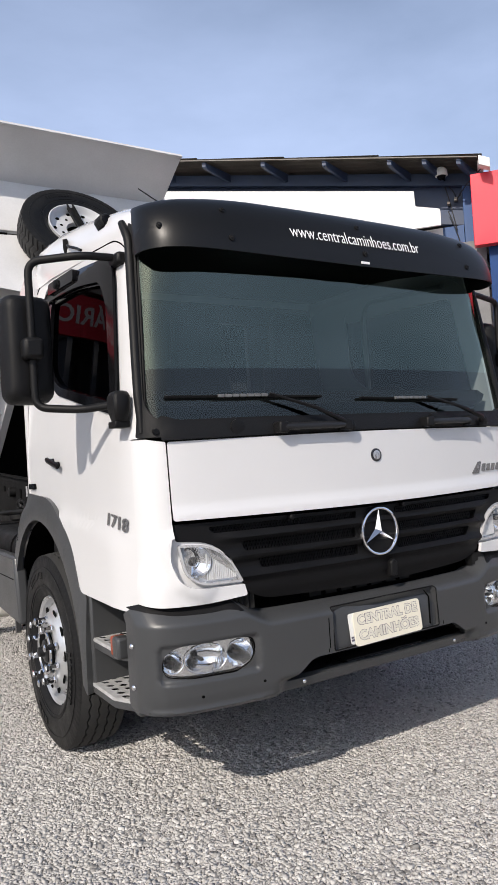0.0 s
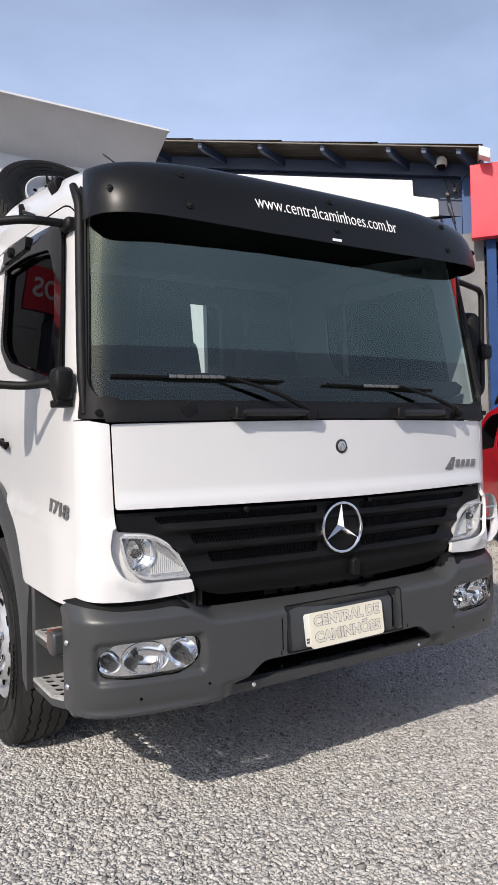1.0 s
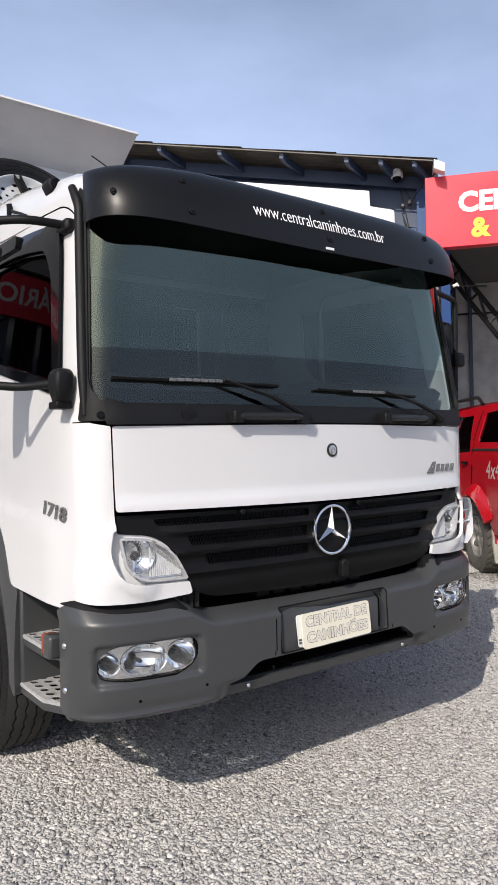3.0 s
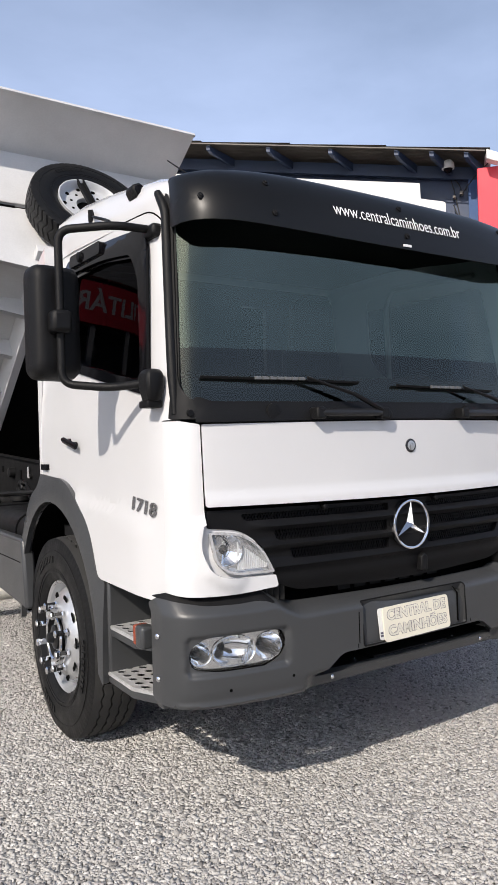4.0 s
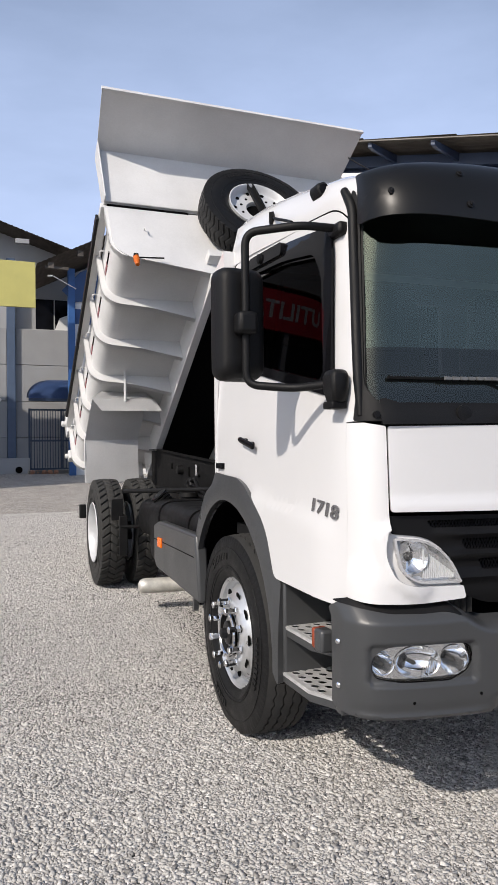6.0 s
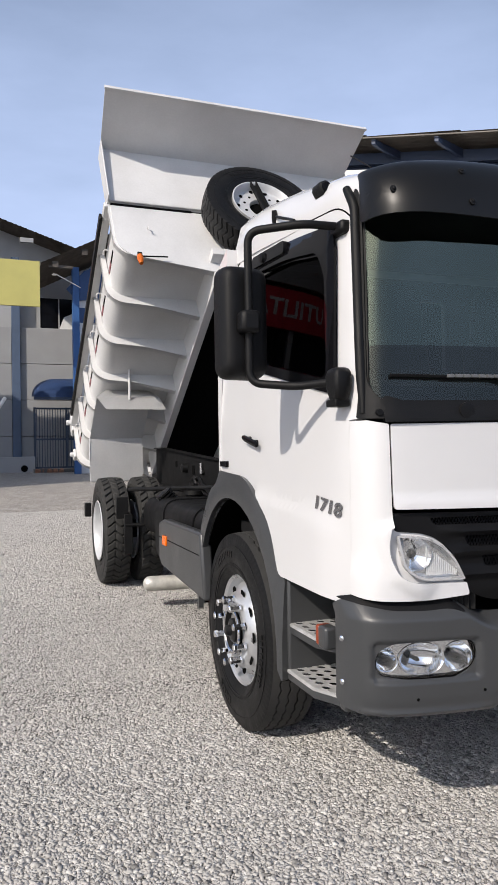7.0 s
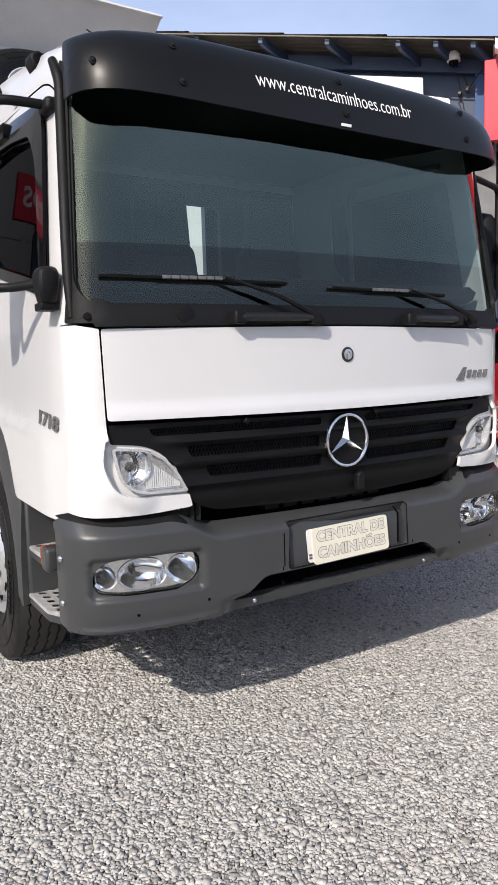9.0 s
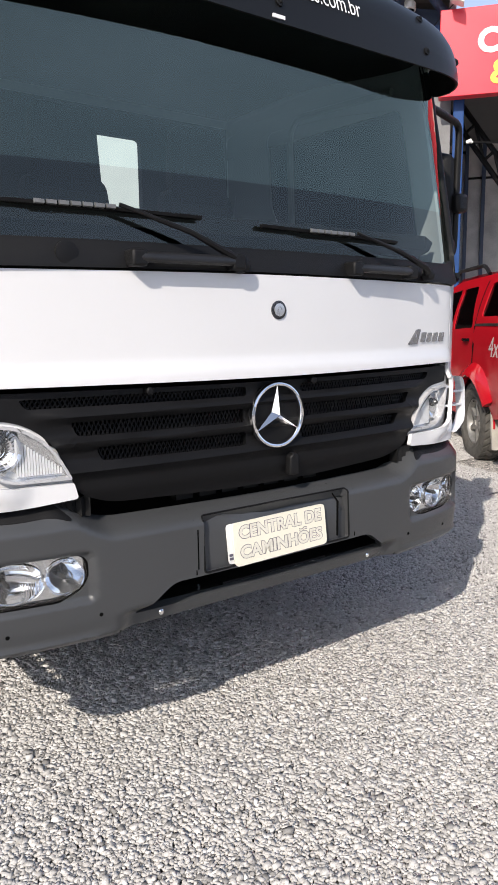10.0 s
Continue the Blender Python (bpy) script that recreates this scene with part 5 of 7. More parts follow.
box(bm, (-0.55, 4.3, 1.06), (0.55, 4.42, 1.18))
part("tipper_subframe", bm, CHASSIS, truck, "", 0.008)
bm = bmesh.new()
tube(bm, [(-1.0, AXLE_R, HUB_R), (1.0, AXLE_R, HUB_R)], 0.09, 16)
tube(bm, [(0, AXLE_R - 0.28, HUB_R), (0, AXLE_R - 0.12, HUB_R), (0, AXLE_R + 0.12, HUB_R), (0, AXLE_R + 0.2, HUB_R)], [0.10, 0.23, 0.23, 0.1], 20)
tube(bm, [(0, 2.2, 0.70), (0, AXLE_R - 0.28, HUB_R)], 0.055, 12)
tube(bm, [(-0.9, AXLE_F, HUB_Z), (0.9, AXLE_F, HUB_Z)], 0.06, 10)
part("axle", bm, CHASSIS, truck)
bm = bmesh.new()
for sg in (-1, 1):
    for k in range(5):
        L = 0.72 - 0.11 * k
        box(bm, (sg * 0.49 - 0.04, AXLE_R - L, 0.80 - 0.018 * k), (sg * 0.49 + 0.04, AXLE_R + L, 0.814 - 0.018 * k))
    for k in range(4):
        L = 0.68 - 0.12 * k
        box(bm, (sg * 0.43 - 0.035, AXLE_F - L, 0.60 - 0.018 * k), (sg * 0.43 + 0.035, AXLE_F + L, 0.614 - 0.018 * k))
part("leaf_spring", bm, CHASSIS, truck)
# engine block and gearbox under the cab, near-black in place of shade
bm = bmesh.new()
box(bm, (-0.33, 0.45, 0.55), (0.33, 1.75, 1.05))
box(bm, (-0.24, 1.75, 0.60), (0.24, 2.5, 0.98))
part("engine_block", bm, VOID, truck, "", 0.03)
# fuel tank, black, with strap, and the ribbed intake behind the cab
bm = bmesh.new()
o = fillet([(-1.04, 0.56), (-0.47, 0.56), (-0.47, 1.09), (-1.04, 1.09)], 0.13, 8)
prism(bm, o, 2.25, 3.75, "xz")
tank = part("fuel_tank", bm, CHASSIS, truck, "black fuel tank", 0.02)
bm = bmesh.new()
o2 = fillet([(-1.05, 0.55), (-0.46, 0.55), (-0.46, 1.10), (-1.05, 1.10)], 0.135, 8)
for y in (2.55, 3.4):
    prism(bm, o2, y, y + 0.05, "xz")
parts_of("tank_strap", bm, GRILLE_BLACK, tank)
bm = bmesh.new()
o = fillet([(-1.0, 0.72), (-0.55, 0.72), (-0.55, 1.06), (-1.0, 1.06)], 0.15, 8)
prism(bm, o, 3.85, 4.42, "xz")
part("air_tank", bm, CHASSIS, truck, "", 0.03)
bm = bmesh.new()
for k in range(6):
    tube(bm, [(-0.86 - 0.018 * k, 3.78, 1.02 + 0.02 * k), (-0.868 - 0.018 * k, 3.78, 1.03 + 0.02 * k)], [0.075, 0.075], 14)
parts_of("bellows_hose", bm, RUBBER, truck)
bm = bmesh.new()
tube(bm, bent([(-0.55, 1.95, 1.15), (-0.70, 2.05, 1.22), (-0.78, 2.5, 1.16), (-0.66, 3.0, 1.20)], 0.12), 0.018, 8)
tube(bm, bent([(-0.45, 2.2, 1.24), (-0.6, 2.6, 1.30), (-0.62, 3.1, 1.18), (-0.55, 3.5, 1.12)], 0.12), 0.014, 8)
tube(bm, bent([(-0.45, 2.9, 1.27), (-0.62, 3.0, 1.36), (-0.60, 3.3, 1.22)], 0.1), 0.012, 8)
tube(bm, [(-0.44, 3.05, 1.20), (-1.12, 4.44, 1.13)], 0.020, 8)
tube(bm, [(-0.42, 4.38, 0.78), (-1.16, 4.45, 0.80)], 0.016, 8)
parts_of("hose", bm, CHASSIS, truck)
bm = bmesh.new()
for k, (x, y, z, s) in enumerate(((-0.52, 2.75, 1.20, 0.06), (-0.56, 3.15, 1.13, 0.05), (-0.47, 3.35, 1.14, 0.045), (-0.60, 2.35, 1.22, 0.05), (-0.45, 2.05, 1.30, 0.05))):
    box(bm, (x - s, y - s, z - s), (x + s, y + s, z + s))
    tube(bm, [(x, y, z + s), (x, y, z + s + 0.05)], s * 0.5, 8)
parts_of("valve_block", bm, CHASSIS, truck, "", 0.008)
bm = bmesh.new()
box(bm, (-1.17, 4.44, 0.53), (-1.09, 4.47, 0.90))
box(bm, (-1.24, 4.45, 0.86), (-1.13, 4.475, 1.06))
part("subframe_plate", prism(bmesh.new(), [(2.85, 1.10), (2.85, 1.35), (3.78, 1.40), (5.70, 1.505), (6.10, 1.505), (6.10, 1.10)], -0.475, -0.445, "yz"), SUBFRAME, truck, "dark grey subframe plate", 0.006)
part("plate_flange", loft(bmesh.new(), [[(x, y, z + dz) for x, dz in ((-0.505, 0.0), (-0.445, 0.0), (-0.445, 0.012), (-0.505, 0.012))] for y, z in ((2.85, 1.352), (3.78, 1.402), (5.70, 1.507), (6.10, 1.507))]), SUBFRAME, truck)
for y, z, h in ((4.50, 1.295, 0.045), (4.26, 1.325, 0.05), (5.15, 1.34, 0.03)):
    part("plate_slot", box(bmesh.new(), (-0.482, y - 0.03, z - h), (-0.476, y + 0.03, z + h)), VOID, truck, "", 0.003)
part("plate_eye", tube(bmesh.new(), [(-0.476, 4.74, 1.31), (-0.53, 4.74, 1.31), (-0.54, 4.74, 1.31)], [0.05, 0.045, 0.02], 14), CHASSIS, truck)
part("bright_pin", tube(bmesh.new(), [(-0.50, 4.17, 1.37), (-0.50, 4.17, 1.27)], 0.012, 8), CHROME, truck)
part("filler_cap", tube(bmesh.new(), [(-0.62, 4.0, 1.06), (-0.62, 4.0, 1.085), (-0.62, 4.0, 1.09), (-0.62, 4.0, 1.125), (-0.62, 4.0, 1.13)], [0.075, 0.075, 0.092, 0.088, 0.05], 18), CHASSIS, truck)
part("tap", tube(bmesh.new(), bent([(-0.62, 4.02, 1.12), (-0.62, 4.02, 1.22), (-0.62, 3.95, 1.25), (-0.62, 3.92, 1.19)], 0.03, 4), 0.024, 10), CHASSIS, truck)
for dz in (0.0, 0.05):
    part("air_hose", tube(bmesh.new(), bent([(-0.62, 3.96, 1.225 - dz), (-0.63, 3.80, 1.26 - dz), (-0.66, 3.55, 1.17 - dz), (-0.66, 3.15, 1.11), (-0.66, 2.7, 1.13)], 0.15, 6), 0.016, 8), GRILLE_BLACK, truck)
for y, z in ((3.25, 1.33), (3.4, 1.31), (3.6, 1.35), (4.15, 1.28)):
    part("frame_bolt", tube(bmesh.new(), [(-0.474, y, z), (-0.50, y, z)], 0.022, 8), CHASSIS, truck)
parts_of("guard_plate", bm, CHASSIS, truck, "", 0.006)
bm = bmesh.new()
for sg in (-1, 1):
    box(bm, (sg * 0.95 - 0.27, AXLE_R + 0.62, 0.45), (sg * 0.95 + 0.27, AXLE_R + 0.64, 1.05))
parts_of("mud_flap", bm, RUBBER, truck)
bm = bmesh.new()
box(bm, (-1.37, AXLE_R + 0.60, 0.78), (-1.30, AXLE_R + 0.66, 0.93))
part("rear_side_lamp", bm, CHASSIS, truck, "", 0.01)
bm = bmesh.new()
tube(bm, bent([(-0.30, 3.3, 0.42), (-0.42, 3.8, 0.36), (-0.80, 3.92, 0.33), (-1.03, 3.95, 0.33)], 0.25, 10), 0.066, 20)
tube(bm, [(-1.03, 3.95, 0.33), (-1.065, 3.95, 0.33), (-1.088, 3.95, 0.33), (-1.098, 3.95, 0.33)], [0.066, 0.062, 0.048, 0.026], 20)
part("exhaust_tailpipe", bm, EXHAUST, truck, "bare metal exhaust tailpipe")
bm = bmesh.new()
tube(bm, [(-0.98, 1.86, 1.15), (-0.98, 1.86, 2.15)], 0.035, 10)
tube(bm, bent([(-1.0, 1.85, 1.45), (-1.0, 2.0, 1.40), (-0.95, 2.05, 1.2)], 0.08), 0.045, 10)
part("air_intake_pipe", bm, CHASSIS, truck)
# hoist and blocks behind the cab carry the shade there as near-black colour
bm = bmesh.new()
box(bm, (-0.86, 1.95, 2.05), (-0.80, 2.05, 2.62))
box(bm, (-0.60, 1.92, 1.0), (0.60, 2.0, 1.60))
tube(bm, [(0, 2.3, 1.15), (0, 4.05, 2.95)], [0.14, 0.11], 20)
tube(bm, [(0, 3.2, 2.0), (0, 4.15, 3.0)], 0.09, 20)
part("tipping_hoist", bm, VOID, truck, "tipping hoist behind the cab, near-black in place of shade")

RED_TAPE = surface("faded_red_tape", (0.24, 0.07, 0.08), 0.5, 0, 0.3, 40)
# ---- raised dump body, in its own frame: y back along its floor, z up from it ----
TILT_UP = 34.0
tip = tagged(empty("dump_body", truck, pose(0, 3.92, 3.15, -TILT_UP, 0, 0)), "white raised dump body with ribbed underside")
LEN, WID, RIB_W = 3.46, 1.285, 1.325


def tub(w, r, low, top):
    """Half of the tub's cross-section: from the rail out and up the side."""
    pts = [(0.0, low), (w - r, low)]
    pts += [(w - r + r * math.sin(a), low + r - r * math.cos(a)) for a in [math.pi / 2 * k / 7 for k in range(1, 8)]]
    return pts + [(w, top)]


shell = tub(RIB_W - 0.075, 0.16, 0.13, 0.70)
full = [(-x, z) for x, z in shell[::-1]] + [(x, z) for x, z in shell[1:]]
bm = bmesh.new()
inner = [(x * (1 - 0.010 / WID), z + 0.012 * (abs(x) < RIB_W - 0.25)) for x, z in full]
loft(bm, [[(x, y, z) for x, z in full + inner[::-1]] for y in (0.0, LEN)])
part("tub_shell", bm, TIP_WHITE, tip, "white rounded tub of the dump body")
for k in range(7):
    y = 0.566 * k
    for sg in (-1, 1):
        out_l = [(0.44, -0.09), (0.85, 0.02)] + [(RIB_W - 0.02 - 0.20 + 0.20 * math.sin(a), 0.245 - 0.20 * math.cos(a)) for a in [math.pi / 2 * q / 8 for q in range(1, 9)]] + [(RIB_W - 0.015, 0.68), (RIB_W - 0.03, 0.70)]
        in_l = [(x, z) for x, z in shell if x > 0.44][::-1]
        o = out_l + [(RIB_W - 0.06, 0.69)] + in_l[1:] + [(0.44, 0.15)]
        bm = bmesh.new()
        web = [(sg * x, z) for x, z in o]
        prism(bm, web, y, y + 0.010, "xz")
        loft(bm, [[(sg * x, y + d, z) for d in (0.0, 0.046)] for x, z in out_l], closed=False)
        bmesh.ops.solidify(bm, geom=[f for f in bm.faces if len(f.verts) == 4 and abs(f.normal.y) < 0.5 and abs(sum(v.co.y for v in f.verts) / 4 - y - 0.023) < 0.002], thickness=0.008)
        part("rib", bm, TIP_WHITE, tip, angle=30)
bm = bmesh.new()
for sg in (-1, 1):
    x0, x1 = sorted((sg * 0.36, sg * 0.44))
    box(bm, (x0, -0.01, -0.17), (x1, 3.25, 0.15))
parts_of("body_rail", bm, TIP_WHITE, tip, "", 0.006)
# floor underside near-black: shade under the raised body is in its colour
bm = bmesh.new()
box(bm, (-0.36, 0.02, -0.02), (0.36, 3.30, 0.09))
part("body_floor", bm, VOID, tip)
# headboard with its rounded foot, upper board and canopy
head_o = [(-x, z) for x, z in tub(WID, 0.24, 0.02, 0.70)[::-1]] + [(x, z) for x, z in tub(WID, 0.24, 0.02, 0.70)[1:]]
head_o = [(x, z - 0.09 * smooth01(0.9, 0.44, abs(x))) for x, z in head_o]
head_o = head_o[:9] + [(-0.44, -0.09), (0.44, -0.09)] + head_o[-9:]
bm = bmesh.new()
prism(bm, head_o, -0.012, 0.0, "xz")
part("headboard", bm, TIP_WHITE, tip, "white headboard")
bm = bmesh.new()
prism(bm, [(-WID - 0.02, 0.715), (WID + 0.02, 0.715), (WID + 0.02, 1.50), (-WID - 0.02, 1.50)], -0.045, -0.030, "xz")
box(bm, (-WID - 0.02, -0.045, 0.715), (WID + 0.02, -0.012, 0.727))
part("upper_headboard", bm, TIP_WHITE, tip)
bm = bmesh.new()
box(bm, (-WID, -0.022, 0.694), (-0.52, -0.012, 0.712))
part("headboard_slot", bm, VOID, tip)
tipy, tipz, tipw = -0.655, 1.500, 1.332
bm = bmesh.new()
loft(bm, [[(-w, y, z), (w, y, z), (w, y, z + 0.012), (-w, y, z + 0.012)] for w, y, z in ((WID + 0.02, -0.034, 1.49), (tipw, tipy, tipz))])
part("canopy", bm, TIP_WHITE, tip, "white canopy over the headboard")
bm = bmesh.new()
box(bm, (-tipw - 0.005, tipy - 0.010, tipz - 0.012), (tipw + 0.005, tipy + 0.012, tipz + 0.024))
for sg in (-1, 1):
    x0, x1 = sorted((sg * (WID + 0.015), sg * (WID + 0.027)))
    prism(bm, [(-0.02, 1.51), (0.06, 1.48), (0.06, 0.72), (-0.10, 0.72), (-0.13, 1.44), (-0.13, 1.50)], x0, x1, "yz")
part("canopy_flange", bm, TIP_WHITE, tip, "", 0.003)
for sg in (-1, 1):
    x0, x1 = sorted((sg * (RIB_W - 0.06), sg * (RIB_W + 0.015)))
    part("top_rail", box(bmesh.new(), (x0, 0.0, 0.685), (x1, LEN, 0.745)), TIP_WHITE, tip, "", 0.008)
for sg in (-1, 1):
    x0, x1 = sorted((sg * (RIB_W + 0.016), sg * (RIB_W + 0.045)))
    part("side_tarpaulin_rail", box(bmesh.new(), (x0, 0.12, 0.66), (x1, LEN - 0.3, 0.735)), RUBBER, tip, "black rubber strip along the side", 0.01)
for k in range(6):
    y = 0.45 + k * 0.566
    for sg in (-1, 1):
        part("rope_hook", tube(bmesh.new(), bent([(sg * (RIB_W - 0.08), y, 0.62), (sg * (RIB_W - 0.03), y, 0.62), (sg * (RIB_W - 0.03), y + 0.05, 0.60)], 0.015, 3), 0.007, 6), TIP_WHITE, tip)
        x0, x1 = sorted((sg * (RIB_W - 0.085), sg * (RIB_W - 0.068)))
        part("reflector_tape", box(bmesh.new(), (x0, y - 0.03, 0.385), (x1, y + 0.09, 0.435)), RED_TAPE, tip, "faded red reflector tape")
        part("side_slot", box(bmesh.new(), (x0, y - 0.17, 0.395), (x1, y - 0.035, 0.425)), VOID, tip, "dark slot in the side")
# tailgate with hinges
bm = bmesh.new()
prism(bm, [(-x, z) for x, z in tub(WID - 0.05, 0.34, 0.10, 0.72)[::-1]] + [(x, z) for x, z in tub(WID - 0.05, 0.34, 0.10, 0.72)[1:]], LEN, LEN + 0.05, "xz")
for sg in (-1, 1):
    x0, x1 = sorted((sg * (WID - 0.08), sg * (WID + 0.05)))
    box(bm, (x0, LEN - 0.06, 0.62), (x1, LEN + 0.09, 0.88))
    box(bm, (x0, LEN - 0.02, 0.24), (x1, LEN + 0.08, 0.36))
    tube(bm, [(sg * (WID - 0.1), LEN + 0.03, 0.80), (sg * (WID + 0.10), LEN + 0.03, 0.80)], 0.035, 10)
    tube(bm, [(sg * (WID - 0.1), LEN + 0.03, 0.30), (sg * (WID + 0.09), LEN + 0.03, 0.30)], 0.03, 10)
part("tailgate", bm, TIP_WHITE, tip, "", 0.01)
bm = bmesh.new()
tube(bm, bent([(-1.08, -0.02, 0.02), (-1.10, -0.05, -0.01), (-0.86, -0.05, 0.01)], 0.03), 0.007, 6)
box(bm, (-1.125, -0.055, 0.0), (-1.085, -0.015, 0.04))
part("lamp_wire", bm, CHASSIS, tip)
bm = bmesh.new()
tube(bm, [(-1.105, -0.035, 0.01), (-1.105, -0.04, -0.03), (-1.105, -0.04, -0.09)], [0.026, 0.030, 0.018], 12)
part("amber_marker_lamp", bm, AMBER, tip, "amber marker lamp")
bm = bmesh.new()
tube(bm, bent([(-0.98, -0.015, 0.40), (-0.98, -0.05, 0.40), (-0.98, -0.05, 0.35), (-0.95, -0.05, 0.345)], 0.015, 3), 0.006, 6)
part("headboard_hook", bm, TIP_WHITE, tip)
bm = bmesh.new()
revolve(bm, [(0.10, 0.285), (-0.100, 0.290), (-0.122, 0.292), (-0.124, 0.282), (-0.104, 0.262), (-0.075, 0.252), (-0.062, 0.236), (-0.058, 0.205), (-0.060, 0.118), (-0.050, 0.112), (-0.02, 0.110), (-0.02, 0.0)], 48, "x")
spare_rim = mesh_of("spare_rim", bm, RIM_PAINT)
# spare wheel on the headboard
SP = (0.085, 0.545)
sw = tagged(empty("spare_wheel", truck, pose(0, 3.92, 3.15, -TILT_UP, 0, 0) @ pose(SP[0], -0.20, SP[1], 0, 0, 90) @ pose(0, 0, 0, 20, 0, 0) @ Matrix.Scale(1.05, 4)), "spare wheel with black tyre and silver rim")
shared("tyre", tyre_mesh("tyre", TYRE_R, 0.260, RUBBER, 54, 0.008), sw)
shared("rim", spare_rim, sw, None, "white spare rim with bolt holes")
bm = bmesh.new()
for k in range(10):
    a = 2 * math.pi * k / 10
    y, z = 0.165 * math.cos(a), 0.165 * math.sin(a)
    tube(bm, [(-0.050, y, z), (-0.0615, y, z)], 0.013, 10)
    a += math.pi / 10
    y, z = 0.225 * math.cos(a), 0.225 * math.sin(a)
    tube(bm, [(-0.050, y, z), (-0.0640, y, z)], 0.019, 10)
tube(bm, [(-0.01, 0, 0), (-0.022, 0, 0)], 0.108, 28)
shared("hand_hole", mesh_of("spare_holes", bm, VOID), sw)
bm = bmesh.new()
box(bm, (0.0, -0.20, -0.035), (0.03, 0.30, -0.018))
box(bm, (0.0, -0.20, 0.018), (0.03, 0.30, 0.035))
box(bm, (0.02, -0.20, -0.03), (0.03, 0.30, 0.03))
shared("clamp_bar", mesh_of("clamp_bar", bm, CHASSIS), sw, pose(-0.125, 0, 0, 62, 0, 0))
bm = bmesh.new()
box(bm, (-0.46, -0.12, 0.02), (-0.30, -0.012, 0.10))
part("spare_bracket", bm, TIP_WHITE, tip, "", 0.005)
# mudguard hung under the body above the rear wheels: folded flap, sloping plate and dented apron
for sg in (-1, 1):
    bm = bmesh.new()
    rows = ((5.38, 2.04, 1.272, 0.69), (5.72, 1.63, 1.30, 0.72), (5.69, 1.47, 1.305, 0.725), (5.66, 1.32, 1.31, 0.725), (5.63, 1.17, 1.31, 0.73))
    loft(bm, [[(sg * (xo + (xi - xo) * k / 9), y + 0.010 * math.sin(5.3 * k + 31 * z) * (z < 1.6), z) for k in range(10)] for y, z, xo, xi in rows], closed=False)
    bmesh.ops.solidify(bm, geom=bm.faces[:], thickness=0.006)
    guard = part("rear_mudguard", bm, TIP_WHITE, truck, "dented white sheet-metal mudguard", angle=24)
    bm = bmesh.new()
    loft(bm, [[(sg * (xo + (xi - xo) * k / 4), y, z) for k in range(5)] for y, z, xo, xi in ((5.66, 2.165, 1.12, 0.66), (5.37, 2.058, 1.275, 0.60), (5.26, 1.925, 1.19, 0.55))], closed=False)
    bmesh.ops.solidify(bm, geom=bm.faces[:], thickness=0.006)
    part("guard_flap", bm, TIP_WHITE, guard, angle=24)
    part("mudguard_stay", tube(bmesh.new(), [(sg * 0.93, 5.34, 2.03), (sg * 0.93, 5.34, 2.72)], 0.014, 6), TIP_WHITE, guard)
    part("guard_edge", tube(bmesh.new(), [(sg * 1.302, 5.725, 1.63), (sg * 1.312, 5.635, 1.165), (sg * 0.73, 5.635, 1.165)], 0.007, 6), TIP_WHITE, guard)

# ---- inside the cab ----
part("cab_back_lining", sheet([(-1.0, 1.30), (1.0, 1.30), (1.0, 2.56), (-1.0, 2.56)], lambda s, z: Vector((s, 1.755, z)), [fillet([(-0.13, 1.955), (0.44, 1.955), (0.44, 2.43), (-0.13, 2.43)], 0.03)], 0, 0, 0.04), CABIN_GREY, truck)
bm = sheet(fillet([(-0.98, 0.12), (0.98, 0.12), (0.98, 0.55), (-0.98, 0.55)], 0.05), lambda s, z: Vector((s, z + 0.06, 1.80 - 0.10 * smooth01(0.40, 0.56, z) - 0.10 * smooth01(0.15, 0.10, z))), (), 0.1, 0.04, 0.04)
part("dashboard", bm, CABIN, truck, "dark dashboard")
bm = bmesh.new()
box(bm, (-0.98, 0.55, 1.08), (0.98, 0.60, 1.74))
part("dashboard_front", bm, CABIN, truck)
for x in (-0.68, -0.11, 0.62):
    bm = bmesh.new()
    o = fillet([(-0.25, 0), (0.25, 0), (0.25, 0.12), (-0.25, 0.12)], 0.05)
    loft(bm, [[(x + u, y, 1.40 + v) for u, v in o] for y in (0.85, 1.35)])
    seat = part("seat", bm, SEAT_CLOTH, truck, "dark cloth seat", 0.02)
    bm = bmesh.new()
    o = fillet([(-0.24, 0), (0.24, 0), (0.20, 0.66), (-0.20, 0.66)], 0.07)
    loft(bm, [[(x + u, 1.32 + d + v * 0.14, 1.48 + v) for u, v in o] for d in (0, 0.12)])
    part("backrest", bm, SEAT_CLOTH, seat, "", 0.02)
    bm = bmesh.new()
    o = fillet([(-0.175, -0.14), (0.175, -0.14), (0.150, 0.25), (-0.150, 0.25)], 0.06)
    loft(bm, [[(x + u, 1.40 + d, 2.20 + v) for u, v in o] for d in (0, 0.09)])
    part("headrest", bm, SEAT_CLOTH, seat, "", 0.015)
bm = bmesh.new()
revolve(bm, [(0.013 * math.cos(a), 0.215 + 0.013 * math.sin(a)) for a in [2 * math.pi * k / 8 for k in range(8)]], 32, "z", closed=True)
box(bm, (-0.21, -0.018, -0.01), (0.21, 0.018, 0.01))
tube(bm, [(0, 0, -0.25), (0, 0, 0.01)], 0.05, 12)
bmesh.ops.transform(bm, matrix=pose(0.58, 0.66, 1.74, -28, 0, 0), verts=bm.verts[:])
part("steering_wheel", bm, CABIN, truck, "black steering wheel")
# pale tube standing for the inner edge of the right door's window
bm = bmesh.new()
tube(bm, bent([(1.025, 1.15, 1.80), (1.010, 1.15, 2.40), (0.995, 1.08, 2.475), (0.985, 0.42, 2.43)], 0.08), 0.016, 8)
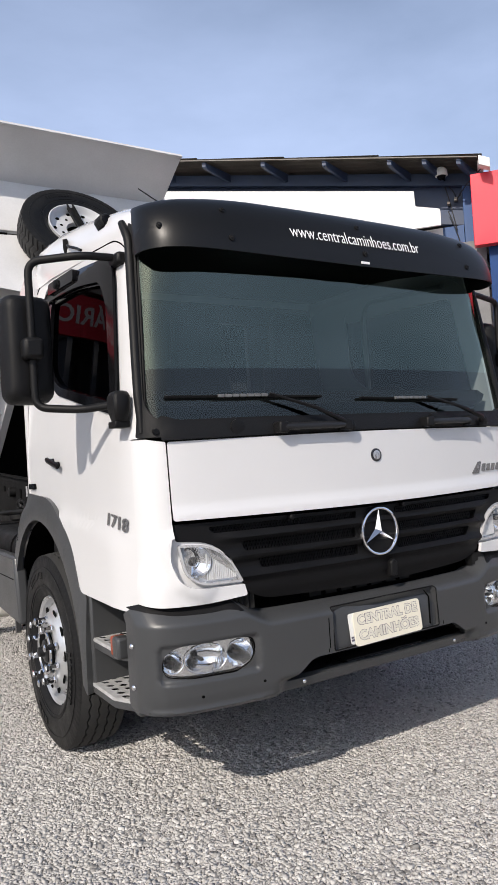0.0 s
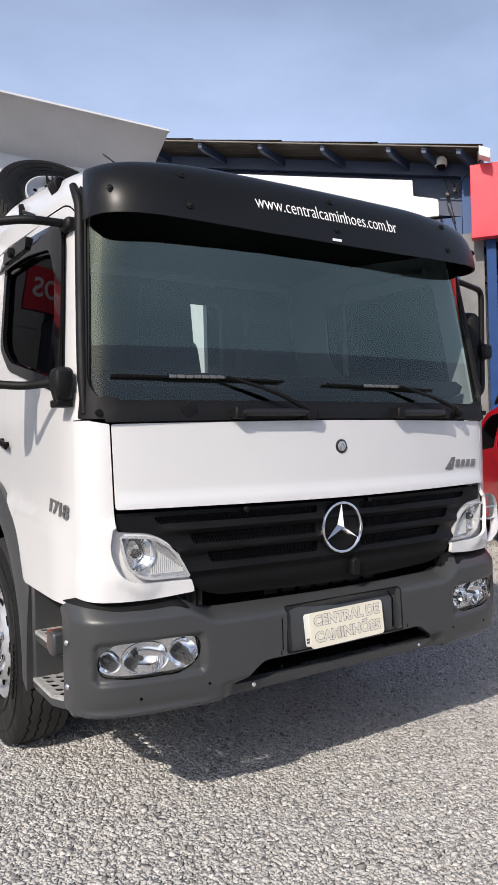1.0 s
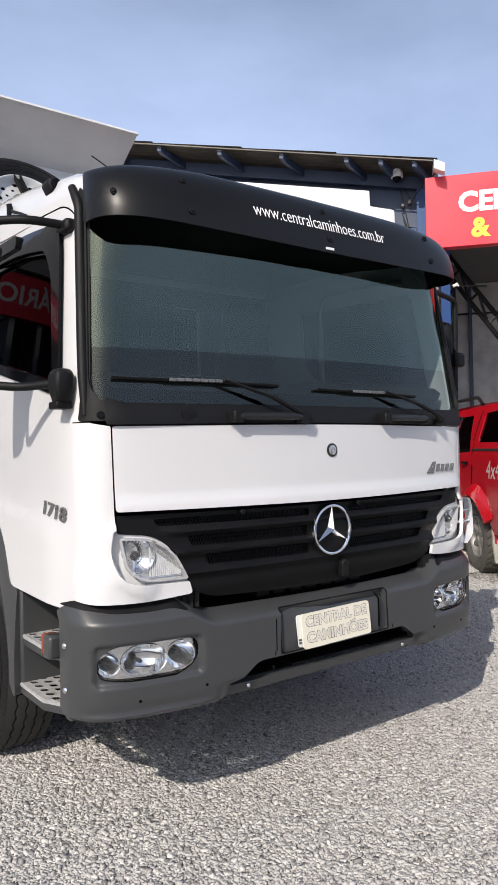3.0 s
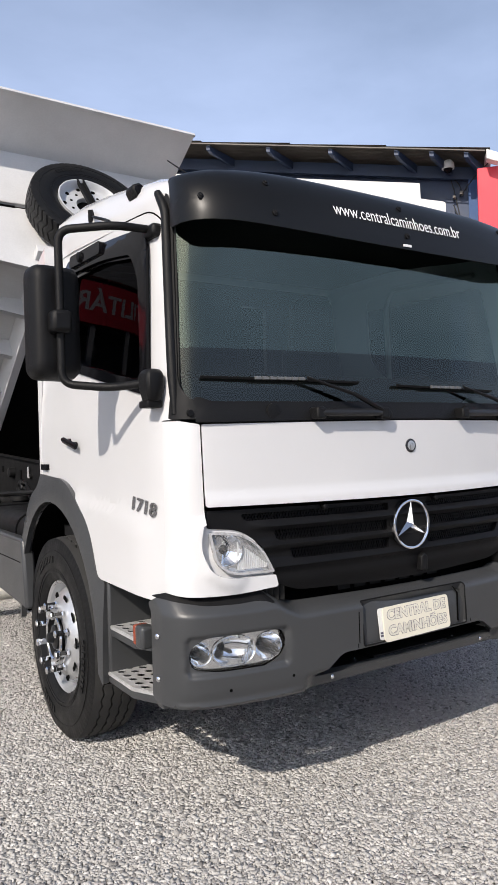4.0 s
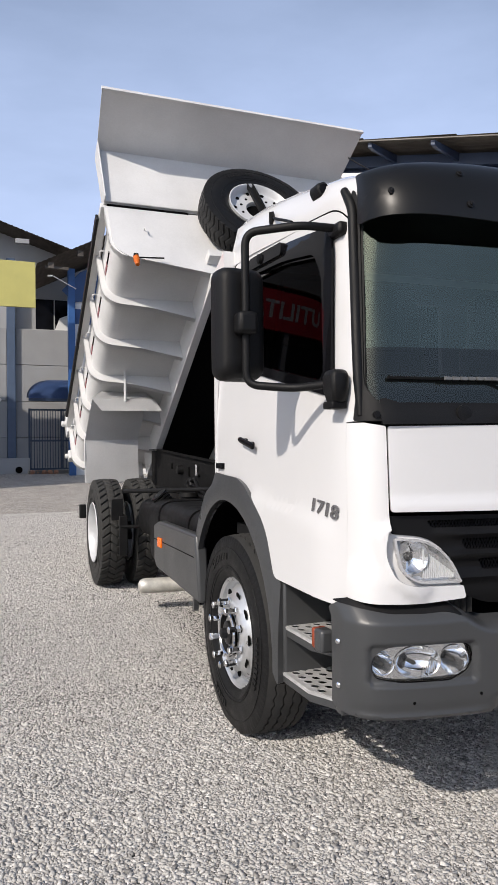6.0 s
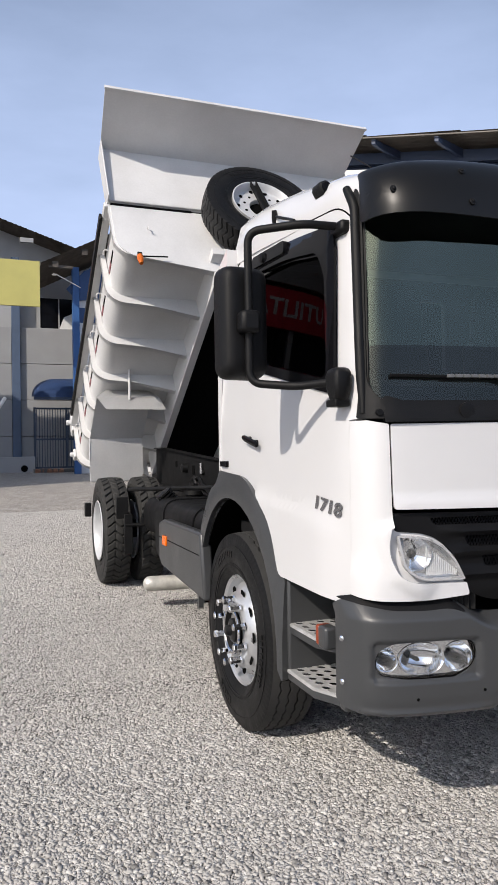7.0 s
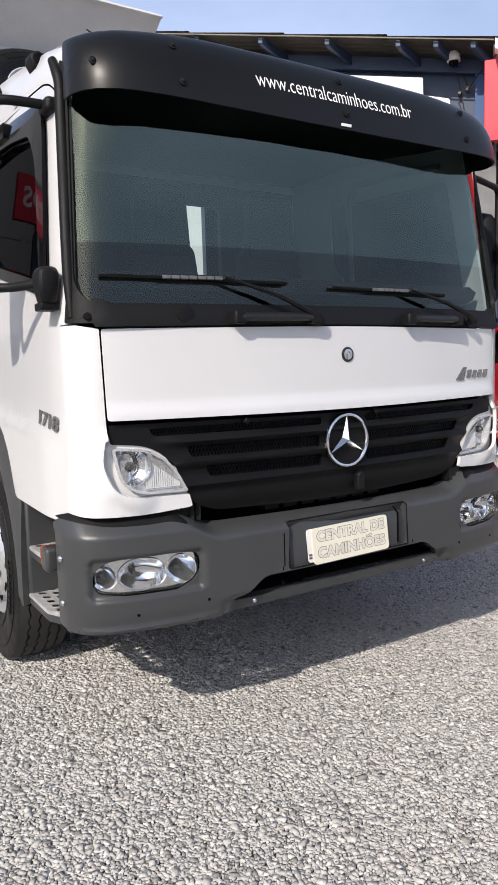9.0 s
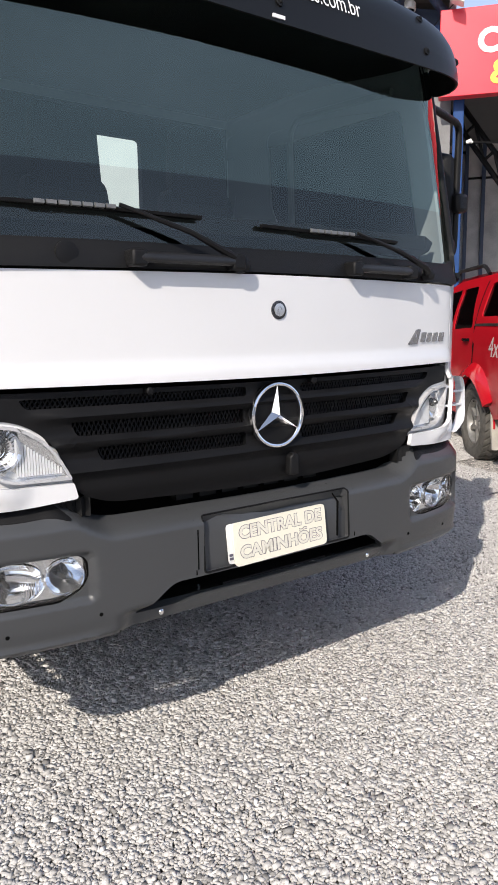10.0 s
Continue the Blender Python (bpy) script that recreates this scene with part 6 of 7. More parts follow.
part("door_edge_tube", bm, surface("pale_door_edge", (0.45, 0.46, 0.46), 0.6, 0, 0.1, 10), truck)

# ---- ground ----
def rise(y):
    return float(np.interp(y, (1.4, 2.2, 3.4, 5.0, 6.5, 10, 18, 27, 40), (0, 0.012, 0.075, 0.158, 0.205, 0.29, 0.49, 0.70, 0.72)))


def gravel_material(name, dark=1.0, relief=1.0):
    m = bpy.data.materials.new(name)
    m.use_nodes = True
    n, l = m.node_tree.nodes, m.node_tree.links
    b = n["Principled BSDF"]
    tc = n.new("ShaderNodeTexCoord")
    v1 = n.new("ShaderNodeTexVoronoi")
    v1.inputs["Scale"].default_value = 52
    v2 = n.new("ShaderNodeTexVoronoi")
    v2.inputs["Scale"].default_value = 52
    v2.feature = "DISTANCE_TO_EDGE"
    big = n.new("ShaderNodeTexNoise")
    big.inputs["Scale"].default_value, big.inputs["Detail"].default_value = 3.0, 10
    wob = n.new("ShaderNodeTexNoise")
    wob.inputs["Scale"].default_value = 30
    add = n.new("ShaderNodeVectorMath")
    add.operation = "MULTIPLY_ADD"
    add.inputs[1].default_value = (0.02, 0.02, 0.02)
    l.new(tc.outputs["Object"], wob.inputs["Vector"])
    l.new(wob.outputs["Color"], add.inputs[0])
    l.new(tc.outputs["Object"], add.inputs[2])
    for v in (v1, v2):
        l.new(add.outputs[0], v.inputs["Vector"])
    l.new(tc.outputs["Object"], big.inputs["Vector"])
    ramp = n.new("ShaderNodeValToRGB")
    e = ramp.color_ramp.elements
    e[0].position, e[0].color = 0.0, (0.10 * dark, 0.096 * dark, 0.09 * dark, 1)
    e[1].position, e[1].color = 1.0, (0.47 * dark, 0.44 * dark, 0.40 * dark, 1)
    for p, c in ((0.35, (0.255, 0.238, 0.218)), (0.7, (0.345, 0.323, 0.296))):
        q = ramp.color_ramp.elements.new(p)
        q.color = (*[k * dark for k in c], 1)
    spk = n.new("ShaderNodeTexNoise")
    spk.inputs["Scale"].default_value, spk.inputs["Detail"].default_value, spk.inputs["Roughness"].default_value = 34, 4, 0.75
    l.new(tc.outputs["Object"], spk.inputs["Vector"])
    sep = n.new("ShaderNodeSeparateColor")
    l.new(v1.outputs["Color"], sep.inputs[0])
    l.new(sep.outputs[0], ramp.inputs[0])
    # colour drops towards the cell edges, painting the shade between packed stones
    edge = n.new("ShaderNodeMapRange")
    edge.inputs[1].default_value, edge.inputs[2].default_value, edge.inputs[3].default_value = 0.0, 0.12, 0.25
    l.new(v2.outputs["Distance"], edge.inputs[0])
    bigr = n.new("ShaderNodeMapRange")
    bigr.inputs[1].default_value, bigr.inputs[2].default_value, bigr.inputs[3].default_value, bigr.inputs[4].default_value = 0.3, 0.7, 0.82, 1.18
    l.new(big.outputs["Fac"], bigr.inputs[0])
    spr = n.new("ShaderNodeMapRange")
    spr.inputs[1].default_value, spr.inputs[2].default_value, spr.inputs[3].default_value, spr.inputs[4].default_value = 0.35, 0.65, 0.62, 1.40
    l.new(spk.outputs["Fac"], spr.inputs[0])
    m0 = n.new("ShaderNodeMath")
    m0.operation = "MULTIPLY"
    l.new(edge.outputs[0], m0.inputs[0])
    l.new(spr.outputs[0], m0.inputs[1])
    mu = n.new("ShaderNodeMath")
    mu.operation = "MULTIPLY"
    l.new(m0.outputs[0], mu.inputs[0])
    l.new(bigr.outputs[0], mu.inputs[1])
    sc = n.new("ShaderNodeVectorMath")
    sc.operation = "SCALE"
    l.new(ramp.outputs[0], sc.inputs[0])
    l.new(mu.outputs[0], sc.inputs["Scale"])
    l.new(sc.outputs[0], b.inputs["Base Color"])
    b.inputs["Roughness"].default_value = 0.9
    bp = n.new("ShaderNodeBump")
    bp.inputs["Strength"].default_value, bp.inputs["Distance"].default_value = 1.0, 0.010 * relief
    sq = n.new("ShaderNodeMath")
    sq.operation = "POWER"
    sq.inputs[1].default_value = 0.5
    l.new(v2.outputs["Distance"], sq.inputs[0])
    l.new(sq.outputs[0], bp.inputs["Height"])
    l.new(bp.outputs[0], b.inputs["Normal"])
    return m


def stone_material():
    m = bpy.data.materials.new("crushed_stone")
    m.use_nodes = True
    n, l = m.node_tree.nodes, m.node_tree.links
    b = n["Principled BSDF"]
    ge = n.new("ShaderNodeNewGeometry")
    ramp = n.new("ShaderNodeValToRGB")
    e = ramp.color_ramp.elements
    e[0].position, e[0].color = 0.0, (0.175, 0.169, 0.162, 1)
    e[1].position, e[1].color = 1.0, (0.60, 0.586, 0.564, 1)
    for p, c in ((0.15, (0.38, 0.368, 0.352)), (0.6, (0.45, 0.437, 0.418)), (0.9, (0.51, 0.496, 0.474))):
        ramp.color_ramp.elements.new(p).color = (*c, 1)
    no = n.new("ShaderNodeTexNoise")
    tc = n.new("ShaderNodeTexCoord")
    no.inputs["Scale"].default_value, no.inputs["Detail"].default_value = 160, 3
    mr = n.new("ShaderNodeMapRange")
    mr.inputs[1].default_value, mr.inputs[2].default_value, mr.inputs[3].default_value, mr.inputs[4].default_value = 0.3, 0.7, 0.82, 1.15
    sc = n.new("ShaderNodeVectorMath")
    sc.operation = "SCALE"
    l.new(tc.outputs["Object"], no.inputs["Vector"])
    l.new(no.outputs["Fac"], mr.inputs[0])
    l.new(ge.outputs["Random Per Island"], ramp.inputs[0])
    l.new(ramp.outputs[0], sc.inputs[0])
    l.new(mr.outputs[0], sc.inputs["Scale"])
    l.new(sc.outputs[0], b.inputs["Base Color"])
    b.inputs["Roughness"].default_value = 0.85
    return m


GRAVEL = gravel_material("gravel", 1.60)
xs = np.concatenate([[-900, -300, -120], np.linspace(-60, 60, 25), [120, 300, 900]])
ys = np.concatenate([[-900, -300, -120, -60, -20], np.linspace(0, 12, 41), np.linspace(14, 80, 34), [130, 300, 900]])
gv = [(float(x), float(y), rise(float(y)) - 0.010) for y in ys for x in xs]
k = len(xs)
gf = [(j * k + i, j * k + i + 1, (j + 1) * k + i + 1, (j + 1) * k + i) for j in range(len(ys) - 1) for i in range(k - 1)]
me = bpy.data.meshes.new("ground")
me.from_pydata(gv, [], gf)
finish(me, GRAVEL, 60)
tagged(new("ground", me), "light grey crushed-stone gravel yard", "ground", kind="structure")


def pebbles(name, beds, size, seed, label, block=True):
    """Crushed stones laid over beds (x0, x1, y0, y1, spacing): angular blocks, or plainer chips, in one mesh."""
    rg = np.random.default_rng(seed)
    if block:
        form = np.array([(x, y, z) for x in (-1, 1) for y in (-1, 1) for z in (-1, 1)], float) * 0.72
        tri = np.array([(0, 1, 3), (0, 3, 2), (4, 6, 7), (4, 7, 5), (0, 4, 5), (0, 5, 1), (2, 3, 7), (2, 7, 6), (0, 2, 6), (0, 6, 4), (1, 5, 7), (1, 7, 3)])
    else:
        form = np.array([(1, 0, 0), (-1, 0, 0), (0, 1, 0), (0, -1, 0), (0, 0, 1), (0, 0, -1)], float)
        tri = np.array([(0, 2, 4), (2, 1, 4), (1, 3, 4), (3, 0, 4), (2, 0, 5), (1, 2, 5), (3, 1, 5), (0, 3, 5)])
    spots = []
    for x0, x1, y0, y1, gap in beds:
        gx, gy = np.meshgrid(np.arange(x0, x1, gap), np.arange(y0, y1, gap * 0.866))
        gx[1::2] += gap / 2
        spots.append(np.stack([gx.ravel(), gy.ravel()], -1) + rg.uniform(-0.30, 0.30, (gx.size, 2)) * gap)
    spots = np.concatenate(spots)
    count, nv = len(spots), len(form)
    r = size * np.exp(rg.normal(0, 0.20, count))
    v = form[None] * (1 + rg.normal(0, 0.22, (count, nv, 3)))
    v = v * np.stack([rg.uniform(1.1, 1.6, count), rg.uniform(0.78, 1.02, count), rg.uniform(0.62, 0.9, count)], -1)[:, None, :] * r[:, None, None]
    a, b, c = rg.random(count) * 2 * math.pi, rg.normal(0, 0.28, count), rg.normal(0, 0.22, count)
    x, y, z = v[..., 0], v[..., 1], v[..., 2]
    for ang, axis in ((b, 0), (c, 1), (a, 2)):
        k, q = np.cos(ang)[:, None], np.sin(ang)[:, None]
        if axis == 0:
            y, z = y * k - z * q, y * q + z * k
        elif axis == 1:
            x, z = x * k + z * q, z * k - x * q
        else:
            x, y = x * k - y * q, x * q + y * k
    lift = r * rg.uniform(0.05, 0.55, count)
    lift = lift + np.array([rise(q) for q in np.arange(-3, 12, 0.05)])[((spots[:, 1] + 3) / 0.05).astype(int)]
    v = np.stack([x + spots[:, :1], y + spots[:, 1:], z + lift[:, None]], -1).reshape(-1, 3)
    f = (tri[None] + (np.arange(count) * nv)[:, None, None]).reshape(-1)
    me = bpy.data.meshes.new(name)
    me.vertices.add(len(v))
    me.vertices.foreach_set("co", v.astype(np.float32).ravel())
    me.loops.add(len(f))
    me.loops.foreach_set("vertex_index", f.astype(np.int32))
    me.polygons.add(len(f) // 3)
    me.polygons.foreach_set("loop_start", np.arange(0, len(f), 3, dtype=np.int32))
    me.polygons.foreach_set("use_smooth", np.ones(len(f) // 3, dtype=bool))
    me.update()
    me.validate()
    me.materials.append(STONE)
    return tagged(new(name, me), label, "gravel", kind="stuff")


STONE = stone_material()
# dark sheet under the loose stones: the shade in their gaps, as colour
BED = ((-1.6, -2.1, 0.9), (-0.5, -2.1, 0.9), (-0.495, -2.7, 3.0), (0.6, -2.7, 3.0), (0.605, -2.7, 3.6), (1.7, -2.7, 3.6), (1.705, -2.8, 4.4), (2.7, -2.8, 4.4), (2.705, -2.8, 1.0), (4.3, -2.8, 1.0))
bed = part("stone_shade_sheet", loft(bmesh.new(), [[(x0, y, rise(y) + z) for z in (-0.02, -0.0065)] + [(x1, y, rise(y) + z) for z in (-0.0065, -0.02)] for y, x0, x1 in BED]), surface("stone_gap_shade", (0.085, 0.083, 0.080), 0.95, 0, 0.4, 40, 0.5, 300), None)
tagged(bed, "dark sheet for the shade between loose stones", "ground", kind="structure")
pebbles("gravel_stones", [(-2.1, 0.9, -1.6, -0.5, 0.0122), (-2.7, 1.7, -0.5, 0.6, 0.0122), (-2.7, 0.9, 0.6, 1.7, 0.0125)], 0.0075, 3, "light grey crushed stones of the yard")
pebbles("gravel_chips", [(1.7, 3.0, -0.5, 0.6, 0.0145), (0.9, 3.6, 0.6, 1.7, 0.0145), (-2.8, -0.9, 1.7, 4.3, 0.0145), (1.0, 4.4, 1.7, 2.7, 0.0160), (-0.9, 1.0, 1.7, 4.3, 0.020)], 0.0088, 5, "light grey stone chips beside the truck", False)
pebbles("far_gravel_chips", [(-3.0, -0.5, 4.3, 7.2, 0.0165), (-3.4, -0.7, 7.2, 10.0, 0.021), (1.4, 5.6, 2.7, 4.0, 0.019), (-4.2, -0.6, 10.0, 11.9, 0.024)], 0.0112, 8, "light grey crushed stones farther off", False)

# ---- workshop behind the truck ----
BLUE = surface("blue_painted_wall", (0.035, 0.085, 0.21), 0.6, 0, 0.15, 3, 0.1, 80)
BLUE_BEAM = surface("dark_blue_steel", (0.030, 0.050, 0.10), 0.5, 0, 0.15, 6, 0.1, 80)
RENDER_WHITE = surface("white_wall_paint", (0.78, 0.78, 0.76), 0.7, 0, 0.05, 2, 0.1, 60)
FIBRE = surface("weathered_fibre_cement", (0.21, 0.195, 0.175), 0.9, 0, 0.35, 2.5, 0.2, 50)
GREY_WALL = surface("grey_precast_wall", (0.34, 0.345, 0.35), 0.8, 0, 0.08, 1.2, 0.15, 40)
GREY_PALE = surface("pale_grey_wall", (0.38, 0.385, 0.39), 0.8, 0, 0.08, 1.2, 0.15, 40)
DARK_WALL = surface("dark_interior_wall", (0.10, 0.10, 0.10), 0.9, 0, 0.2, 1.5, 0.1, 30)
SIGN_RED = surface("red_sign_sheet", (0.74, 0.036, 0.060), 0.35, 0, 0.04, 1.5)
SIGN_YELLOW = surface("yellow_sign_sheet", (0.55, 0.50, 0.16), 0.45, 0, 0.08, 1.5)
YELLOW_LETTER = surface("yellow_letter", (0.80, 0.60, 0.06), 0.4, 0, 0.04, 4)
CABLE = surface("black_cable", (0.015, 0.015, 0.015), 0.6, 0, 0.1, 10)
SHOP = pose(8.71, 6.34, 0, 0, 0, -50)
FALL = 0.177
ROOF_DARK = surface("dark_weathered_roofing", (0.115, 0.104, 0.092), 0.9, 0, 0.3, 2.5, 0.2, 50)
INSIDE_SHADE = surface("workshop_shade_black", (0.03, 0.03, 0.032), 0.9, 0, 0.3, 1.5, spec=0.1)
shop = tagged(empty("workshop", None, SHOP), "blue and white workshop under a corrugated roof", "building")


def corrugated(length, depth, pitch, amp, lift, x0=0.0, thick=0.008):
    """Wavy roofing: the waves run along y, which rises by lift."""
    bm = bmesh.new()
    n = int(length / pitch) * 6
    a = [bm.verts.new((x0 + length * i / n, 0, amp * math.sin(2 * math.pi * i / 6))) for i in range(n + 1)]
    b = [bm.verts.new((x0 + length * i / n, depth, amp * math.sin(2 * math.pi * i / 6) + lift)) for i in range(n + 1)]
    for i in range(n):
        bm.faces.new((a[i], a[i + 1], b[i + 1], b[i]))
    bmesh.ops.solidify(bm, geom=bm.faces[:], thickness=thick)
    return bm


def slab(x0, x1, y0, y1, z0, z1):
    """A box whose top and foot follow the fall of the roof."""
    bm = box(bmesh.new(), (x0, y0, z0), (x1, y1, z1))
    for v in bm.verts:
        v.co.z -= FALL * v.co.x
    return bm


for k in range(5):
    # overlapping sheets, each lapped over the next one down the fall
    bm = corrugated(9.0, 2.0, 0.177, 0.022, 0.0, 0)
    bmesh.ops.transform(bm, matrix=Matrix(((0, 1, 0, -9.55 + 1.91 * k), (1, 0, 0, 0.0), (0, 0, 1, 0), (0, 0, 0, 1))), verts=bm.verts[:])
    for v in bm.verts:
        v.co.z += 6.90 - FALL * v.co.x + 0.028 * (v.co.x + 9.55 - 1.91 * k) / 1.91
    part("roof", bm, ROOF_DARK, shop, "weathered corrugated roof sheets", angle=50)
part("verge_board", slab(-9.5, 0.0, -0.012, 0.010, 6.865, 6.885), FIBRE, shop)
part("wall", box(bmesh.new(), (-9.4, 0.90, 5.50), (-0.73, 1.10, 5.90)), RENDER_WHITE, shop, "white painted upper wall")
part("wall", box(bmesh.new(), (-9.4, 0.90, 0), (-5.85, 1.10, 5.50)), RENDER_WHITE, shop)
part("wall", box(bmesh.new(), (-0.73, 0.90, 0), (-0.32, 1.10, 5.90)), BLUE, shop, "blue painted wall")
# added near-black wall: the dimness of the open inside is its colour
part("shade_backing_wall", box(bmesh.new(), (-9.2, 4.5, 0), (-0.25, 4.7, 6.80)), INSIDE_SHADE, shop, "near-black wall added for the workshop's unlit inside")
part("upper_wall", slab(-9.4, -0.05, 0.95, 1.10, 5.86, 6.80), BLUE_BEAM, shop, "dark blue upper wall")
CREAM = surface("weathered_white_paint", (0.76, 0.76, 0.755), 0.8, 0, 0.15, 2.5, 0.1, 40)
FASCIA = fillet([(-9.0, 5.30), (-1.9, 5.53), (-1.26, 5.64, 0.02), (-0.745, 5.73, 0.02), (-0.745, 6.05, 0.05), (-1.22, 6.09, 0.03), (-1.23, 6.40), (-9.0, 6.40)], 0.01)
part("white_fascia", sheet(FASCIA, lambda x, z: Vector((x, 0.53, z - FALL * x)), (), 0, 0, 0.07), CREAM, shop, "white painted fascia")
part("side_wall", box(bmesh.new(), (-0.25, 1.10, 0), (-0.05, 8.8, 6.60)), BLUE, shop)
part("end_wall", box(bmesh.new(), (-9.4, 1.10, 0), (-9.2, 8.8, 8.30)), BLUE, shop)
part("back_wall", slab(-9.4, -0.05, 8.8, 9.0, 0, 6.80), BLUE, shop)
part("corner_column", box(bmesh.new(), (-0.31, 0.80, 0), (-0.06, 0.94, 6.75)), BLUE, shop, "blue corner column", 0.01)
part("eave_beam", slab(-9.4, -0.05, 0.78, 0.90, 6.60, 6.84), BLUE_BEAM, shop)
for x in (-0.34, -0.97, -1.63, -2.92, -4.2, -5.5, -6.8, -8.1):
    bm = bmesh.new()
    prism(bm, [(0.06, 6.86), (0.06, 6.76), (0.16, 6.72), (0.80, 6.68), (0.80, 6.86)], x - 0.045, x + 0.045, "yz")
    for v in bm.verts:
        v.co.x += 0.42 * (v.co.y - 0.06)
        v.co.z -= FALL * v.co.x
    part("purlin_end", bm, BLUE_BEAM, shop, "blue purlin end", 0.008)
bm = bmesh.new()
prism(bm, [(-0.05, 6.74), (0.18, 6.74), (0.20, 6.91), (-0.07, 6.91)], 0.02, 0.22, "yz")
for v in bm.verts:
    v.co.z -= 0.02 + 0.45 * v.co.x
part("gutter_end", bm, RENDER_WHITE, shop, "white gutter end", 0.01)
part("gutter", box(bmesh.new(), (0.0, 0.2, 6.84), (0.12, 8.9, 6.89)), RENDER_WHITE, shop, "", 0.02)
# security dome on its bracket, boxes and wires below
DOME = (-0.68, 0.55, 6.86)
bm = bmesh.new()
revolve(bm, [(0.14, 0.0), (0.132, 0.07), (0.07, 0.118), (-0.03, 0.122), (-0.035, 0.09)], 24, "z")
bmesh.ops.translate(bm, verts=bm.verts[:], vec=DOME)
dome = part("security_camera", bm, RENDER_WHITE, shop, "white dome security camera")
bm = bmesh.new()
revolve(bm, [(-0.035, 0.088), (-0.082, 0.072), (-0.11, 0.038), (-0.118, 0.0)], 20, "z")
bmesh.ops.translate(bm, verts=bm.verts[:], vec=DOME)
part("dome_glass", bm, GLOSS_BLACK, dome)
bm = bmesh.new()
tube(bm, [(-0.68, 0.55, 6.96), (-0.68, 0.70, 7.0), (-0.68, 0.95, 6.98)], 0.025, 8)
part("bracket", bm, RENDER_WHITE, dome)
for x, z, s in ((-0.58, 6.36, 0.03), (-0.44, 6.42, 0.035)):
    part("junction_box", box(bmesh.new(), (x - s, 0.80, z - s), (x + s, 0.94, z + s)), FIBRE, shop, "", 0.01)
for a, b, c in (((-0.68, 0.9, 6.9), (-0.58, 0.88, 6.5), (-0.45, 0.86, 5.8)), ((-0.68, 0.9, 6.85), (-0.48, 0.85, 6.6), (-0.42, 0.84, 6.42)), ((-0.60, 0.84, 6.2), (-0.50, 0.8, 5.9), (-0.40, 0.84, 5.5)), ((-0.42, 0.80, 6.4), (-0.2, 0.6, 6.62), (0.05, 0.2, 6.7))):
    part("wiring", tube(bmesh.new(), bent([a, b, c], 0.15), 0.010, 6), CABLE, shop)

# red signboard across the open bay
SIGN = pose(8.86, 6.58, 0, 0, 0, -50)
sign = tagged(empty("red_signboard", None, SIGN), "large red signboard with white and yellow lettering", "sign")
bm = bmesh.new()
box(bm, (-0.06, 0, 5.28), (9.0, 0.22, 6.66))
part("board", bm, SIGN_RED, sign, "", 0.01)


def on_sign(x0, z0):
    return lambda u, v, w: Vector((x0 + u, -0.004 - w, z0 + v))


lettering("lettering", "CENTRAL", 0.52, LETTER_WHITE, sign, on_sign(0.55, 6.10), 0.004, "LEFT", 0.022, label="white lettering")
lettering("lettering", "&", 0.50, YELLOW_LETTER, sign, on_sign(0.78, 5.60), 0.004, "LEFT", 0.02, label="yellow lettering")
lettering("lettering", "UTILITÁRIOS", 0.52, LETTER_WHITE, sign, on_sign(1.46, 5.58), 0.004, "LEFT", 0.02)
# open bay under it
GREY_PANEL = surface("stained_grey_panel", (0.46, 0.45, 0.44), 0.8, 0, 0.30, 3.0, 0.15, 40)
GREY_PIER = surface("dull_grey_pier", (0.20, 0.20, 0.20), 0.85, 0, 0.25, 3.0, 0.15, 40)
BAY_BLUE = surface("blue_column_paint", (0.013, 0.052, 0.17), 0.5, 0, 0.15, 5, 0.05, 80, spec=0.2)
bay = tagged(empty("workshop_bay", None, SIGN), "open workshop bay with grey walls and dark steel truss", "building")
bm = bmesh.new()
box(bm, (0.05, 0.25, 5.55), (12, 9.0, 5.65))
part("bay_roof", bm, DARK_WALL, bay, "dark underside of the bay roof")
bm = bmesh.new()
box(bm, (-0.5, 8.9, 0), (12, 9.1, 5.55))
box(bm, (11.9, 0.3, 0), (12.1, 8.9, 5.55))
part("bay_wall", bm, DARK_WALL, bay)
for x0, x1 in ((-1.2, -0.02), (0.06, 0.62), (0.70, 1.00), (1.08, 2.2), (2.28, 3.4), (3.48, 4.6), (4.68, 5.8)):
    part("bay_panel", box(bmesh.new(), (x0, 4.60, 0.1), (x1, 4.68, 5.34 if x0 < 0.65 else 4.76)), GREY_PANEL, bay, "grey wall panel of the bay", 0.01)
    part("bay_panel", box(bmesh.new(), (x0, 4.60, 5.40 if x0 < 0.65 else 4.82), (x1, 4.68, 5.54)), GREY_PANEL, bay)
    part("bay_post", box(bmesh.new(), (x1, 4.52, 0.0), (x1 + 0.08, 4.70, 5.54)), BLUE_BEAM, bay)
part("bay_column", box(bmesh.new(), (0.20, 0.24, 0.0), (0.38, 0.40, 5.50)), BAY_BLUE, bay, "blue steel column", 0.012)
part("grey_pier", box(bmesh.new(), (-0.30, 0.45, 0.0), (0.16, 0.65, 5.50)), GREY_PIER, bay, "grey pier beside the column")
# lattice girder that comes down across the bay
gx = [0.10 + 0.18 * k for k in range(16)]
gz = [5.95 - 1.414 * (x - 0.10) for x in gx]
for d in (0.0, -0.42):
    part("truss_chord", tube(bmesh.new(), [(gx[0], 1.5, gz[0] + d), (gx[-1], 1.5, gz[-1] + d)], 0.05, 6), CHASSIS, bay, "dark steel girder chord")
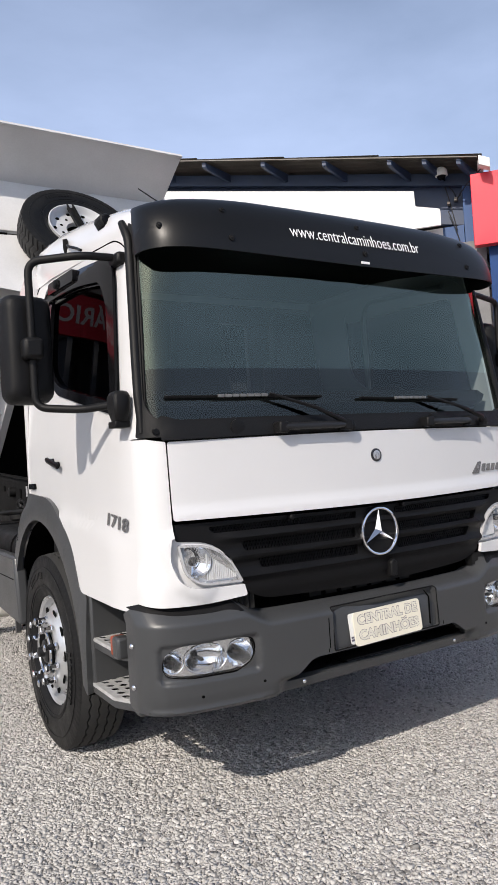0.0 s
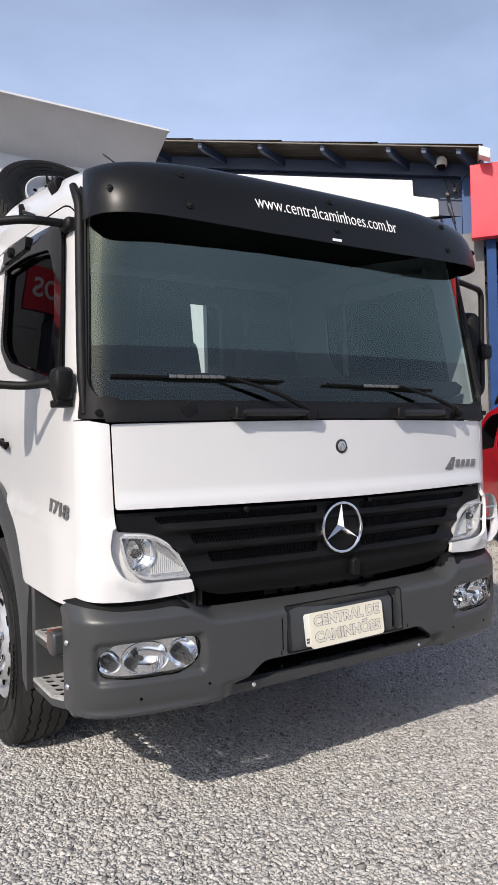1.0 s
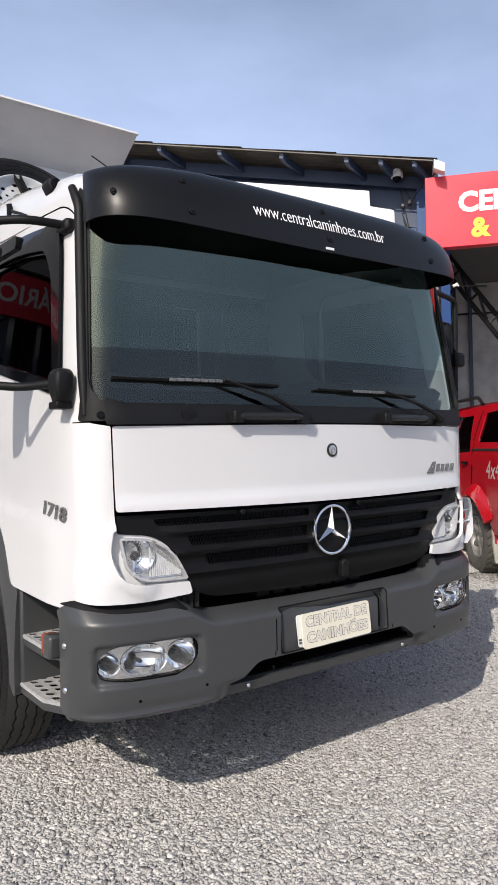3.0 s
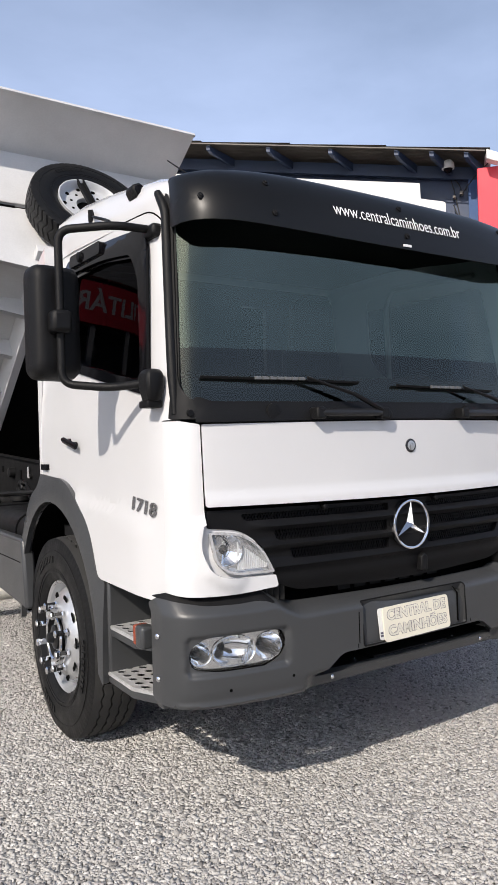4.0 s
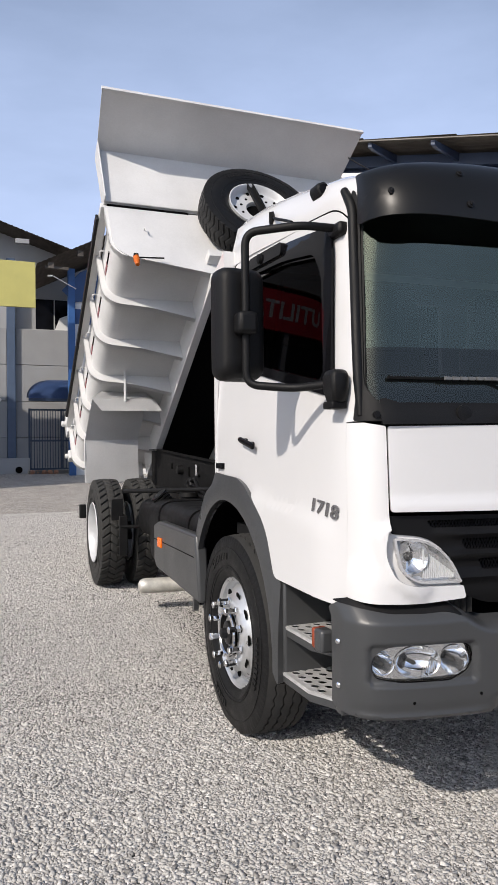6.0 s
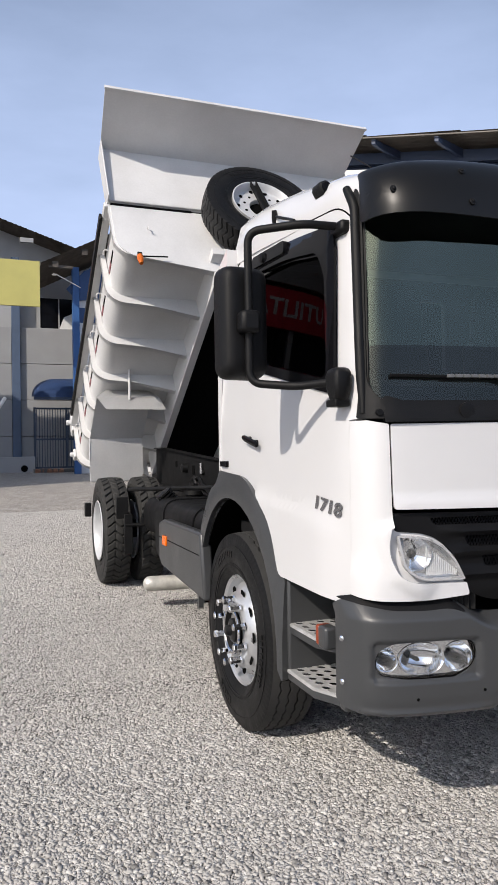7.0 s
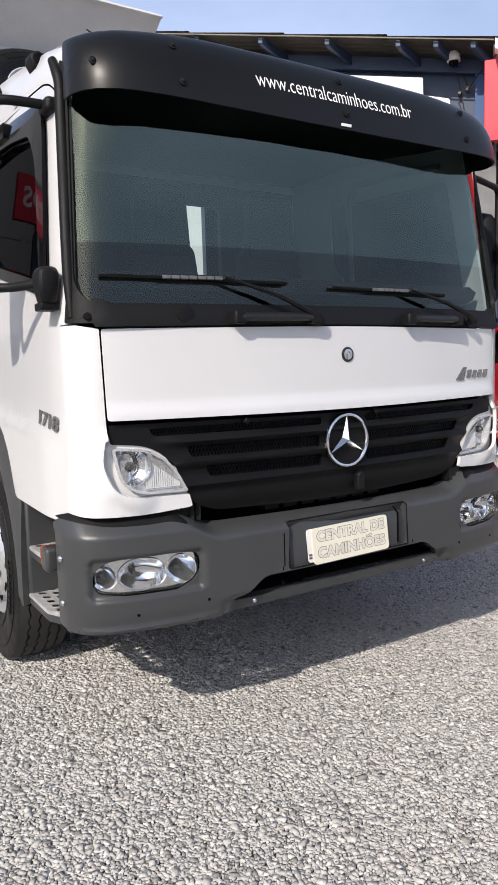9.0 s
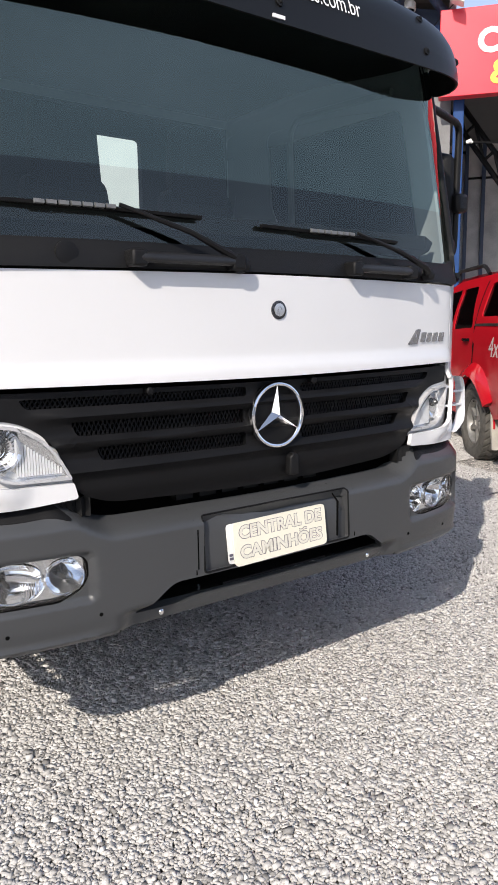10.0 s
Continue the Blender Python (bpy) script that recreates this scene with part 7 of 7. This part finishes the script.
for k in range(15):
    part("truss_web", tube(bmesh.new(), [(gx[k], 1.5, gz[k]), (gx[k + 1], 1.5, gz[k + 1] - 0.42)] if k % 2 else [(gx[k], 1.5, gz[k] - 0.42), (gx[k + 1], 1.5, gz[k + 1])], 0.03, 5), CHASSIS, bay)
for x in (2.2, 4.6, 7.0):
    part("roof_joist", box(bmesh.new(), (x, 0.3, 5.30), (x + 0.10, 8.9, 5.54)), CHASSIS, bay)
bm = bmesh.new()
tube(bm, [(0.44, 0.5, 4.63), (0.52, 0.5, 4.66), (0.55, 0.5, 4.62)], [0.032, 0.040, 0.02], 10)
part("bay_lamp", bm, RENDER_WHITE, bay, "small white lamp on the column")
part("bay_lamp_arm", tube(bmesh.new(), [(0.42, 0.5, 4.64), (1.1, 0.8, 4.66)], 0.018, 6), CHASSIS, bay)
for k, z in enumerate((6.98, 7.05)):
    bm = bmesh.new()
    a, b = SIGN @ Vector((-0.45, 0.1, 6.68 + 0.06 * k)), SIGN @ Vector((9.0, -1.2, 8.3 + 0.1 * k))
    pts = [a.lerp(b, q / 14) + Vector((0, 0, -0.25 * math.sin(math.pi * q / 14))) for q in range(15)]
    tube(bm, pts, 0.013, 6)
    part("overhead_cable", bm, CABLE, sign)

# ---- buildings at the far end of the yard ----
ROOF_FAR = surface("dark_old_roofing", (0.11, 0.098, 0.086), 0.9, 0, 0.35, 3, 0.2, 50, spec=0.2)
far = tagged(empty("grey_warehouse", None, pose(0, 27, 0)), "grey panel warehouse with blue columns and upper windows", "building")
bm = bmesh.new()
box(bm, (-16, 0.8, 0.4), (4.2, 1.0, 7.75))
box(bm, (-16, 0.78, 7.75), (4.2, 1.0, 8.5))
prism(bm, [(-16, 8.5), (4.2, 8.5), (4.2, 9.2), (1.2, 9.4), (-16, 16.2)], 0.8, 1.0, "xz")
part("upper_wall", bm, GREY_PALE, far, "pale grey upper wall")
for k in range(4):
    z0 = 0.62 + k * 1.46
    for x0, x1 in ((-5.0, -1.32), (-0.98, 3.9)):
        bm = bmesh.new()
        box(bm, (x0, 0.55, z0), (x1, 0.80, z0 + 1.44))
        part("panel", bm, GREY_WALL, far, "", 0.012)
for x in (-1.15, -5.2, 4.0):
    bm = bmesh.new()
    box(bm, (x - 0.16, 0.40, 0.5), (x + 0.16, 0.78, 9.2))
    part("column", bm, surface("slate_blue_column", (0.085, 0.125, 0.20), 0.6, 0, 0.1, 3), far, "slate blue column", 0.01)
bm = bmesh.new()
box(bm, (-0.22, 0.70, 6.46), (3.0, 0.79, 7.70))
win = part("window", bm, GLOSS_BLACK, far, "dark upper window band")
bm = bmesh.new()
for x in (-0.24, 0.52, 1.10, 1.9, 2.9):
    box(bm, (x, 0.66, 6.44), (x + 0.05, 0.72, 7.74))
box(bm, (-0.24, 0.66, 6.42), (3.0, 0.72, 6.47))
box(bm, (-0.24, 0.66, 7.70), (3.0, 0.72, 7.75))
part("window_frame", bm, GREY_PALE, win)
bm = bmesh.new()
prism(bm, [(0.56, 6.47), (1.08, 6.47), (1.08, 7.1), (0.75, 6.95)], 0.66, 0.69, "xz")
part("open_sash", bm, RENDER_WHITE, win)
bm = corrugated(9, 3, 0.2, 0.006, -0.1, -8)
bmesh.ops.transform(bm, matrix=pose(0.9, -0.6, 9.55, 0, 18, 0), verts=bm.verts[:])
part("roof", bm, ROOF_FAR, far, "dark sloping corrugated roof", angle=50)
bm = bmesh.new()
for x in (-3.2, -1.0, 0.6):
    box(bm, (x, -0.55, 9.25 - x * 0.325), (x + 0.5, -0.35, 9.42 - x * 0.325))
parts_of("rafter", bm, GREY_WALL, far)

shed = tagged(empty("blue_shed", None, pose(0, 24.5, 0)), "blue and white shed with a lean-to roof", "building")
bm = corrugated(9, 5, 0.2, 0.006, 0.0, 0)
bmesh.ops.transform(bm, matrix=pose(-0.48, -1.5, 7.95, 0, -27, 0), verts=bm.verts[:])
part("roof", bm, ROOF_FAR, shed, "dark corrugated lean-to roof", angle=50)
bm = bmesh.new()
for x in (0.0, 1.0, 2.0):
    box(bm, (x - 0.1, -1.4, 7.85 + x * 0.5), (x + 0.1, -1.2, 8.05 + x * 0.5))
box(bm, (-0.2, -1.3, 7.86), (0.6, -1.15, 7.95))
parts_of("rafter", bm, ROOF_FAR, shed)
bm = bmesh.new()
box(bm, (0.71, -0.2, 0.5), (0.95, 0.1, 8.2))
part("column", bm, surface("bright_blue_paint", (0.03, 0.11, 0.30), 0.5, 0, 0.12, 4), shed, "bright blue column", 0.01)
bm = bmesh.new()
box(bm, (0.96, 0.0, 0.5), (9, 0.2, 7.6))
part("wall", bm, RENDER_WHITE, shed, "white wall with a blue band")
bm = bmesh.new()
box(bm, (0.96, -0.03, 6.2), (9, 0.0, 6.75))
prism(bm, [(0.5, 7.4), (1.14, 8.1), (9, 11.6), (9, 7.7), (0.9, 7.0)], -0.1, -0.05, "xz")
part("blue_band", bm, BLUE, shed)
bm = bmesh.new()
revolve(bm, [(0.03, 0.0), (0.025, 0.05), (0.0, 0.09), (-0.02, 0.07)], 20, "z")
bmesh.ops.translate(bm, verts=bm.verts[:], vec=(-0.05, -1.5, 7.55))
tube(bm, [(0.0, -1.5, 7.58), (0.9, -0.9, 7.30)], 0.018, 6)
part("yard_lamp", bm, RENDER_WHITE, shed, "white yard lamp")

gate = tagged(empty("gate", None, pose(0, 26.4, 0)), "dark blue barred steel gate", "gate")
GATE_BLUE = surface("dark_blue_gate", (0.03, 0.05, 0.09), 0.5, 0, 0.1, 6)
bm = bmesh.new()
for x in (-0.58, 0.62, 1.8):
    box(bm, (x, 0, 0.66), (x + 0.08, 0.08, 3.18))
for z in (0.80, 1.9, 3.10):
    box(bm, (-0.58, 0.01, z), (1.88, 0.07, z + 0.07))
part("gate_frame", bm, GATE_BLUE, gate)
for k in range(23):
    x = -0.48 + k * 0.1
    if abs(x - 0.66) > 0.05:
        part("bar", box(bmesh.new(), (x, 0.025, 0.85), (x + 0.028, 0.05, 3.12)), GATE_BLUE, gate)
awn = tagged(empty("awning", None, pose(0, 25.6, 0)), "blue canvas barrel awning over a gate", "awning")
bm = bmesh.new()
loft(bm, [[(x, 1.2 - 1.2 * math.cos(a), 3.50 + 0.82 * math.sin(a) * w) for a in [math.pi * k / 16 for k in range(9)]] for x, w in [(-0.62 + 0.85 * (1 - math.cos(b)), 0.12 + 0.88 * math.sin(b) ** 0.9) for b in [math.pi / 2 * q / 9 for q in range(10)]] + [(1.2, 1.03), (3.5, 1.06)]], closed=False)
bmesh.ops.solidify(bm, geom=bm.faces[:], thickness=0.02)
part("canvas", bm, surface("blue_canvas", (0.05, 0.10, 0.24), 0.5, 0, 0.1, 4), awn, "blue canvas")
bm = bmesh.new()
box(bm, (-0.62, -0.02, 3.42), (3.5, 0.03, 3.52))
part("awning_frame", bm, GATE_BLUE, awn)
low = tagged(empty("low_wall", None, pose(0, 26.2, 0)), "low grey concrete wall with a pipe", "wall")
bm = bmesh.new()
box(bm, (-9, 0, 0.3), (-0.55, 0.25, 1.27))
part("wall_body", bm, GREY_PALE, low, "", 0.015)
bm = bmesh.new()
tube(bm, [(-0.95, 0.1, 0.82), (-0.95, -0.05, 0.82)], 0.13, 16)
part("pipe_mouth", bm, VOID, low)
heap = tagged(empty("rubble_heap", None, pose(0, 26.2, 0)), "small heap of red-brown rubble", "rubble")
RUBBLE = surface("red_brown_rubble", (0.28, 0.14, 0.09), 0.9, 0, 0.4, 8)
rg = random.Random(4)
for k in range(5):
    c = Vector((-0.5 + 0.22 * k, -0.4 + rg.uniform(-0.1, 0.1), 0.74))
    part("rubble_stone", loft(bmesh.new(), [[c + Vector((0.10 * w * math.cos(a) * rg.uniform(0.8, 1.2), 0.10 * w * math.sin(a), z)) for a in [2 * math.pi * q / 7 for q in range(7)]] for z, w in ((-0.08, 1.0), (0.0, 1.1), (0.07, 0.6))]), RUBBLE, heap)
bm = bmesh.new()
box(bm, (-0.62, 25.75, 0.62), (4.5, 26.3, 0.80))
tagged(part("gate_threshold", bm, DARK_WALL, None), "dark threshold under the gate", "kerb", kind="structure")

ysign = tagged(empty("yellow_signboard", None, pose(0, 23, 0)), "blank yellow signboard on a post", "sign")
bm = bmesh.new()
box(bm, (-4.0, 0, 6.42), (-0.53, 0.10, 7.98))
part("board", bm, SIGN_YELLOW, ysign, "", 0.008)
bm = bmesh.new()
box(bm, (-2.2, 0.10, 0.4), (-2.0, 0.30, 7.6))
part("post", bm, BLUE_BEAM, ysign)
post = tagged(empty("yellow_bollard", None, pose(-2.12, 22.5, rise(22.5))), "yellow painted bollard with a bent pipe", "bollard")
bm = bmesh.new()
tube(bm, [(0, 0, -0.1), (0, 0, 1.15), (0, 0, 1.2)], [0.17, 0.17, 0.10], 20)
part("bollard_body", bm, surface("yellow_paint", (0.60, 0.42, 0.05), 0.5, 0, 0.15, 6), post)
bm = bmesh.new()
tube(bm, bent([(0.05, 0.3, 0.6), (0.05, 0.3, 2.1), (0.42, 0.3, 2.7)], 0.4), 0.06, 10)
part("bent_pipe", bm, RENDER_WHITE, post, "white bent pipe")

# ---- the hall seen in reflections, and unseen blocks that shape the light ----
hall = tagged(empty("red_fascia_hall", None, pose(0, 22, 0)), "open-fronted hall with a red lettered fascia", "building")
bm = bmesh.new()
box(bm, (-17, 0, 7.2), (-5.9, 0.3, 8.75))
part("fascia", bm, SIGN_RED, hall, "red fascia")
lettering("lettering", "UTILITÁRIOS", 0.95, LETTER_WHITE, hall, lambda u, v, w: Vector((-8.85 + u, -0.004 - w, 7.98 + v)), 0.004, "CENTER", 0.02, width=5.4, label="white lettering")
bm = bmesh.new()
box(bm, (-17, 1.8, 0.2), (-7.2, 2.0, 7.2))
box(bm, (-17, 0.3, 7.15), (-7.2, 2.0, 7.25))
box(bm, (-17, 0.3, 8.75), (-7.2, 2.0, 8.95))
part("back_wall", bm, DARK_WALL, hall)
bm = bmesh.new()
for x in (-16, -13, -10, -8.5, -7.4):
    box(bm, (x, 0.1, 0.2), (x + 0.2, 0.3, 7.2))
part("post", bm, GREY_PALE, hall)
part("upper_storeys", box(bmesh.new(), (-17, 0.0, 8.95), (-7.2, 0.3, 10.6)), GREY_WALL, hall, "grey upper storeys")
part("hall_side", box(bmesh.new(), (-7.4, 0.3, 0.2), (-7.2, 1.8, 8.75)), GREY_WALL, hall)
# unseen block added to cast the shade on the far ground
caster = tagged(empty("shade_caster", None, pose(-13.5, 15.5, 0)), "unseen grey block added to shade the far ground", "building")
part("caster_body", box(bmesh.new(), (-3.0, -2.0, 0), (3.0, 2.0, 12.4)), GREY_WALL, caster, "", 0.02)
bm = bmesh.new()
prism(bm, [(-3.2, 12.4), (3.2, 12.4), (0, 13.0)], -2.1, 2.1, "xz")
part("caster_roof", bm, ROOF_DARK, caster, "dark pitched roof")
# unseen walls added behind the camera for reflections and bounced light
rear = tagged(empty("rear_bounce_walls", None, pose(0, 0, 0)), "unseen grey walls added for reflections and bounce", "building")
bm = bmesh.new()
box(bm, (-7, -19, 0), (32, -18.5, 4.2))
box(bm, (31.5, -18.5, 0), (32, 1, 4.2))
part("bounce_wall", bm, surface("dull_grey_bounce", (0.42, 0.43, 0.44), 0.8, 0, 0.15, 1.0, 0.1, 30), rear)

# ---- red pickup ----
RED_CAR = surface("red_car_paint", (0.44, 0.006, 0.014), 0.13, 0, 0.05, 3, spec=0.5)
CAR_GLASS = pane("dark_car_glass", (0.03, 0.03, 0.035), (0.7, 0.7, 0.7), 0, 1.33, 0.0)
pick = tagged(empty("pickup", None, pose(4.83, 2.79, 0, 0, 0, -36)), "red double-cab pickup with a canopy", "car")
arch_h = [(0.50 * math.cos(a), 0.40 + 0.50 * math.sin(a)) for a in [math.pi * k / 14 for k in range(15)]]
arch_f = [(3.15 + p, q) for p, q in arch_h]


def pick_at(x_side):
    def f(s, z):
        t = max(0, z - 1.30)
        bulge = 0.012 * math.exp(-((math.hypot(s, z - 0.40) - 0.52) / 0.09) ** 2) + 0.012 * math.exp(-((math.hypot(s - 3.15, z - 0.40) - 0.52) / 0.09) ** 2)
        ins = 0.02 + 0.30 * t * t + 0.10 * t + 0.06 * smooth01(0.75, 0.45, z) - bulge
        return Vector((x_side + (ins if x_side < 1 else -ins), s, z))
    return f


side_o = [(-1.15, 0.55), (-0.50, 0.50)] + arch_h[::-1] + [(0.50, 0.42), (2.65, 0.42)] + arch_f[::-1] + [(3.65, 0.45), (4.05, 0.5), (4.10, 0.85), (3.9, 1.02), (2.42, 1.20), (1.68, 1.84), (1.1, 1.93), (0.3, 1.94), (-0.9, 1.96), (-1.12, 1.55), (-1.16, 1.1)]
wins = [fillet([(-0.98, 1.51), (-0.06, 1.51), (-0.06, 1.85), (-0.88, 1.87)], 0.05), fillet([(0.16, 1.40), (0.85, 1.38), (0.85, 1.83), (0.36, 1.84)], 0.05), fillet([(0.93, 1.38), (2.04, 1.32), (1.66, 1.72), (1.48, 1.80), (0.93, 1.83)], 0.05)]
for xs_ in (0.0, 1.85):
    ob = part("body_side", sheet(side_o, pick_at(xs_), wins, 0.12, 0.06, 0.02, (0.92, 1.5, 1.0)), RED_CAR, pick, "glossy red body side", angle=50)
    for w in wins:
        f = pick_at(xs_)
        part("window", sheet(w, lambda s, z: f(s, z) + Vector((0.012 if xs_ < 1 else -0.012, 0, 0)), (), 0.3, 0.3, 0), CAR_GLASS, ob, "dark car window")
    bm = bmesh.new()
    for y in (0.06, 0.89):
        p0, p1 = pick_at(xs_)(y, 0.62), pick_at(xs_)(y, 1.24)
        loft(bm, [[p + Vector((dx, dy, 0)) for dx, dy in ((-0.004, -0.004), (0.004, -0.004), (0.004, 0.004), (-0.004, 0.004))] for p in (p0, p1)])
    parts_of("door_gap", bm, VOID, ob)
    out = -1 if xs_ < 1 else 1
    for y0 in (0.0, 3.15):
        bm = bmesh.new()
        loft(bm, [[(xs_ + out * (d * math.sin(a) ** 0.6 - 0.03), y0 + r * math.cos(a), 0.40 + r * math.sin(a)) for r, d in ((0.494, 0.0), (0.494, 0.092), (0.506, 0.104), (0.570, 0.086), (0.640, 0.012), (0.56, 0.0))] for a in [radians(26 + 128 * k / 20) for k in range(21)]])
        part("arch_flare", bm, RED_CAR, ob, "", angle=40)
    bm = bmesh.new()
    f = pick_at(xs_)
    loft(bm, [[f(y, z) + Vector((out * d, 0, 0)) for z, d in ((1.415, -0.01), (1.415, 0.006), (1.440, 0.006), (1.440, -0.01))] for y in (-1.10, -0.7, -0.3, 0.08)])
    part("canopy_seal", bm, TRIM, ob, "black seal under the canopy")
    bm = bmesh.new()
    loft(bm, [[f(y, z) + Vector((out * d, 0, 0)) for y, d in ((0.075, -0.01), (0.075, 0.004), (0.092, 0.004), (0.092, -0.01))] for z in (1.0, 1.2, 1.4, 1.6, 1.75, 1.88)])
    part("cab_gap", bm, VOID, ob)
bm = bmesh.new()
loft(bm, [[(0.03 + 0.0, y, 0.5), (1.82, y, 0.5), (1.82, y, h), (0.03, y, h)] for y, h in ((-1.14, 1.15), (-1.10, 1.3), (4.02, 0.98))][:1] * 1 + [[(0.02, -1.16, 0.5), (1.83, -1.16, 0.5), (1.83, -1.16, 1.25), (0.02, -1.16, 1.25)]])
part("tailgate", bm, RED_CAR, pick, "", 0.01)
bm = bmesh.new()
loft(bm, [[(x, y, z) for x in (0.18 + e, 0.40, 0.92, 1.45, 1.67 - e)] for y, z, e in ((-0.9, 1.955, 0.05), (0.3, 1.97, 0.03), (1.1, 1.96, 0.03), (1.68, 1.86, 0.05), (2.42, 1.21, -0.08), (3.9, 1.03, -0.1), (4.10, 0.85, -0.1), (4.08, 0.5, -0.1))], closed=False)
bmesh.ops.solidify(bm, geom=bm.faces[:], thickness=0.02)
part("roof_and_bonnet", bm, RED_CAR, pick)
bm = bmesh.new()
for x in (0.22, 1.60):
    tube(bm, bent([(x, 0.22, 1.96), (x, 0.38, 2.06), (x, 1.3, 2.06), (x, 1.46, 1.96)], 0.12), 0.022, 8)
parts_of("roof_rail", bm, TRIM, pick, "black roof rail")
bm = bmesh.new()
box(bm, (0.15, -1.1, 0.45), (1.7, 4.0, 0.75))
box(bm, (0.10, -1.1, 0.75), (0.14, 0.45, 1.45))
part("underbody", bm, CHASSIS, pick)
bm = bmesh.new()
p = pick_at(0.0)(0.30, 1.27)
box(bm, p + Vector((-0.03, -0.09, -0.015)), p + Vector((0.01, 0.09, 0.015)))
part("door_handle", bm, GLOSS_BLACK, pick, "", 0.006)
lettering("decal", "4x4", 0.28, surface("faded_decal", (0.50, 0.40, 0.38), 0.5, 0, 0.2, 20), pick, lambda u, v, w: pick_at(0.0)(-0.62 - u, 1.20 + v) + Vector((-0.004 - w, 0, 0)), 0.001, "CENTER", 0.0, label="pale decal", slant=0.2)
bm = bmesh.new()
loft(bm, [[(x, y, z) for y, z in ((-0.44, 0.72), (-0.50, 0.40), (-0.56, 0.20), (-0.53, 0.20), (-0.46, 0.40))] for x in (0.05, 0.30)])
part("mud_flap", bm, surface("dusty_beige_mudflap", (0.34, 0.32, 0.28), 0.8, 0, 0.2, 10), pick)
RUBBER_PALE = surface("dried_mud_rubber", (0.085, 0.080, 0.070), 0.9, 0, 0.4, 14, 0.3, 200)
mv_t = tyre_mesh("pickup_tyre", 0.52, 0.28, RUBBER_PALE, 30, 0.024)
bm = bmesh.new()
revolve(bm, [(-0.10, 0.300), (-0.11, 0.285), (-0.09, 0.265), (-0.03, 0.255), (-0.02, 0.10), (-0.06, 0.08), (-0.06, 0.0)], 36, "x")
for k in range(6):
    a = 2 * math.pi * k / 6
    c, s = math.cos(a), math.sin(a)
    m = Matrix(((1, 0, 0, 0), (0, c, -s, 0), (0, s, c, 0), (0, 0, 0, 1)))
    loft(bm, [[m @ Vector((x, y, z)) for x, z in ((-0.02, -w), (-0.075, -w * 0.7), (-0.075, w * 0.7), (-0.02, w))] for y, w in ((0.06, 0.045), (0.275, 0.035))])
pr_me = mesh_of("pickup_rim", bm, surface("dusty_alloy", (0.24, 0.235, 0.22), 0.45, 0.5, 0.3, 14, 0.1, 200))
for x, y, r in ((0.12, 0.0, 0), (0.12, 3.15, 0), (1.73, 0.0, 180), (1.73, 3.15, 180)):
    w = empty("wheel", pick, pose(x, y, 0.42, 30, 0, r) @ Matrix.Scale(0.81, 4))
    shared("tyre", mv_t, w)
    shared("rim", pr_me, w, None, "dusty alloy rim")
